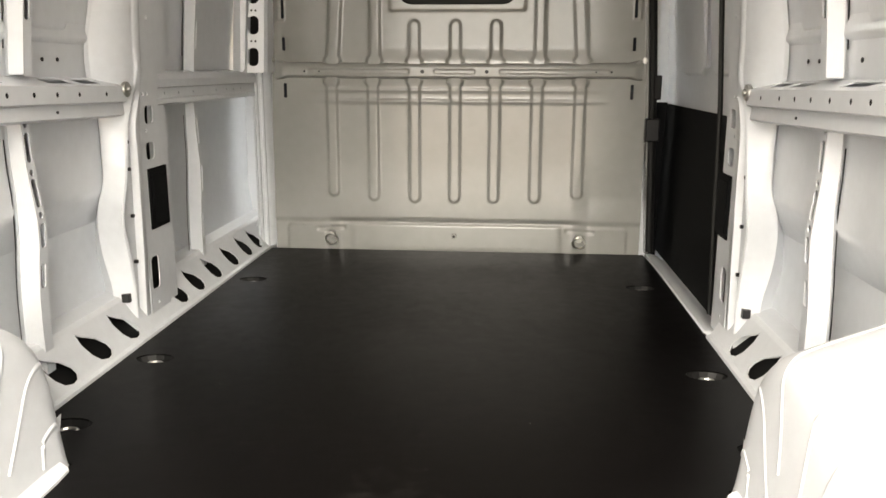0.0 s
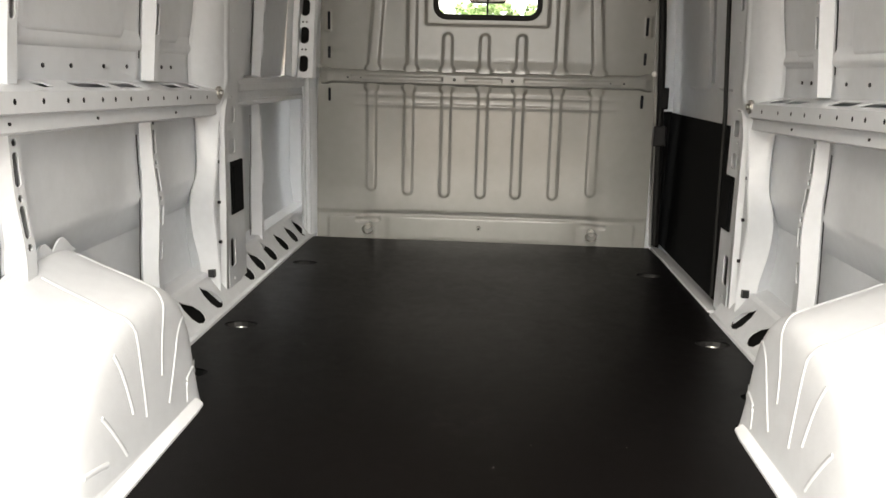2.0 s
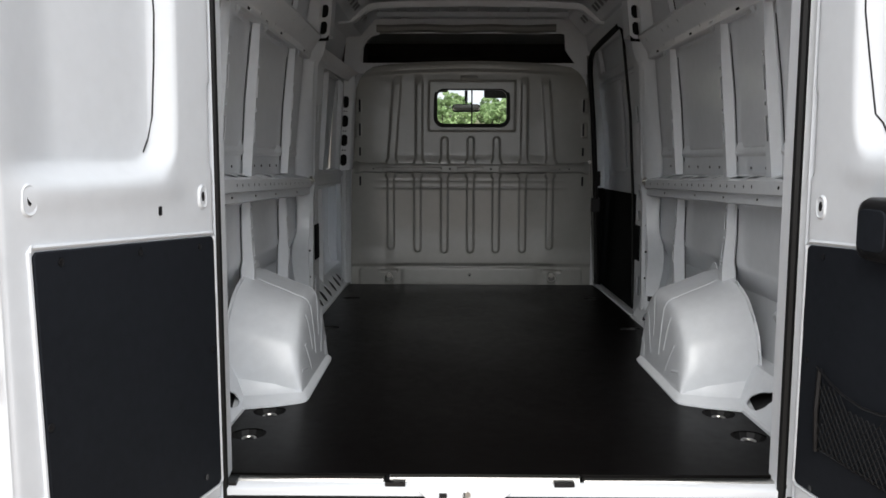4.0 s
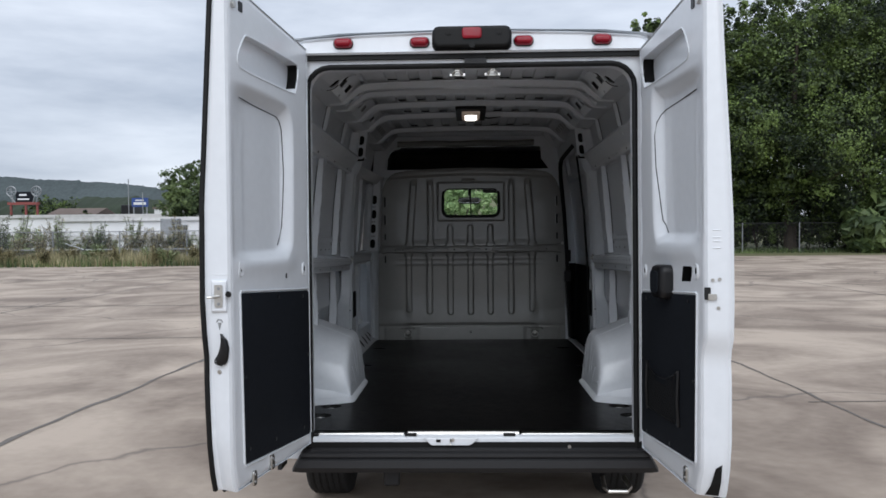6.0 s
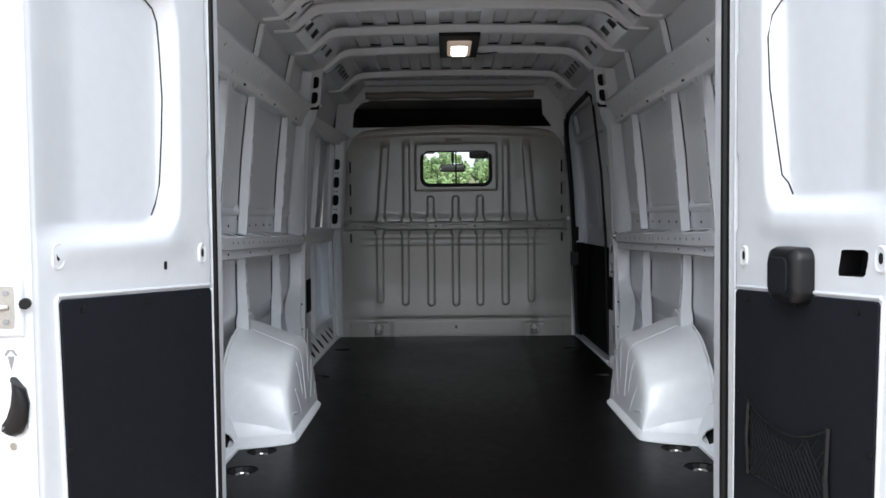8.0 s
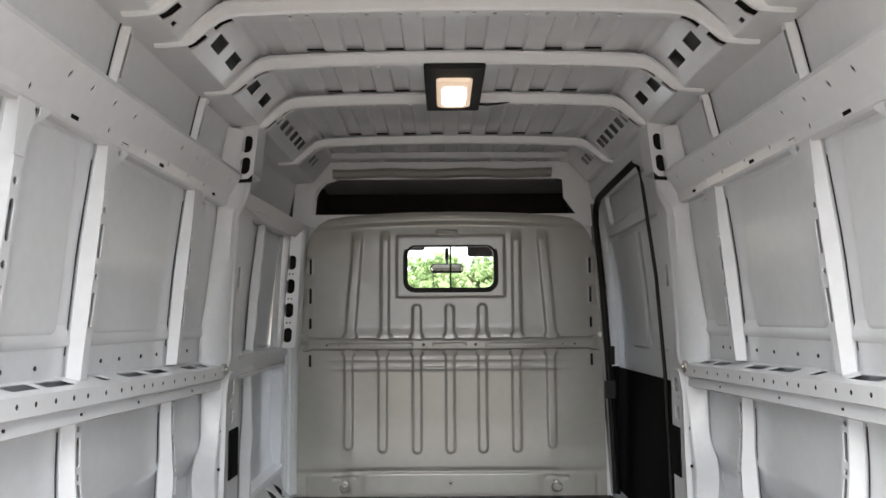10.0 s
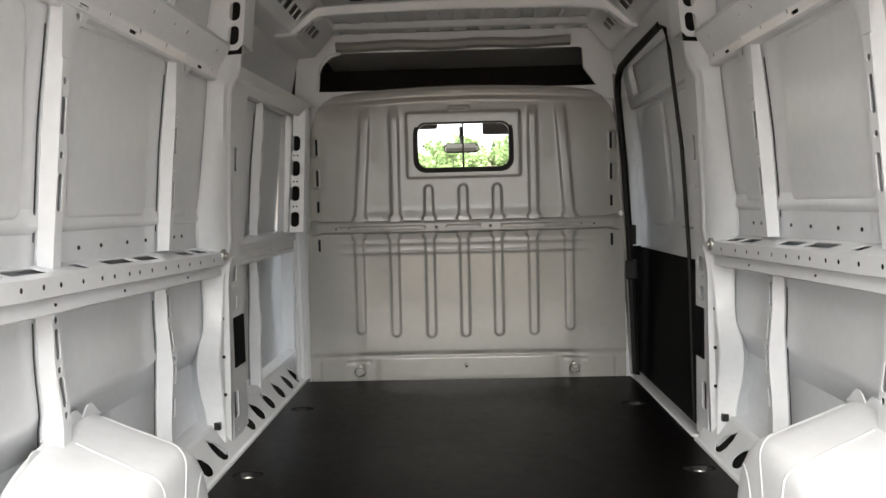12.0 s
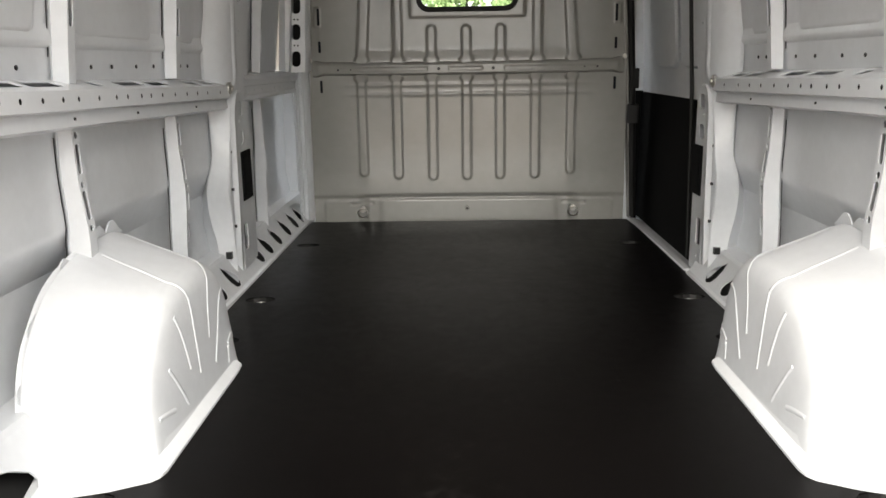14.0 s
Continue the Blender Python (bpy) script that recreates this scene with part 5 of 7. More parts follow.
# slots down both edges: dark pads on the sheet, shade put in as colour
for s in (-1, 1):
    for z0, z1 in ((1.227, 1.290), (1.430, 1.486), (1.565, 1.648), (1.724, 1.807)):
        bm = bmesh.new()
        loft(bm, [[(s * 0.757 + a, YP - w, c) for a, c in rrect(-0.006 + i, 0.006 - i, z0 + i, z1 - i, 0.004 - i * 0.5, 2)] for i, w in ((0.0, -0.004), (0.0, 0.0062), (0.002, 0.0068))])
        part("edge_slot", bm, BOARD, partition)
# window in black rubber, with a centre bar
bm = bmesh.new()
plate(bm, rrect(-0.257, 0.262, 1.622, 1.898, 0.065), [rrect(-0.232, 0.237, 1.648, 1.872, 0.045)], lambda u, v, w: (u, YP - 0.004 + w, v), 0.05)
winframe = part("window_frame", bm, RUBBER, partition, "black rubber window surround", bevel=0.005)
bm = bmesh.new()
box(bm, -0.003, 0.006, YP - 0.003, YP + 0.015, 1.645, 1.875)
part("window_bar", bm, RUBBER, winframe)
bm = bmesh.new()
box(bm, -0.234, 0.239, YP + 0.006, YP + 0.010, 1.644, 1.876)
pane = part("pane", bm, GLASS, winframe)
pane.visible_shadow = False
bm = bmesh.new()
prism(bm, disc(-0.205, 1.76, 0.006, 8), "y", YP - 0.006, YP + 0.004)
part("latch", bm, PLASTIC, winframe)

# ---- sliding door, shut, on the right ----
bm = bmesh.new()
SD = [(0.930, 0.48), (0.950, 0.9), (0.945, 1.25), (0.925, 1.65), (0.875, 2.02), (0.84, 2.16)]


def sd_x(z):
    for (xa, za), (xb, zb) in zip(SD, SD[1:]):
        if z <= zb:
            return xa + (xb - xa) * (z - za) / (zb - za)
    return SD[-1][0]


prism(bm, [(px, pz) for px, pz in SD] + [(0.92, 2.30), (1.02, 1.7), (1.03, 0.9), (1.005, 0.45)], "y", 2.13, 3.45)
slide = part("sliding_door", bm, INNER, van, "closed white sliding door with black lower trim", smooth=True, angle=25)
bm = bmesh.new()
loft(bm, [[(sd_x(v) - 0.006, u, v) for u, v in rrect(2.20, 3.43, 0.535, 1.205, 0.02, 3)], [(sd_x(v) + 0.004, u, v) for u, v in rrect(2.20, 3.43, 0.535, 1.205, 0.02, 3)]])
part("trim_board", bm, BOARD_IN, slide, "black hardboard trim")
for ya, yb in ((2.24, 2.62), (2.70, 3.10)):
    bm = bmesh.new()
    pad(bm, lambda i: rrect(ya + i, yb - i, 1.33 + i, 1.90 - i, 0.06), lambda u, v, w: (sd_x(v) + w, u, v), 0.016)
    part("pressed_field", bm, INNER, slide, smooth=True)
bm = bmesh.new()
loft(bm, [[(sd_x(z) - 0.024, 2.655 + u, z) for z in (1.36, 1.6, 1.88)] for u in (-0.02, -0.008, 0.008)] + [[(sd_x(z), 2.655 + 0.02, z) for z in (1.36, 1.6, 1.88)]], closed=False)
part("post", bm, INNER, slide)
bm = bmesh.new()
plate(bm, [(2.16, 1.915), (3.24, 1.915), (3.24, 2.15), (2.16, 2.15)], [rrect(2.27, 3.13, 1.965, 2.118, 0.03)], lambda u, v, w: (sd_x(v) - 0.034 + w, u, v), 0.03)
part("window_frame", bm, INNER, slide, "white blanked window frame", bevel=0.006)
bm = bmesh.new()
prism(bm, [(0.835, 2.13), (0.845, 2.24), (0.80, 2.33), (0.82, 2.345), (0.90, 2.27), (0.945, 2.13)], "y", 2.05, 3.5)
part("body_panel", bm, INNER, slide)
# seals of its opening
bm = bmesh.new()
tube(bm, [(0.862, 3.205, 0.57), (0.850, 3.205, 0.9), (0.836, 3.205, 1.3), (0.815, 3.20, 1.65), (0.786, 3.20, 1.98), (0.782, 3.17, 2.06), (0.780, 3.08, 2.105), (0.780, 2.8, 2.12), (0.780, 2.3, 2.135)], 0.017, 8)
tube(bm, [(0.780, 2.3, 2.135), (0.786, 2.25, 2.11), (0.800, 2.245, 2.03), (0.846, 2.245, 1.65), (0.872, 2.250, 1.25), (0.880, 2.250, 0.9), (0.888, 2.250, 0.58)], 0.008, 8)
part("seal", bm, RUBBER, slide, "black rubber door seal", smooth=True)
bm = bmesh.new()
prism(bm, [(0.847, 0.490), (0.847, 0.557), (0.868, 0.558), (0.900, 0.548), (0.922, 0.530), (0.940, 0.526), (0.940, 0.490)], "y", 2.14, 3.22)
part("step_sill", bm, INNER, slide, "scuffed white door sill", bevel=0.004)
bm = bmesh.new()
box(bm, 0.812, 0.870, 3.180, 3.225, 1.055, 1.150)
part("catch", bm, PLASTIC, slide, bevel=0.005)
bm = bmesh.new()
box(bm, 0.826, 0.87, 3.190, 3.222, 1.23, 1.33)
part("buffer", bm, RUBBER, slide, bevel=0.005)
bm = bmesh.new()
prism(bm, [(0.80, 2.10), (0.775, 2.135), (0.76, 2.24), (0.92, 2.30), (0.86, 2.15)], "y", 2.10, 3.25)
for u in (2.3, 2.6, 2.9):
    prism(bm, [(0.786 + q[0], 2.17 + q[1]) for q in disc(0, 0, 0.01, 6)], "y", u, u + 0.012)
part("top_rail", bm, INNER, slide, bevel=0.006)
bm = bmesh.new()
plate(bm, rrect(3.235, 3.30, F, 2.10, 0.02), [], lambda u, v, w: (0.85 - 0.02 * (v - 0.6) - 0.06 * max(0, v - 1.3) + w, u, v), 0.012)
part("pillar", bm, GREY, slide)
# dark board added to stop daylight leaking in from the cab
bm = bmesh.new()
box(bm, 0.80, 1.0, 3.432, 3.452, 0.46, 1.21)
part("front_trim", bm, BOARD_IN, slide)
bm = bmesh.new()
prism(bm, [(0.80, 1.212), (1.0, 1.212), (0.93, 2.30), (0.74, 2.30)], "y", 3.432, 3.452)
part("front_pillar", bm, INNER, slide)

# ---- floor liner ----
bm = bmesh.new()
half = [(0.770, 0.045), (0.800, 0.06), (0.885, 0.42), (0.885, 0.53), (0.72, 0.545), (0.672, 0.575), (0.664, 0.60), (0.664, 1.165), (0.70, 1.18), (0.842, 1.27), (0.846, 2.02), (0.852, 2.10), (0.846, 3.0), (0.838, 3.222)]
outline = half + [(-px, py) for px, py in half[::-1]]
TIES = [(-0.752, 2.662), (0.736, 2.662), (-0.759, 1.780), (0.770, 1.780), (-0.772, 1.345), (0.785, 1.345), (-0.755, 0.42), (0.760, 0.42), (-0.770, 0.265), (0.778, 0.265)]
cups = [[(tx + 0.055 * math.cos(a), ty + 0.036 * math.sin(a)) for a in [k * 0.449 for k in range(14)]] for tx, ty in TIES]
plate(bm, outline, cups, lambda u, v, w: (u, v, F - w), 0.010)
liner = tagged(link("floor_liner", bm, MAT), "black matt floor liner lying over the cargo floor", "floor liner")
rnd = random.Random(77)
bm = bmesh.new()
for _ in range(12):
    gx, gy, gr = rnd.uniform(-0.6, 0.6), rnd.uniform(0.1, 1.9), rnd.uniform(0.0008, 0.0018)
    loft(bm, [[(gx + q * gr * math.cos(a), gy + q * gr * math.sin(a), F + z) for a in (0.3, 1.9, 3.4, 5.0)] for q, z in ((1.0, 0.0005), (0.8, gr * 0.5))])
tagged(link("grit", bm, GREY), "pale specks of grit on the black floor liner", "grit", kind="stuff")
bm = bmesh.new()
box(bm, -0.99, 0.99, 0.03, 4.6, F - 0.11, F - 0.052)
part("floor_pan", bm, BUMPER, van, "dark underbody floor pan")
for k, (tx, ty) in enumerate(TIES):
    bm = bmesh.new()
    ring0 = [(tx + 0.055 * math.cos(a), ty + 0.036 * math.sin(a), F - 0.004) for a in [q * 0.449 for q in range(14)]]
    ring1 = [(tx + 0.040 * math.cos(a), ty + 0.026 * math.sin(a), F - 0.030) for a in [q * 0.449 for q in range(14)]]
    loft(bm, [ring0, ring1, [(tx, ty, F - 0.031)] * 14], closed=True, caps=False)
    cup = part("tie_down", bm, RUBBER, van, "recessed lashing eye in the floor")
    bm = bmesh.new()
    tube(bm, [(tx + 0.020 * math.cos(a), ty + 0.014 * math.sin(a), F - 0.016) for a in [q * 0.524 for q in range(12)]], 0.004, 6, closed=True)
    part("ring", bm, STEEL, cup, "bright steel ring")

# ---- rear frame, sill, bumper ----
zone[0] = "rear"
bm = bmesh.new()
opening = [(-0.764, 0.545), (0.753, 0.545)] + [q for q in rrect(-0.764, 0.753, 0.545, 2.269, 0.10) if q[1] > 1.4]
plate(bm, [(-0.99, 0.46), (0.99, 0.46), (1.02, 0.9), (1.005, 1.6), (0.955, 2.1), (0.90, 2.30), (0.82, 2.375), (0.5, 2.405), (0, 2.42), (-0.5, 2.405), (-0.82, 2.375), (-0.90, 2.30), (-0.955, 2.1), (-1.005, 1.6), (-1.02, 0.9)],
      [opening], lambda u, v, w: (u, 0.0 + w, v), 0.065)
rear = part("rear_frame", bm, WHITE, van, "white body frame round the rear opening", bevel=0.004)
bm = bmesh.new()
tube(bm, [(0.760, -0.006, 0.52), (0.760, -0.006, 1.3)] + [(u, -0.006, v) for u, v in rrect(-0.769, 0.760, 0.52, 2.277, 0.105) if v > 1.4] + [(-0.769, -0.006, 1.3), (-0.769, -0.006, 0.52)], 0.013, 8)
part("seal", bm, RUBBER, rear, "black rubber door seal", smooth=True)
bm = bmesh.new()
box(bm, -0.80, 0.81, -0.026, 0.0, 2.308, 2.329)
part("gutter_seal", bm, RUBBER, rear)
for s in (-1, 1):
    bm = bmesh.new()
    prism(bm, [(s * 0.775, 0.065), (s * 0.80, 0.13), (s * 0.90, 0.17), (s * 0.98, 0.17), (s * 0.98, 0.065)], "z", 0.55, 2.3)
    part("pillar", bm, INNER, rear, bevel=0.008)
# roof hood above the doors
zone[0] = "hood"
bm = bmesh.new()
prof = [(-0.86, 2.362), (-0.85, 2.385), (-0.78, 2.418), (-0.5, 2.438), (0, 2.452), (0.5, 2.438), (0.78, 2.418), (0.85, 2.385), (0.86, 2.362)]
loft(bm, [[(px, y, pz - d) for px, pz in prof] for y, d in ((-0.035, 0.012), (-0.045, 0.004), (-0.02, -0.006), (0.10, -0.012), (0.20, -0.012))])
hood = part("roof_hood", bm, WHITE, van, "white roof edge over the rear doors", smooth=True, angle=35)
for u in (-0.592, -0.236, 0.245, 0.605):
    bm = bmesh.new()
    loft(bm, [[(a, y, b) for a, b in rrect(u - 0.045 + i, u + 0.045 - i, 2.378 + i, 2.424 - i, 0.0225 - i)] for i, y in ((0, -0.035), (0.002, -0.052), (0.008, -0.064), (0.017, -0.070))])
    mk = part("marker_lamp", bm, RED, hood, "red marker lamp", smooth=True, angle=50)
    bm = bmesh.new()
    loft(bm, [[(a, y, b) for a, b in rrect(u - 0.047, u + 0.047, 2.375, 2.425, 0.024)] for y in (-0.030, -0.042)])
    part("base", bm, PLASTIC, mk)
bm = bmesh.new()
loft(bm, [[(a, y, b) for a, b in rrect(-0.175 + i, 0.187 - i, 2.362 + i, 2.462 - i, 0.030)] for i, y in ((-0.004, -0.03), (0, -0.075), (0.014, -0.092))])
pod = part("camera_pod", bm, RUBBER, hood, "black plastic brake-light and camera pod", smooth=True, angle=50)
bm = bmesh.new()
loft(bm, [[(a, y, b) for a, b in rrect(-0.040 + i, 0.052 - i, 2.400 + i, 2.452 - i, 0.014)] for i, y in ((0, -0.085), (0.002, -0.100), (0.010, -0.105))])
part("brake_lamp", bm, RED, pod, "red brake-light lens", smooth=True)
bm = bmesh.new()
for u in (-0.10, 0.13):
    prism(bm, disc(u, 2.43, 0.012, 10), "y", -0.096, -0.088)
prism(bm, disc(0.006, 2.372, 0.014, 10), "y", -0.10, -0.085)
part("lens", bm, RUBBER, pod)
zone[0] = "rear"
bm = bmesh.new()
box(bm, -0.03, 0.075, -0.022, 0.04, 2.283, 2.310)
part("latch_pocket", bm, PLASTIC, rear)

# sill: white lip in three lengths, centre latch plate, black joint
bm = bmesh.new()
prism(bm, [(-0.012, 0.540), (-0.012, 0.560), (0.0, 0.567), (0.022, 0.569), (0.03, 0.56), (0.03, 0.540)], "x", -0.765, 0.775)
sill = part("rear_sill", bm, WHITE, rear, "white painted load sill", bevel=0.003)
for a, b, y, z in ((-0.74, -0.33, 0.030, 0.574), (-0.315, 0.215, 0.028, 0.580), (0.225, 0.755, 0.030, 0.572)):
    bm = bmesh.new()
    prism(bm, [(y - 0.012, z - 0.012), (y - 0.008, z + 0.002), (y + 0.012, z + 0.003), (y + 0.03, z - 0.012), (y + 0.02, z - 0.03)], "x", a, b)
    part("edge_strip", bm, STEEL, sill, "bright edge strip", bevel=0.002)
for a, w in ((-0.325, 0.055), (0.140, 0.055), (-0.765, 0.03), (0.757, 0.018)):
    bm = bmesh.new()
    box(bm, a, a + w, -0.006, 0.05, 0.5665, 0.577)
    part("clip", bm, PLASTIC, sill)
bm = bmesh.new()
prism(bm, [(-0.232, 0.562), (0.020, 0.562), (0.014, 0.552), (-0.006, 0.536), (-0.022, 0.528), (-0.196, 0.528), (-0.208, 0.536), (-0.224, 0.552)], "y", -0.026, -0.010)
plate_ob = part("latch_plate", bm, WHITE, sill, "white centre latch plate", bevel=0.003)
bm = bmesh.new()
prism(bm, disc(-0.098, 0.554, 0.008, 10), "y", -0.030, -0.020)
tube(bm, [(-0.108, -0.03, 0.558), (-0.108, -0.045, 0.554), (-0.108, -0.045, 0.538), (-0.108, -0.03, 0.534)], 0.004, 6)
part("striker", bm, STEEL, plate_ob)
bm = bmesh.new()
box(bm, -0.176, -0.155, -0.031, -0.024, 0.545, 0.557)
part("stop", bm, PLASTIC, plate_ob)
bm = bmesh.new()
box(bm, -0.79, 0.80, -0.016, 0.03, 0.500, 0.541)
part("joint", bm, RUBBER, rear)
bm = bmesh.new()
sec = [(0.06, 0.510), (-0.02, 0.513), (-0.055, 0.507), (-0.066, 0.499), (-0.067, 0.486), (-0.055, 0.479), (-0.068, 0.470), (-0.072, 0.437), (-0.055, 0.412), (0.06, 0.410)]
loft(bm, [[(u * (0.935 + 0.65 * (0.503 - z)), y + bend, z) for y, z in sec] for u, bend in ((-0.868, 0.06), (-0.855, 0.012), (-0.82, 0.0), (0.82, 0.0), (0.855, 0.012), (0.868, 0.06))])
bumper = part("bumper", bm, BUMPER, van, "dark grey plastic step bumper", smooth=True, angle=30)
bm = bmesh.new()
for k in range(3):
    box(bm, -0.76, 0.76, -0.054 + k * 0.018, -0.044 + k * 0.018, 0.507, 0.5165)
part("step_tread", bm, BUMPER, bumper, bevel=0.002)
bm = bmesh.new()
prism(bm, disc(0.445, 0.522, 0.008, 8), "y", -0.030, -0.015)
part("bolt", bm, STEEL, bumper)
bm = bmesh.new()
tube(bm, [(0.61, 0.05, 0.36), (0.60, -0.05, 0.345), (0.615, -0.08, 0.335), (0.70, -0.08, 0.335), (0.72, -0.05, 0.345), (0.71, 0.05, 0.36)], 0.010, 8)
part("towing_eye", bm, STEEL, bumper, "painted steel towing eye", smooth=True)
bm = bmesh.new()
box(bm, -0.44, -0.36, 0.10, 0.14, 0.30, 0.42)
part("bracket", bm, BUMPER, bumper, bevel=0.01)
zone[0] = "lot"
# side panels added to keep daylight from the ground under the van
for s in (-1, 1):
    bm = bmesh.new()
    arch = [(1.05 + 0.44 * math.cos(math.pi * k / 10), 0.28 + 0.42 * math.sin(math.pi * k / 10)) for k in range(11)]
    far = [(5.2 + 0.42 * math.cos(math.pi * k / 10), 0.28 + 0.40 * math.sin(math.pi * k / 10)) for k in range(11)]
    flank = [(0.48, 0.52), (0.48, 0.24)] + [(arch[-1][0], 0.24)] + arch[::-1] + [(arch[0][0], 0.20), (far[-1][0], 0.20)] + far[::-1] + [(far[0][0], 0.22), (5.95, 0.22), (5.95, 0.52)]
    plate(bm, flank, [], lambda u, w2, w: (s * (1.0 + w), u, w2), 0.02)
    part("lower_flank", bm, BUMPER, van, "dark lower side panel added to block light from under the van")
# unseen box added to shut out light from the front
bm = bmesh.new()
box(bm, -0.98, 0.98, 5.90, 5.95, 0.18, 0.55)
part("front_blocker", bm, BUMPER, van)
bm = bmesh.new()
box(bm, -0.75, 0.75, 0.8, 1.2, 0.24, 0.38)
tube(bm, [(-0.82, 1.05, 0.28), (0.82, 1.05, 0.28)], 0.05, 10)
part("rear_axle", bm, BUMPER, van, "dark rear axle beam")


WZ = 0.295         # axle height


def wheel(x, y):
    bm = bmesh.new()
    w = 0.115
    ring = [(-w, 0.20), (-w * 1.08, 0.27), (-w * 0.98, 0.322), (-w * 0.8, 0.338), (w * 0.8, 0.338), (w * 0.98, 0.322), (w * 1.08, 0.27), (w, 0.20)]
    n = 36
    rings = [[(x + a, y + r * math.cos(2 * math.pi * k / n), WZ + r * math.sin(2 * math.pi * k / n)) for a, r in ring] for k in range(n)]
    rows = [[bm.verts.new(p) for p in r] for r in rings]
    for a, b in zip(rows, rows[1:] + rows[:1]):
        for i in range(len(ring) - 1):
            bm.faces.new((a[i], a[i + 1], b[i + 1], b[i]))
    hub = tagged(new("wheel"), "black tyre on a steel rim")
    hub.parent = van
    part("tyre", bm, TYRE, hub, smooth=True, angle=40)
    # grooves as blacker bands on the tread, their shade put into the colour
    bm = bmesh.new()
    for a in (-0.07, -0.035, 0.0, 0.035, 0.07):
        rr = [[(x + a + d, y + r * math.cos(2 * math.pi * k / n), WZ + r * math.sin(2 * math.pi * k / n)) for d, r in ((-0.005, 0.3375), (-0.005, 0.3395), (0.005, 0.3395), (0.005, 0.3375))] for k in range(n)]
        rw = [[bm.verts.new(p) for p in r] for r in rr]
        for p, q in zip(rw, rw[1:] + rw[:1]):
            for i in range(3):
                bm.faces.new((p[i], p[i + 1], q[i + 1], q[i]))
    part("tread_groove", bm, RUBBER, hub)
    bm = bmesh.new()
    prism(bm, [(y + 0.205 * math.cos(2 * math.pi * k / 24), WZ + 0.205 * math.sin(2 * math.pi * k / 24)) for k in range(24)], "x", x - 0.10, x + 0.10)
    part("rim", bm, GALV, hub, bevel=0.01)
    return hub


for x in (-0.82, 0.82):
    for y in (1.05, 5.2):
        wheel(x, y)


# ---- rear doors ----
def rear_door(s, swing, deep):
    """A tall outward-opening door; along r from its hinge, t through its thickness (0 at the inner side)."""
    base = pose(-0.742 if s < 0 else 0.748, -0.030, -0.011 if s < 0 else -0.031, 0, 0, 0) @ Matrix.Rotation(radians(-90 + s * swing), 4, "Z") @ Matrix.Diagonal((0.975, 1.0, 0.981, 1.0))

    def P(r, t, z):
        return Vector((r, s * t, z))
    # shell: loft along height of the section
    bm = bmesh.new()

    def bend(rows, z):
        """A value read off a row of (height, value) pairs."""
        for (za, a), (zb, b) in zip(rows, rows[1:]):
            if z <= zb:
                return a + (b - a) * max(0.0, z - za) / (zb - za)
        return rows[-1][1]
    if s < 0:
        lip = [(0.50, 0.715), (0.56, 0.755), (0.66, 0.775), (2.5, 0.785)]
        edge = [(0.50, 0.705), (0.60, 0.735), (0.75, 0.760), (0.95, 0.768), (1.04, 0.768), (1.12, 0.782), (1.25, 0.795), (1.6, 0.792), (2.5, 0.785)]
    else:
        lip = [(0.50, 0.66), (0.56, 0.70), (0.64, 0.735), (1.04, 0.738), (1.085, 0.755), (1.12, 0.780), (2.5, 0.785)]
        edge = [(0.50, 0.70), (0.60, 0.745), (0.75, 0.768), (0.98, 0.770), (1.06, 0.762), (1.12, 0.790), (1.25, 0.797), (1.6, 0.792), (2.5, 0.785)]

    def section(z):
        tuck = 0.030 * max(0.0, (z - 1.4)) ** 1.4          # the body leans in towards the roof
        flare = 0.030 * math.exp(-((z - 0.93) / 0.10) ** 2) if z < 0.95 else 0.030 * math.exp(-((z - 0.97) / 0.32) ** 2)
        i, e = bend(lip, z), bend(edge, z)
        lean = 0.048 * max(0.0, z - 1.6)
        return [P(0.0, 0.0, z), P(i - 0.012, 0.0, z), P(i, 0.007, z), P(e, 0.074 * deep - lean, z), P(e + 0.004, 0.084 * deep - lean, z), P(e + 0.010, 0.090 * deep - lean, z), P(e + 0.006, 0.100 * deep - lean, z), P(0.4, 0.106 - tuck * 0.2 + flare * 0.3, z), P(0.02, 0.098, z), P(-0.01, 0.05, z)]
    zs = [0.530, 0.56, 0.64, 0.70, 0.75, 0.85, 0.95, 1.0, 1.04, 1.085, 1.12, 1.16, 1.25, 1.30, 1.55, 1.8, 2.05, 2.2]
    rings = [section(z) for z in zs]

    def crown(ring, rise):
        return [Vector((p.x, p.y, p.z + rise * min(max(p.x, 0) / 0.78, 1.0))) for p in ring]
    rings += [crown(section(2.325), 0.085), crown(section(2.345), 0.085)]
    loft(bm, rings)
    # remove the inner side and put a holed inner sheet in its place
    inner = [f for f in bm.faces if all(abs(v.co.y) < 1e-4 for v in f.verts)]
    bmesh.ops.delete(bm, geom=inner, context="FACES_ONLY")
    recess = [(0.180, 1.47), (0.20, 1.43), (0.25, 1.395), (0.30, 1.385), (0.80, 1.385), (0.92, 1.40), (0.92, 1.45), (0.92, 1.98), (0.92, 2.06), (0.80, 2.068), (0.255, 2.056), (0.205, 2.03), (0.178, 1.97), (0.173, 1.85)]
    if s > 0:
        recess = [(u - 0.02 * (v - 1.4), v + 0.055 * (v > 1.45)) for u, v in recess]
        recess = [(u, max(v, 1.46) if u > 0.21 else v + 0.06) for u, v in recess]
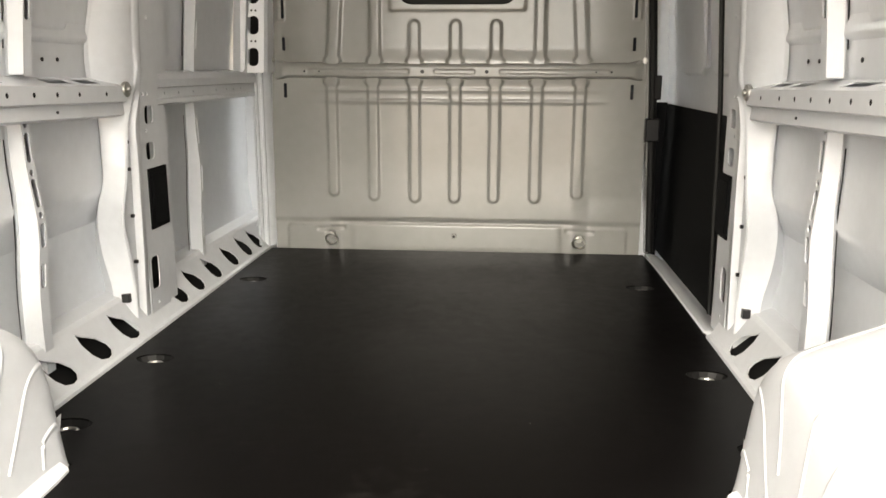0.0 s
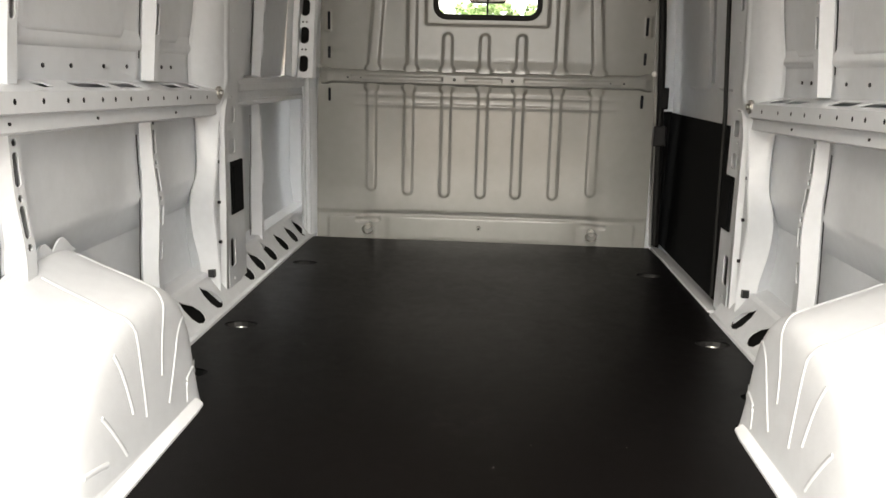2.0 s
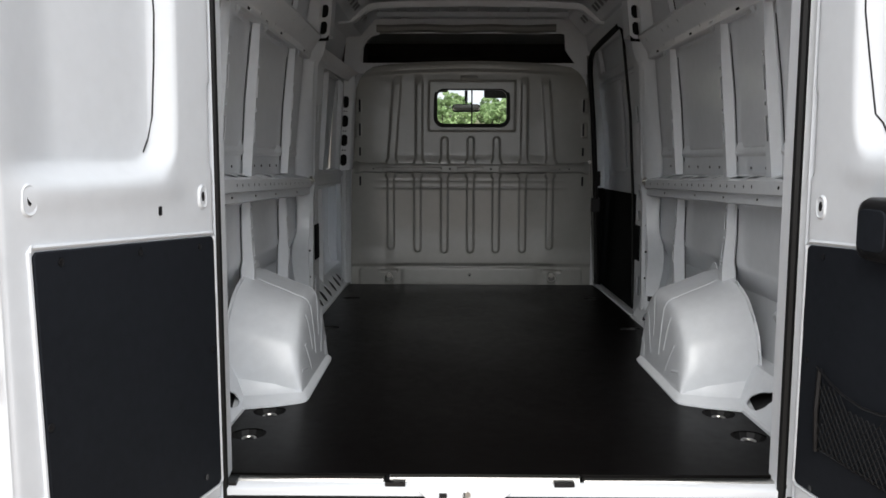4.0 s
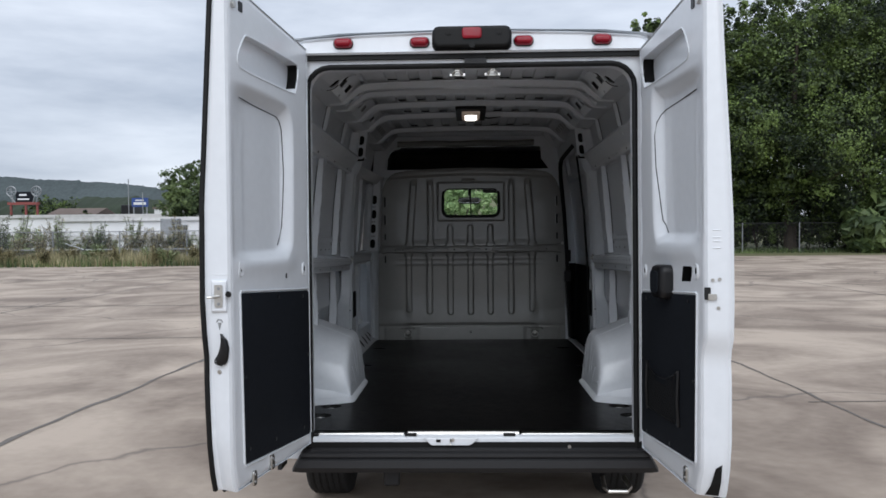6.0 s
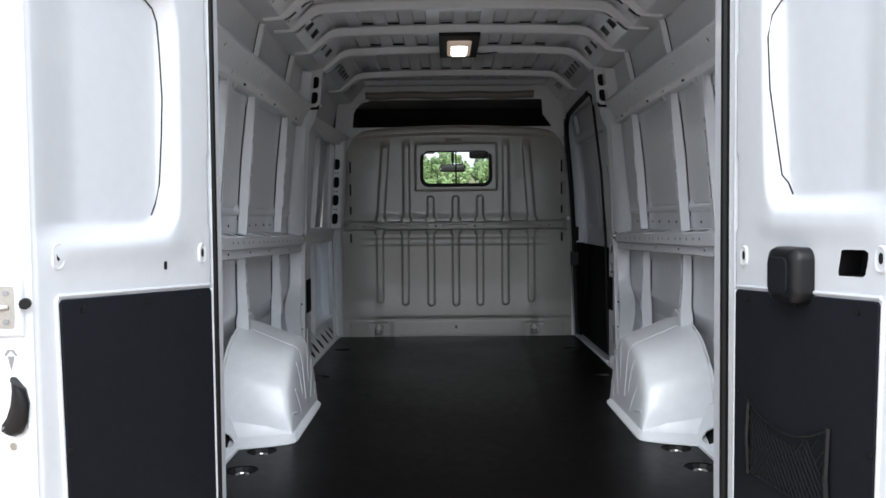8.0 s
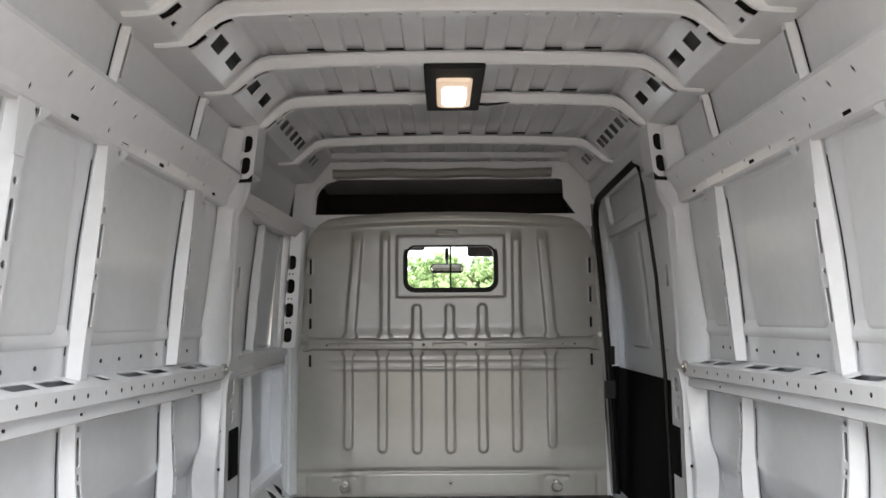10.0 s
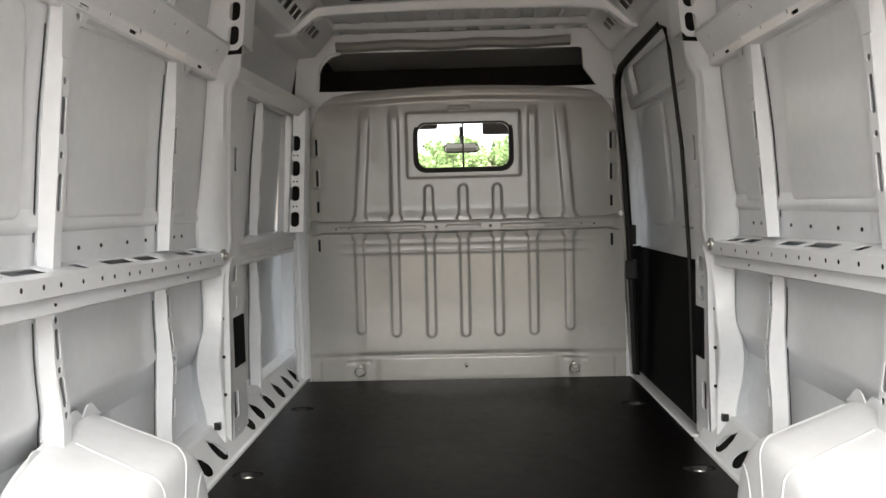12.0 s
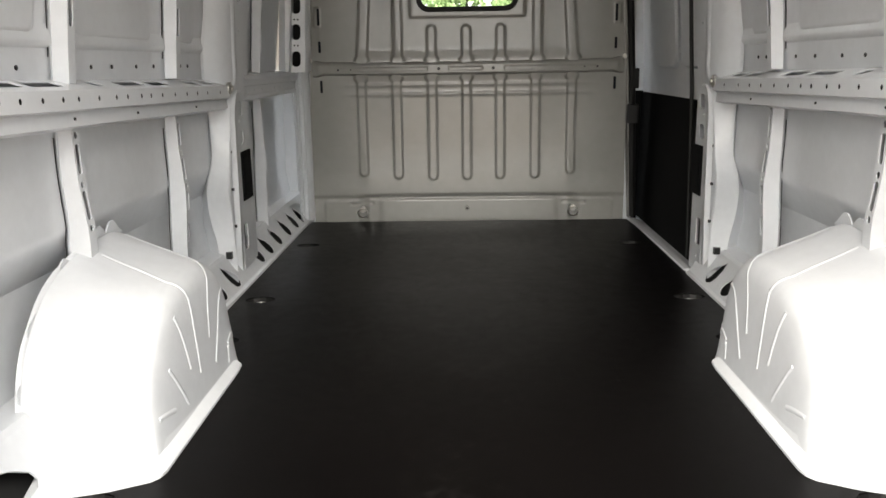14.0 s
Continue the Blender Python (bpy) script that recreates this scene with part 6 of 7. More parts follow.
    upper = [(0.142, 2.120), (0.16, 2.112), (0.665, 2.118), (0.696, 2.135), (0.696, 2.17), (0.64, 2.250), (0.61, 2.262), (0.13, 2.256), (0.104, 2.240), (0.115, 2.18)]
    if s > 0:
        upper = [(u - 0.075, v + 0.038) for u, v in upper]
    def soften(loop, times=2):
        for _ in range(times):
            loop = [q for (ax, ay), (bx, by) in zip(loop, loop[1:] + loop[:1]) for q in ((ax * 0.75 + bx * 0.25, ay * 0.75 + by * 0.25), (ax * 0.25 + bx * 0.75, ay * 0.25 + by * 0.75))]
        return loop
    recess, upper = soften(recess, 2), soften(upper)
    pocket = [] if s < 0 else [[(0.530, 1.316), (0.632, 1.320), (0.648, 1.378), (0.545, 1.376)]]
    heights = [0.56, 0.64, 0.75, 0.95, 1.04, 1.085, 1.12, 1.3, 1.6, 2.0]
    outline = [(0.0, 0.532), (bend(lip, 0.532) - 0.012, 0.532)] + [(bend(lip, z) - 0.012, z) for z in heights] + [(0.773, 2.345 + 0.084), (0.0, 2.345)] + [(0.0, z) for z in heights[::-1]]
    door = part("rear_door", bm, WHITE, van, "open white rear door with black lower trim", smooth=True, angle=32)
    door.matrix_local = base
    def door_relief(U, V):
        h = -0.046 * (1 - rise(-0.048, 0.008, loop_gap(U, V, recess))) * (1 - rise(0.54, 0.78, U))
        # soft swelling under the window recess, pads along the hinge side
        h = h + 0.007 * np.exp(-((V - (1.372 if s < 0 else 1.43)) / 0.035) ** 2) * rise(0.12, 0.25, U) * (1 - rise(0.66, 0.75, U))
        for z in (0.95, 1.52, 2.02):
            h = h - 0.006 * (1 - rise(-0.012, 0.0, box_gap(U, V, -0.03, 0.026, z - 0.11, z + 0.11, 0.010)))
        # turned-back rim at the free edge
        return h - 0.008 * rise(-0.016, 0.0, loop_gap(U, V, outline))

    def door_trim(U, V):
        g = np.maximum(loop_gap(U, V, outline), -loop_gap(U, V, upper))
        return np.maximum(g, -loop_gap(U, V, pocket[0])) if pocket else g
    pressed("inner_sheet", 0.0, 0.79, 0.53, 2.43, 0.0075, door_relief, lambda U, V, H: (U, -s * H, V), WHITE, door, trim=door_trim)
    if s > 0:
        door["label"] = "open white rear door with black trim and net pocket"

    # upper recess: sharp-edged well; its dark hinge-end wall stands for the shaded door cavity
    def well(u):
        return 0.024 + 0.030 * (1 - u / 0.75)
    walls, dark = bmesh.new(), bmesh.new()
    near_end = min(u for u, v in upper) + 0.030
    for (ua, va), (ub, vb) in zip(upper, upper[1:] + upper[:1]):
        b = dark if max(ua, ub) < near_end else walls
        b.faces.new([b.verts.new(q) for q in (P(ua, -0.001, va), P(ub, -0.001, vb), P(ub, well(ub), vb), P(ua, well(ua), va))])
    walls.faces.new([walls.verts.new(P(u, well(u), v)) for u, v in upper])
    bmesh.ops.remove_doubles(walls, verts=walls.verts, dist=1e-5)
    part("upper_recess", walls, WHITE, door)
    part("cavity_backing", dark, CAVITY_SHADE, door, "dark end wall standing for the shade of the door cavity")
    b = bmesh.new()
    tube(b, [P(u, 0.001, v) for u, v in upper], 0.0045, 6, closed=True)
    part("recess_rim", b, WHITE, door, smooth=True)
    if pocket:
        b = bmesh.new()
        loft(b, [[P(u, dep, v) for u, v in pocket[0]] for dep in (0.0, 0.05)], caps=False)
        b.faces.new([b.verts.new(P(u, 0.05, v)) for u, v in pocket[0]])
        part("latch_pocket", b, PLASTIC, door)
    # dark line along the recess edge: the crease's shade put in as colour
    b = bmesh.new()
    line = [(0.250, 1.448), (0.228, 1.48), (0.216, 1.53), (0.208, 1.65), (0.204, 1.76), (0.208, 1.90), (0.214, 1.955), (0.228, 1.988), (0.255, 2.003), (0.46, 2.014), (0.62, 2.022)]
    if s > 0:
        line = [(u - 0.032 * max(0.0, min(1.0, (v - 1.5) / 0.4)), v + 0.03 + 0.03 * (v < 1.5)) for u, v in line]
    tube(b, [P(u, -float(door_relief(np.array([[u]]), np.array([[v]]))[0, 0]) - 0.001, v) for u, v in line], 0.0020, 5)
    part("crease_line", b, BUMPER, door)
    # black trim board, a shallow tray of hardboard
    b = bmesh.new()
    tray = [(0.016, 0.592), (0.03, 0.584), (0.660, 0.616), (0.668, 0.63), (0.690, 1.262), (0.682, 1.270), (0.035, 1.240), (0.022, 1.230)]
    if s > 0:
        tray = [(u, v + (0.030 if v < 0.9 else 0.003)) for u, v in tray]
    loft(b, [[P(u, w, v) for u, v in tray] for w in (0.0, -0.006)])
    board = part("trim_board", b, BOARD, door, "black hardboard trim", bevel=0.003)
    b = bmesh.new()
    mid = Vector((0.35, 0.93))
    rim = [(u + 0.008 * (1 if u > mid.x else -1), v + 0.008 * (1 if v > mid.y else -1)) for u, v in tray]
    tube(b, [P(u, -0.001, v) for u, v in rim], 0.005, 6, closed=True)
    part("trim_rim", b, WHITE, board, smooth=True)
    for u, v in ((0.10, 1.22), (0.36, 1.235), (0.62, 1.245), (0.05, 0.95), (0.67, 0.95), (0.10, 0.63), (0.40, 0.65), (0.64, 0.67)):
        b = bmesh.new()
        prism(b, [tuple(P(u + q[0], 0, v + q[1]).xz) for q in disc(0, 0, 0.008, 8)], "y", s * -0.005, s * -0.009)
        part("trim_clip", b, PLASTIC, board)
    # black seal along the free edge
    b = bmesh.new()
    pts = []
    for z in (0.53, 0.60, 0.70, 0.85, 0.95, 1.04, 1.12, 1.25, 1.6, 1.9, 2.2, 2.40):
        e = section(z)[5]
        pts.append(Vector((e.x + 0.003, e.y + s * 0.008 * deep, z)))
    if s < 0:
        tube(b, pts, 0.010, 8)
        part("edge_seal", b, RUBBER, door, "black rubber edge seal", smooth=True)
    else:
        b.free()
    b = bmesh.new()
    tube(b, [P(0.0, 0.03, 0.526), P(0.40, 0.05, 0.522), P(0.70, 0.07, 0.526)], 0.010, 8)
    tube(b, [P(-0.012, 0.03, z) for z in (0.53, 1.0, 1.6, 2.34)], 0.010, 8)
    part("seal", b, RUBBER, door, smooth=True)
    # plugs and slots on the inner sheet, each in a small boss
    for u, z in ((0.068, 1.342), (0.690, 1.363)):
        b = bmesh.new()
        loft(b, [[P(u + a, w, z + c) for a, c in rrect(-0.013 - i, 0.013 + i, -0.024 - i, 0.020 + i, 0.012 + i)] for i, w in ((0.010, 0.001), (0.004, -0.005), (-0.002, -0.002))])
        boss = part("boss", b, WHITE, door, smooth=True)
        b = bmesh.new()
        prism(b, [tuple(P(u + q[0] * 0.5, 0, z + q[1]).xz) for q in disc(0, 0, 0.012, 8)], "y", s * -0.001, s * -0.0045)
        part("plug", b, PLASTIC, boss)
    for slit in (rrect(0.260, 0.272, 1.307, 1.328, 0.003, 2), rrect(0.010, 0.022, 1.03, 1.08, 0.003, 2)):
        b = bmesh.new()
        prism(b, [tuple(P(u, 0, z).xz) for u, z in slit], "y", s * -0.001, s * -0.003)
        part("slit", b, PLASTIC, door)
    # upper catch at the free corner
    b = bmesh.new()
    prism(b, [tuple(P(0.735 + q[0], 0, 2.345 + q[1]).xz) for q in disc(0, 0, 0.014, 12)], "y", s * 0.001, s * -0.012)
    part("roller", b, STEEL, door, "bright steel catch roller", bevel=0.002)
    b = bmesh.new()
    prism(b, [tuple(P(u, 0, z).xz) for u, z in rrect(0.655, 0.685, 2.335, 2.372, 0.004, 2)], "y", s * 0.001, s * -0.004)
    part("catch", b, PLASTIC, door)
    # lower hinge brackets
    for u, z in (((0.434, 0.562), (0.60, 0.545)) if s < 0 else ((0.579, 0.580),)):
        b = bmesh.new()
        loft(b, [[P(u + a, w, z + c) for a, c in rrect(-0.016, 0.016, -0.030, 0.030, 0.012)] for w in (0.001, -0.010)])
        br = part("lock_bracket", b, STEEL, door, "bright steel lock bracket", bevel=0.003)
        b = bmesh.new()
        for c in (-0.014, 0.014):
            prism(b, [tuple(P(u + q[0], 0, z + c + q[1]).xz) for q in disc(0, 0, 0.006, 8)], "y", s * -0.010, s * -0.013)
        part("screw", b, GALV, br)

    def E(k, u, z, lift=0.0):
        """A point on the slanting free edge: k 0 at the inner sheet, 1 at the outer skin."""
        a, c = section(z)[2], section(z)[3]
        d = (c - a)
        nrm = Vector((d.y, -d.x, 0)).normalized() * (1 if s > 0 else -1)
        if nrm.x < 0:
            nrm = -nrm
        return a + d * k + nrm * lift + Vector((0, 0, u))
    if s < 0:
        b = bmesh.new()
        loft(b, [[E(0.46 + a, c, 1.266, w) for a, c in rrect(-0.46 + i, 0.46 - i, -0.060 + i * 0.1, 0.060 - i * 0.1, 0.03)] for i, w in ((0.0, 0.0), (0.03, 0.008), (0.10, 0.012))])
        latch = part("latch", b, WHITE, door, "white latch housing with steel bolt", smooth=True, angle=40)
        b = bmesh.new()
        loft(b, [[E(0.46 + a, c, 1.266, w) for a, c in rrect(-0.22, 0.24, -0.040, 0.042, 0.03)] for w in (0.011, 0.016)])
        tube(b, [E(0.42, 0.0, 1.266, 0.016), E(0.75, 0.0, 1.264, 0.034), E(1.02, 0.0, 1.263, 0.036)], 0.005, 8)
        part("bolt", b, STEEL, latch, smooth=True)
        b = bmesh.new()
        for c in (-0.028, 0.028):
            tube(b, [E(0.46, c, 1.266, 0.014), E(0.46, c, 1.266, 0.018)], 0.006, 8)
        part("rivet", b, GALV, latch)
        b = bmesh.new()
        tube(b, [E(-0.02, 0, 1.273, 0.0), E(-0.10, 0, 1.273, 0.018)], 0.011, 10)
        part("buffer", b, RUBBER, latch)
        # curved release handle, leaning out towards its foot
        b = bmesh.new()
        way = [(0.32, 1.122, 0.008), (0.20, 1.114, 0.020), (0.13, 1.088, 0.025), (0.19, 1.058, 0.026), (0.37, 1.034, 0.024), (0.60, 1.022, 0.019), (0.70, 1.020, 0.010)]
        loft(b, [[E(k, 0, z, 0.010) + (E(0.5, 0, z, 0.02) - E(0.5, 0, z, 0.0)).normalized() * 0.015 * math.sin(a) + Vector((0, 0, r * 0.75 * math.cos(a))) + (E(1.0, 0, z) - E(0.0, 0, z)).normalized() * r * 0.66 * math.cos(a) for a in [q * math.pi / 4 for q in range(8)]] for k, z, r in way])
        handle = part("release_handle", b, PLASTIC, door, "black curved release handle", smooth=True, angle=60)
        b = bmesh.new()
        tube(b, [E(0.62, 0, 1.024, 0.012), E(0.62, 0, 1.024, 0.024)], 0.006, 8)
        part("screw", b, GALV, handle)
        b = bmesh.new()
        tube(b, [E(0.62, 0, 0.985, 0.0), E(0.62, 0, 0.985, 0.004)], 0.008, 10)
        part("screw", b, STEEL, door)
        b = bmesh.new()
        loft(b, [[E(0.50 + a * 7, c, 1.162, w) for a, c in ((-0.030, 0.008), (-0.015, 0.020), (0.0, 0.023), (0.015, 0.020), (0.030, 0.008), (0.024, 0.006), (0.0, 0.016), (-0.024, 0.006))] for w in (0.001, 0.002)])
        loft(b, [[E(0.50 + a * 7, c, 1.162, w) for a, c in ((-0.016, 0.006), (0.016, 0.006), (0.008, -0.008), (0.0, -0.022), (-0.008, -0.008))] for w in (0.001, 0.002)])
        part("decal", b, GALV, door, "small grey pictogram sticker")
        # press marks across the edge
        for z in (1.205, 1.345):
            b = bmesh.new()
            tube(b, [E(k, 0, z, -0.001) for k in (0.02, 0.5, 0.95)], 0.0022, 5)
            part("press_mark", b, WHITE, door, smooth=True)
    else:
        b = bmesh.new()
        loft(b, [[E(-0.06 + a, c, 1.285, w) for a, c in rrect(-0.14, 0.20, -0.022, 0.022, 0.02)] for w in (-0.002, 0.008)])
        latch = part("latch", b, PLASTIC, door, "black door catch with steel tongue", bevel=0.003)
        b = bmesh.new()
        loft(b, [[E(0.22 + a, c, 1.273, w) for a, c in rrect(-0.22, 0.24, -0.011, 0.011, 0.010)] for w in (0.002, 0.010)])
        part("tongue", b, STEEL, latch, bevel=0.003)
        for k, z in ((0.26, 1.333), (0.62, 1.336), (0.55, 1.233)):
            b = bmesh.new()
            tube(b, [E(k, 0, z, 0.0), E(k, 0, z, 0.004)], 0.0065, 10)
            part("screw", b, STEEL, door)
        for z in (1.448, 1.472, 1.486, 1.512):
            b = bmesh.new()
            tube(b, [E(k, 0, z, -0.001) for k in (0.28, 0.5, 0.70)], 0.0028, 5)
            part("press_mark", b, WHITE, door, smooth=True)
        # black corner seal low on the edge
        b = bmesh.new()
        loft(b, [[E(k, 0, z, 0.003) for k, z in ((0.30, 0.535), (0.48, 0.575), (0.62, 0.645))], [E(k, 0, z, 0.003) for k, z in ((0.98, 0.535), (0.97, 0.59), (0.96, 0.66))]], closed=False)
        part("edge_seal", b, RUBBER, door, "black rubber corner seal")
        # black release box
        b = bmesh.new()
        loft(b, [[P(u, w, v) for u, v in rrect(0.288 + i, 0.436 - i, 1.238 + i, 1.376 - i, 0.03)] for i, w in ((0, -0.001), (0.0, -0.030), (0.006, -0.045), (0.022, -0.054))])
        rb = part("release_box", b, PLASTIC, door, "black inside release box", smooth=True, angle=50)
        b = bmesh.new()
        loft(b, [[P(u, w, v) for u, v in rrect(0.315, 0.410, 1.262, 1.352, 0.020)] for w in (-0.052, -0.058)])
        part("lever", b, BOARD, rb, bevel=0.003)
        # net pocket on the board, its mouth sagging between two straps
        b = bmesh.new()
        for u, za, zb in ((0.118, 0.735, 0.945), (0.515, 0.745, 0.965)):
            tube(b, [P(u, -0.010, za), P(u + 0.002, -0.016, (za + zb) / 2), P(u, -0.010, zb)], 0.007, 6)

        def sag(u):
            return 0.905 + 0.05 * ((u - 0.31) / 0.2) ** 2
        tube(b, [P(u, -0.018, sag(u)) for u in (0.118, 0.18, 0.24, 0.31, 0.38, 0.45, 0.515)], 0.003, 6)
        tube(b, [P(0.118, -0.010, 0.745), P(0.515, -0.010, 0.752)], 0.003, 6)
        net = part("net_pocket", b, PLASTIC, door, "black mesh pocket")
        b = bmesh.new()
        for k in range(-8, 22):
            u0 = 0.118 + k * 0.022
            for sg in (1, -1):
                pts = [(u0 + sg * 0.18 * q / 6, 0.748 + 0.20 * q / 6) for q in range(7)]
                pts = [p for p in pts if 0.118 <= p[0] <= 0.515 and p[1] <= sag(p[0])]
                if len(pts) > 1:
                    tube(b, [P(p[0], -0.015, p[1]) for p in pts], 0.0012, 4)
        part("mesh", b, RUBBER, net)
    # hinges
    for z in (0.80, 1.45, 2.15):
        b = bmesh.new()
        tube(b, [P(-0.018, 0.06, z - 0.04), P(-0.018, 0.06, z + 0.04)], 0.014, 10)
        box(b, -0.03, 0.03, s * 0.052 if s > 0 else s * 0.066, s * 0.066 if s > 0 else s * 0.052, z - 0.035, z + 0.035)
        part("hinge", b, WHITE, door, smooth=True, angle=40)
    return door


rear_door(-1, 10.6, 0.93)
rear_door(1, 4.8, 0.93)

zone[0] = "bay"
# ---- cab beyond the partition, seen through its window ----
bm = bmesh.new()
prism(bm, [(3.45, 2.385), (4.30, 2.36), (4.55, 2.16), (4.45, 2.09), (4.30, 2.30), (3.45, 2.36)], "x", -0.9, 0.9)
cab = part("cab", bm, WHITE, van, "white cab shell with open side windows")
for s in (-1, 1):
    bm = bmesh.new()
    prism(bm, [(s * 0.95, 0.5), (s * 1.02, 0.5), (s * 1.02, 1.35), (s * 0.95, 1.35)], "y", 3.45, 5.7)
    part("cab_door", bm, WHITE, cab)
    bm = bmesh.new()
    prism(bm, [(s * 0.93, 1.35), (s * 1.02, 1.35), (s * 0.92, 2.10), (s * 0.83, 2.10)], "y", 3.45, 3.70)
    part("door_pillar", bm, WHITE, cab)
    bm = bmesh.new()
    tube(bm, [(s * 0.93, 5.30, 1.30), (s * 0.86, 4.85, 1.75), (s * 0.80, 4.40, 2.08)], 0.045, 8)
    part("windscreen_pillar", bm, WHITE, cab)
bm = bmesh.new()
box(bm, -0.95, 0.95, 5.25, 5.75, 0.5, 1.22)
part("bonnet", bm, WHITE, cab)
bm = bmesh.new()
box(bm, -0.88, 0.88, YP + 0.02, 4.46, 2.005, 2.035)
part("headliner", bm, HEADLINER, cab)
bm = bmesh.new()
prism(bm, [(4.75, 0.9), (4.80, 1.18), (5.25, 1.22), (5.30, 0.9)], "x", -0.92, 0.92)
part("dashboard", bm, PLASTIC, cab, bevel=0.02)
bm = bmesh.new()
loft(bm, [[(px, 4.52 + oy, z) for px, z in rrect(-0.127, 0.107, 1.802, 1.868, 0.03)] for oy in (0.0, 0.03)])
tube(bm, [(-0.01, 4.55, 1.84), (-0.01, 4.60, 1.91), (-0.01, 4.57, 1.98)], 0.014, 8)
mirror = part("rear_view_mirror", bm, PLASTIC, cab, "black rear-view mirror", bevel=0.006)
bm = bmesh.new()
loft(bm, [[(px, 4.519 - oy, z) for px, z in rrect(-0.119 + oy, 0.099 - oy, 1.809 + oy, 1.861 - oy, 0.024)] for oy in (0.0, 0.002)])
part("mirror_glass", bm, MIRROR, mirror)
for x0, x1, low in ((-0.52, -0.16, 1.945), (0.128, 0.53, 1.900)):
    bm = bmesh.new()
    loft(bm, [[(px, 4.30 + oy, z) for px, z in rrect(x0, x1, low, 2.02, 0.02)] for oy in (0.0, 0.02)])
    part("sun_visor", bm, HEADLINER, cab, bevel=0.005)
bm = bmesh.new()
loft(bm, [[(px, y, z) for px in (-0.88, 0, 0.88)] for y, z in ((5.27, 1.23), (4.40, 2.09))], closed=False)
ws = part("windscreen", bm, GLASS, cab)
ws.visible_shadow = False
zone[0] = "lot"


# ---- beyond the lot ----
# wooded hills on the horizon
def ridge(dist, base, tops, x0, x1, seed, mat, label):
    rnd = random.Random(seed)
    bm = bmesh.new()
    n = 420
    top, low_, back = [], [], []
    for k in range(n + 1):
        x = x0 + (x1 - x0) * k / n
        h = tops[0] + (tops[1] - tops[0]) * k / n + 9 * noise.noise(Vector((x * 0.004, seed, 0))) + 2.4 * noise.noise(Vector((x * 0.02, seed, 3))) + 1.3 * noise.noise(Vector((x * 0.07, seed, 5))) + 1.6 * noise.noise(Vector((x * 0.19, seed, 8)))
        top.append((x, dist + 60, h))
        low_.append((x, dist, base))
        back.append((x, dist + 160, base))
    loft(bm, [low_, [(a[0], dist + 25, a[2] * 0.55 + base * 0.3) for a in top], top, back], closed=False)
    return tagged(link("hill", bm, mat, smooth=True, angle=80), label, "hill", kind="structure")


ridge(900, -8, (159, 16), -1400, -75, 2, HILL, "wooded hill on the horizon with blue-green haze in its colour")
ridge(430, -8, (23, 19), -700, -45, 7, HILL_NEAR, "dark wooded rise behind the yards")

# white-roofed warehouses in the lower yard
def warehouse(x0, x1, y0, y1, top, label, roofing=ROOFING, units=()):
    root = tagged(new("warehouse"), label, "building", "sheds in the lower yard")
    bm = bmesh.new()
    box(bm, x0, x1, y0, y1, -4.0, top - 0.25)
    wall = part("wall", bm, SIGNWHITE, root)
    bm = bmesh.new()
    box(bm, x0 - 0.2, x1 + 0.2, y0 - 0.2, y1 + 0.2, top - 0.25, top)
    part("roof", bm, roofing, root)
    n = max(2, int((x1 - x0) / 5))
    for k in range(n):
        bm = bmesh.new()
        u = x0 + (x1 - x0) * (k + 0.5) / n
        box(bm, u - 1.0, u + 1.0, y0 - 0.05, y0 + 0.05, -2.6, -1.2)
        part("window", bm, PLASTIC, root)
    for ux, uy, w, h in units:
        bm = bmesh.new()
        box(bm, ux, ux + w, uy, uy + w * 0.7, top, top + h)
        part("roof_unit", bm, GALV, root, bevel=0.05)
    return root


warehouse(-70, -19, 62, 80, 2.75, "long low white warehouse with a pale flat roof")
warehouse(-27.5, -12.5, 49, 58, 2.30, "small white shed with a pale flat roof")
warehouse(-24.0, -12.5, 43.0, 47.5, 1.15, "low white annexe with grey roof units", units=((-19.4, 46.0, 1.1, 1.0), (-18.1, 43.6, 1.05, 0.6)))
warehouse(-95, -66, 66, 95, 3.2, "low white shed with a pale flat roof")
warehouse(-46, -38, 112, 130, 4.6, "tan block building behind the warehouse", BRICKISH)
warehouse(-44, -30, 150, 170, 5.2, "pale low building in the distance")

root = tagged(new("house"), "low house with a brown shingled roof", "house")
bm = bmesh.new()
box(bm, -54, -48.5, 97, 105, -4, 3.0)
part("wall", bm, SIGNWHITE, root)
bm = bmesh.new()
prism(bm, [(96, 2.9), (101, 4.3), (106, 2.9)], "x", -54.5, -48)
part("roof", bm, BRICKISH, root)

# roadside sign with two round wheels on a red gantry
root = tagged(new("roadside_sign"), "red steel gantry sign carrying two pale wheels", "sign")
root.location = (-0.5, 0, 0.35)
SX, SY = -49.05, 84.0
bm = bmesh.new()
box(bm, SX - 1.9, SX + 1.6, SY, SY + 0.4, 3.95, 4.25)
for u in (-1.6, 0.1, 1.4):
    box(bm, SX + u - 0.1, SX + u + 0.1, SY + 0.1, SY + 0.3, -4, 3.95)
part("gantry", bm, REDPAINT, root)
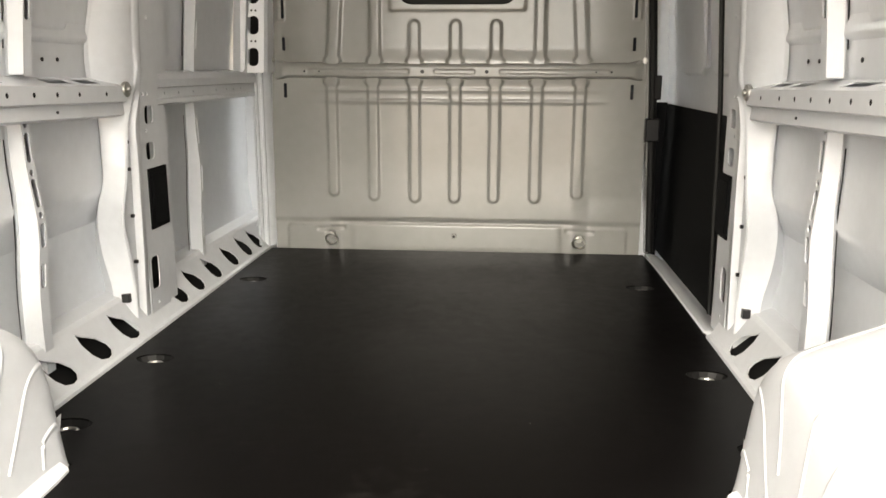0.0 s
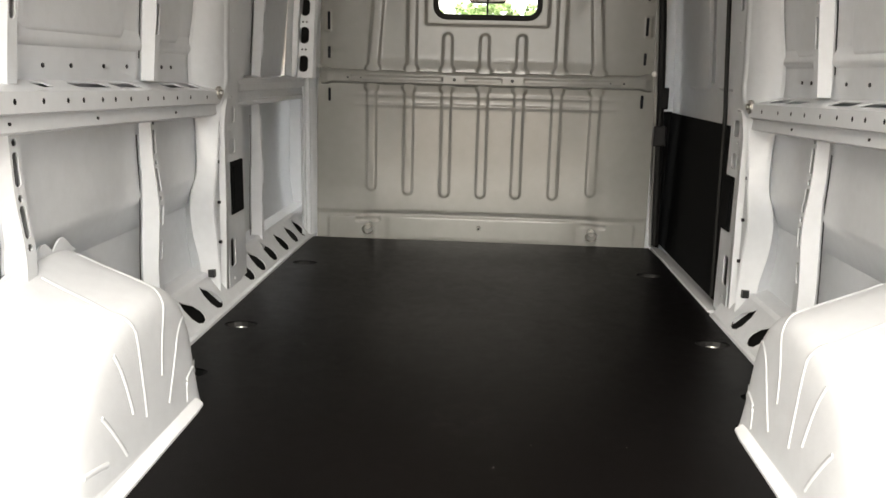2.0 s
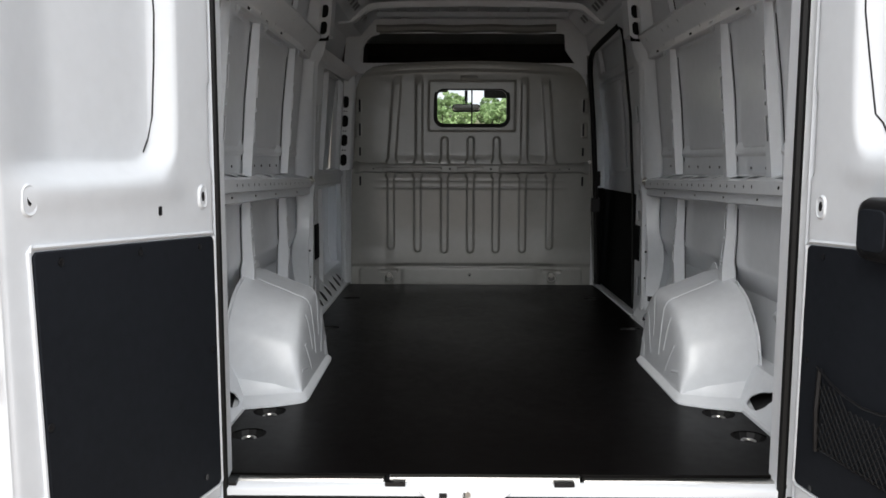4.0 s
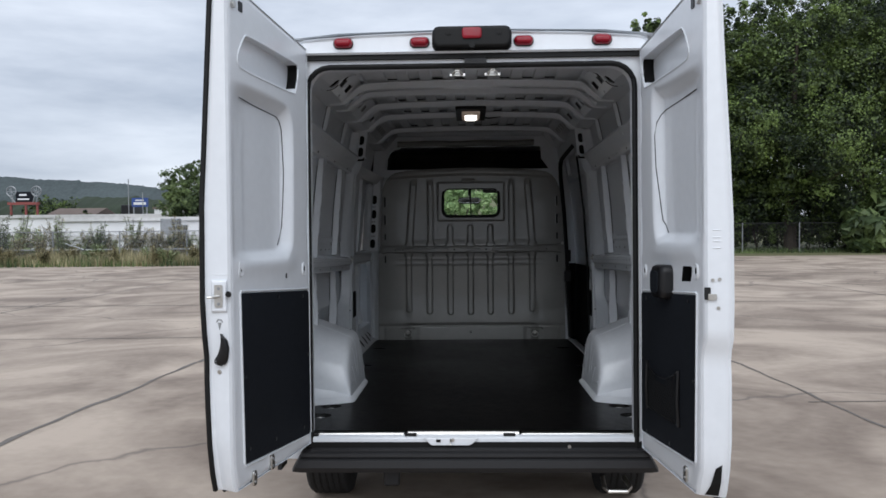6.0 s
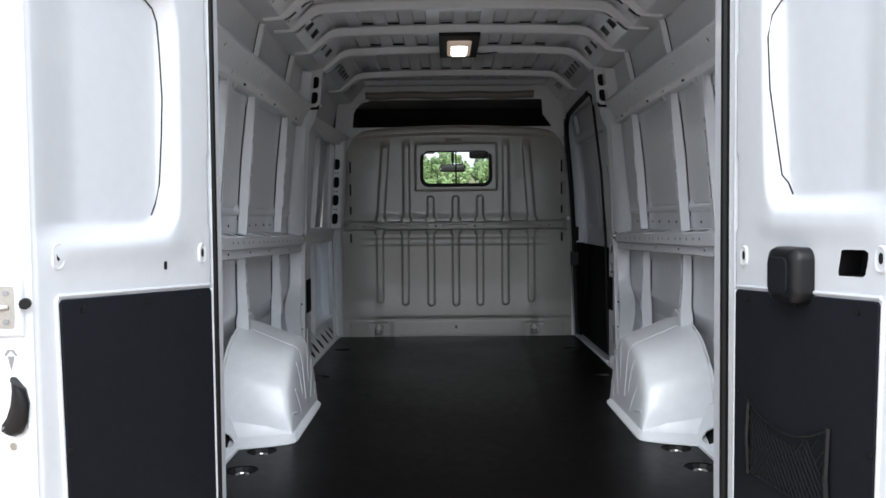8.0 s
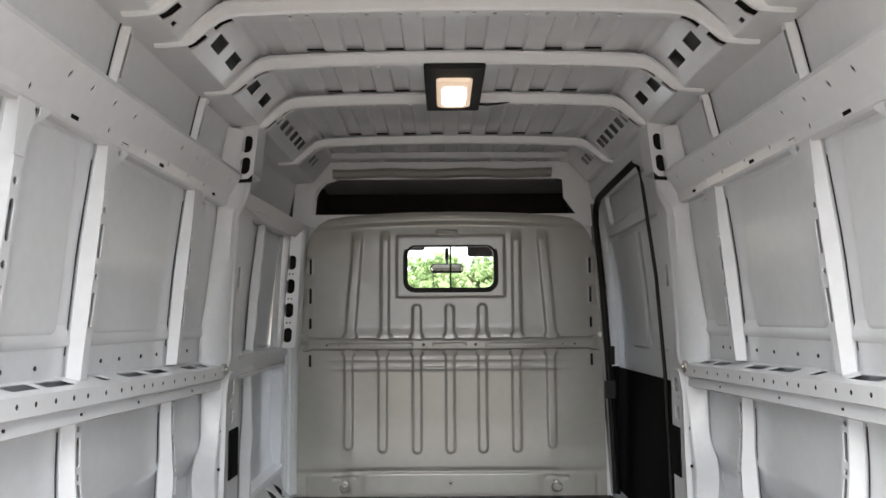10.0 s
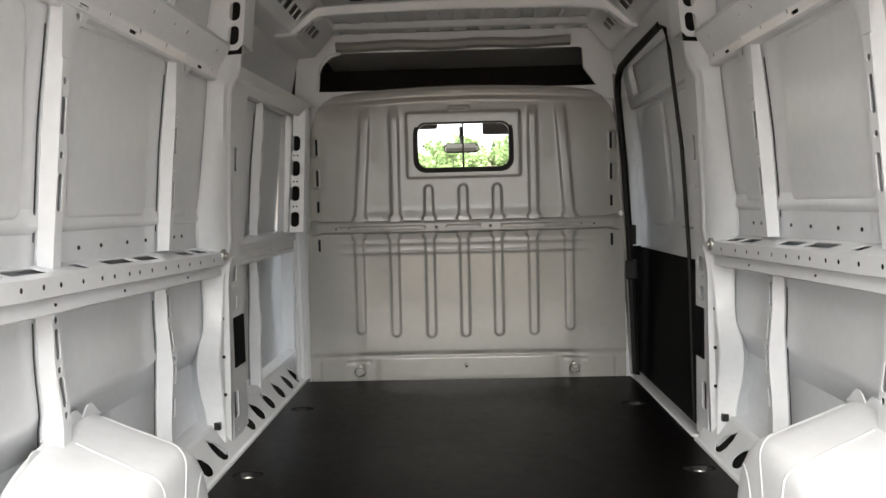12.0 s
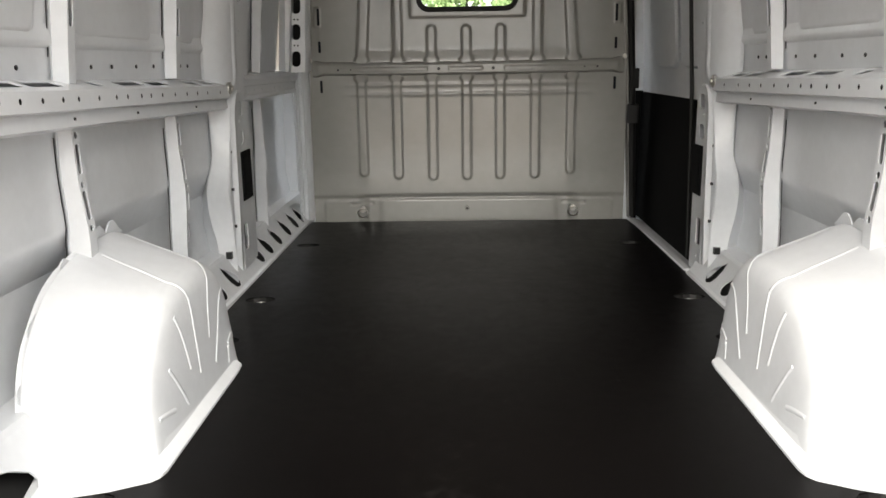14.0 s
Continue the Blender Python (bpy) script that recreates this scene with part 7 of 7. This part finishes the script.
for u in (-1.43, 1.43):
    bm = bmesh.new()
    tube(bm, [(SX + u + 0.54 * math.cos(a), SY, 5.45 + 0.54 * math.sin(a)) for a in [k * 0.393 for k in range(16)]], 0.07, 6, closed=True)
    for a in [k * 0.785 for k in range(8)]:
        tube(bm, [(SX + u, SY, 5.45), (SX + u + 0.54 * math.cos(a), SY, 5.45 + 0.54 * math.sin(a))], 0.035, 5)
    tube(bm, [(SX + u - 0.2, SY, 4.95), (SX + u * 0.7, SY, 4.2)], 0.06, 6)
    tube(bm, [(SX + u + 0.2, SY, 4.95), (SX + u * 0.95, SY, 4.2)], 0.06, 6)
    part("wheel", bm, GALV, root)
bm = bmesh.new()
box(bm, SX - 0.95, SX + 0.95, SY, SY + 0.3, 4.25, 5.4)
part("board", bm, BOARD, root)
bm = bmesh.new()
box(bm, SX - 0.5, SX + 0.3, SY - 0.05, SY, 4.95, 5.15)
box(bm, SX - 0.7, SX + 0.6, SY - 0.05, SY, 4.5, 4.65)
part("lettering", bm, SIGNWHITE, root)

root = tagged(new("blue_sign"), "blue sign board with white lettering bars", "sign")
root.location = (-0.3, 0, 0.4)
bm = bmesh.new()
BX, BY = -39.5, 92.0
box(bm, BX - 1.0, BX + 0.95, BY, BY + 0.3, 3.75, 4.85)
part("board", bm, BLUE, root)
bm = bmesh.new()
box(bm, BX - 0.75, BX + 0.75, BY - 0.06, BY, 4.0, 4.32)
box(bm, BX - 0.55, BX + 0.5, BY - 0.06, BY, 4.5, 4.62)
part("lettering", bm, SIGNWHITE, root)
bm = bmesh.new()
for u in (-0.8, 0.8):
    box(bm, BX + u - 0.06, BX + u + 0.06, BY + 0.05, BY + 0.25, -4, 3.75)
part("leg", bm, GALV, root)
root = tagged(new("parked_truck"), "dark box truck parked behind the warehouse", "truck")
bm = bmesh.new()
box(bm, -42.6, -40.9, 93, 96, 1.0, 4.45)
part("box_body", bm, PLASTIC, root, bevel=0.1)
bm = bmesh.new()
box(bm, -42.4, -41.1, 91.6, 93, -3.6, 3.2)
part("cab", bm, BUMPER, root, bevel=0.15)
for x, y, h in ((-40.3, 90, 7.4), (-38.6, 90, 5.8)):
    bm = bmesh.new()
    tube(bm, [(x, y, -4), (x, y, h)], 0.06, 6)
    tagged(link("pole", bm, GALV), "slim grey steel light pole", "pole")


def chain_fence(x0, x1, y, tall, label, step=3.05, brace=False, wire=GALV):
    root = tagged(new("chain_link_fence"), label, "fence", "fences along the lot")
    n = int((x1 - x0) / step)
    for k in range(n + 1):
        bm = bmesh.new()
        u = x0 + k * step
        tube(bm, [(u, y, -0.05), (u, y, tall)], 0.032, 8)
        part("fence_post", bm, GALV, root)
    for z in (tall - 0.03, tall * 0.42):
        if z < tall * 0.5 and not brace:
            continue
        bm = bmesh.new()
        tube(bm, [(x0, y, z), (x0 + n * step, y, z)], 0.022, 6)
        part("rail", bm, wire, root)
    if brace:
        bm = bmesh.new()
        tube(bm, [(-18.2, y, tall * 0.62), (-15.6, y - 0.02, 0.05)], 0.025, 6)
        part("brace", bm, GALV, root)
    v, f = [], []
    gap, w = 0.085, 0.0035
    for sg in (1, -1):
        u = x0 - tall
        while u < x0 + n * step:
            a, b = (u, 0.03), (u + tall, tall - 0.03)
            if sg < 0:
                a, b = (u + tall, 0.03), (u, tall - 0.03)
            if min(a[0], b[0]) >= x0 and max(a[0], b[0]) <= x0 + n * step:
                o = len(v)
                v += [(a[0] - w, y, a[1]), (a[0] + w, y, a[1]), (b[0] + w, y, b[1]), (b[0] - w, y, b[1])]
                f.append((o, o + 1, o + 2, o + 3))
            u += gap
    m = bpy.data.meshes.new("wire_mesh")
    m.from_pydata(v, [], f)
    m.materials.append(wire)
    ob = tagged(new("wire_mesh", m), kind="stuff")
    ob.parent = root
    return root


chain_fence(-34.0, -6.0, 31.8, 1.45, "grey chain-link fence overgrown with weeds", brace=True)
# wire and rail are darker here than on the left fence
chain_fence(8.3, 42.0, 38.0, 1.55, "chain-link fence with dark wire below dark trees", step=2.9, wire=BUMPER)

# verge of dry weeds along the lot, and taller weeds at the fence
def weeds(name, x0, x1, y0, y1, count, tall, seed, mat, label):
    rnd = random.Random(seed)
    v, f = [], []
    for _ in range(count):
        x, y = rnd.uniform(x0, x1), rnd.uniform(y0, y1)
        h = tall * rnd.uniform(0.3, 1.0) * (0.55 + 0.9 * abs(noise.noise(Vector((x * 0.35, y * 0.35, seed)))))
        a, w, d = rnd.uniform(0, 6.28), 0.012 + 0.02 * rnd.random(), rnd.uniform(0.05, 0.35) * h
        z = height(x, y)
        o = len(v)
        dx, dy = math.cos(a), math.sin(a)
        v += [(x - dy * w, y + dx * w, z), (x + dy * w, y - dx * w, z), (x + dx * d, y + dy * d, z + h)]
        f.append((o, o + 1, o + 2))
    m = bpy.data.meshes.new(name)
    m.from_pydata(v, [], f)
    m.materials.append(mat)
    return tagged(new(name, m), label, "grass", kind="stuff")


weeds("dry_grass", -45, -5, 28.6, 34.5, 34000, 0.85, 3, LEAF_PALE, "dry pale weeds along the fence")
weeds("green_grass", -45, -5, 28.2, 35.5, 22000, 0.6, 4, LEAF_MID, "rough green grass along the fence")
weeds("green_grass", 5, 50, 37.2, 41, 9000, 0.4, 6, LEAF_MID, "rough green grass at the edge of the lot")
rnd = random.Random(12)
for k in range(12):
    x = -36 + k * 2.4 + rnd.uniform(-0.6, 0.6)
    bush(x, 33.2 + rnd.uniform(-0.2, 1.0), rnd.uniform(0.9, 1.6), rnd.uniform(1.4, 2.4), 40 + k, rnd.choice((LEAF_WEED, LEAF_PALE)), "straggling green weed bush growing through the fence", 0.09, 1900, 2.2, 0.5)
for k in range(80):
    x = -37 + k * 0.385 + rnd.uniform(-0.3, 0.3)
    high = (2.1 if x < -21 else 1.7 if x < -13 else 1.35) * rnd.uniform(0.7, 1.2)
    weed_plant(x, 32.7 + rnd.uniform(-0.6, 0.8), high * 1.12, rnd.uniform(0.7, 1.3), 300 + k, rnd.choice((LEAF_WEED, LEAF_WEED, LEAF_MID, LEAF_PALE)), "tall straggling green weed at the fence")
for k in range(46):
    x = -37 + k * 0.68 + rnd.uniform(-0.4, 0.4)
    weed_plant(x, 29.6 + rnd.uniform(-0.8, 1.3), rnd.uniform(0.5, 1.0), rnd.uniform(0.8, 1.3), 400 + k, rnd.choice((LEAF_PALE, LEAF_PALE, LEAF_WEED)), "low dry tan weed at the edge of the concrete")

# tree left of the van and the bright hedge ahead of it
tree(-22.4, 62.0, 8.0, 5.6, 21, LEAF_MID, "bushy dark green tree behind the white shed", 0.20, 19000, 0.05, z0=-0.8)
for k, (x, y, h, w) in enumerate(((-9.5, 43, 2.6, 3.4), (-5.2, 42, 2.4, 3.6), (-0.8, 43, 2.6, 3.6), (3.0, 42, 2.8, 3.6), (7.0, 43, 2.9, 3.8))):
    tree(x, y, h, w, 60 + k, LEAF_BRIGHT, "fresh green leafy tree ahead of the van", 0.22, 4200, 0.02)
for k in range(9):
    bush(-10 + k * 2.4, 38.5 + (k % 3) * 0.7, 1.8, 3.2, 80 + k, LEAF_BRIGHT, "fresh green bush at the edge of the lot", 0.20, 1100)

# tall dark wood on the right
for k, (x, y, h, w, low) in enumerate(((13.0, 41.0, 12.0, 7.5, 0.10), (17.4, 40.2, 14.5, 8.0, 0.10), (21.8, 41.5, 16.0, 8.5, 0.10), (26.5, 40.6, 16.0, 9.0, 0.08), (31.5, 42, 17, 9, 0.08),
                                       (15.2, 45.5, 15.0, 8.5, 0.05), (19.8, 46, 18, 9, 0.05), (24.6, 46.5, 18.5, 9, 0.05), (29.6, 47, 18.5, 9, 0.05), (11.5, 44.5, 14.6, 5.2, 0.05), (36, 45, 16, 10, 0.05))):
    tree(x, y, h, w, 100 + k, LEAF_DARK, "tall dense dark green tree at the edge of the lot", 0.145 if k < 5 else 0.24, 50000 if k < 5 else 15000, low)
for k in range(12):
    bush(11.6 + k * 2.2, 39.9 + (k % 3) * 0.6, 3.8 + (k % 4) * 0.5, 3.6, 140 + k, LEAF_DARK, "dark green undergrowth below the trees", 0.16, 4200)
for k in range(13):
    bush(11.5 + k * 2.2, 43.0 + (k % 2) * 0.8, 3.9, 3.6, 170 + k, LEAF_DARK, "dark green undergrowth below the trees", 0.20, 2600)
for x, y in ((20.6, 36.8), (22.6, 37.2), (24.8, 36.6)):
    bush(x, y, 2.7, 3.4, int(x * 10), LEAF_MID, "arching bright green shrub with long leaves", 0.42, 1300, 2.4, 0.5)
for k, (x, y, h, w) in enumerate(((-58, 108, 10, 9), (-62, 90, 8.5, 6), (-44, 100, 8.2, 6), (-38, 118, 9, 9), (-31, 120, 9, 9), (-24, 110, 8.5, 8), (-52, 92, 7.5, 3.5), (-45, 88, 7.4, 4))):
    tree(x, y, h, w, 200 + k, LEAF_DARK, "distant dark green tree behind the yards", 0.36, 4200, 0.05, z0=-3.6)

# the lot and all beyond it slope up gently ahead of the van, whose floor is taken as level
SLOPE = Matrix.Translation((0, 1.05, -0.045)) @ Matrix.Rotation(radians(1.06), 4, "X") @ Matrix.Translation((0, -1.05, 0))
for ob in list(scene.objects):
    if ob.parent is None and ob.type in {"MESH", "EMPTY"} and ob not in (van, liner) and ob.name != "grit":
        ob.matrix_basis = SLOPE @ ob.matrix_basis
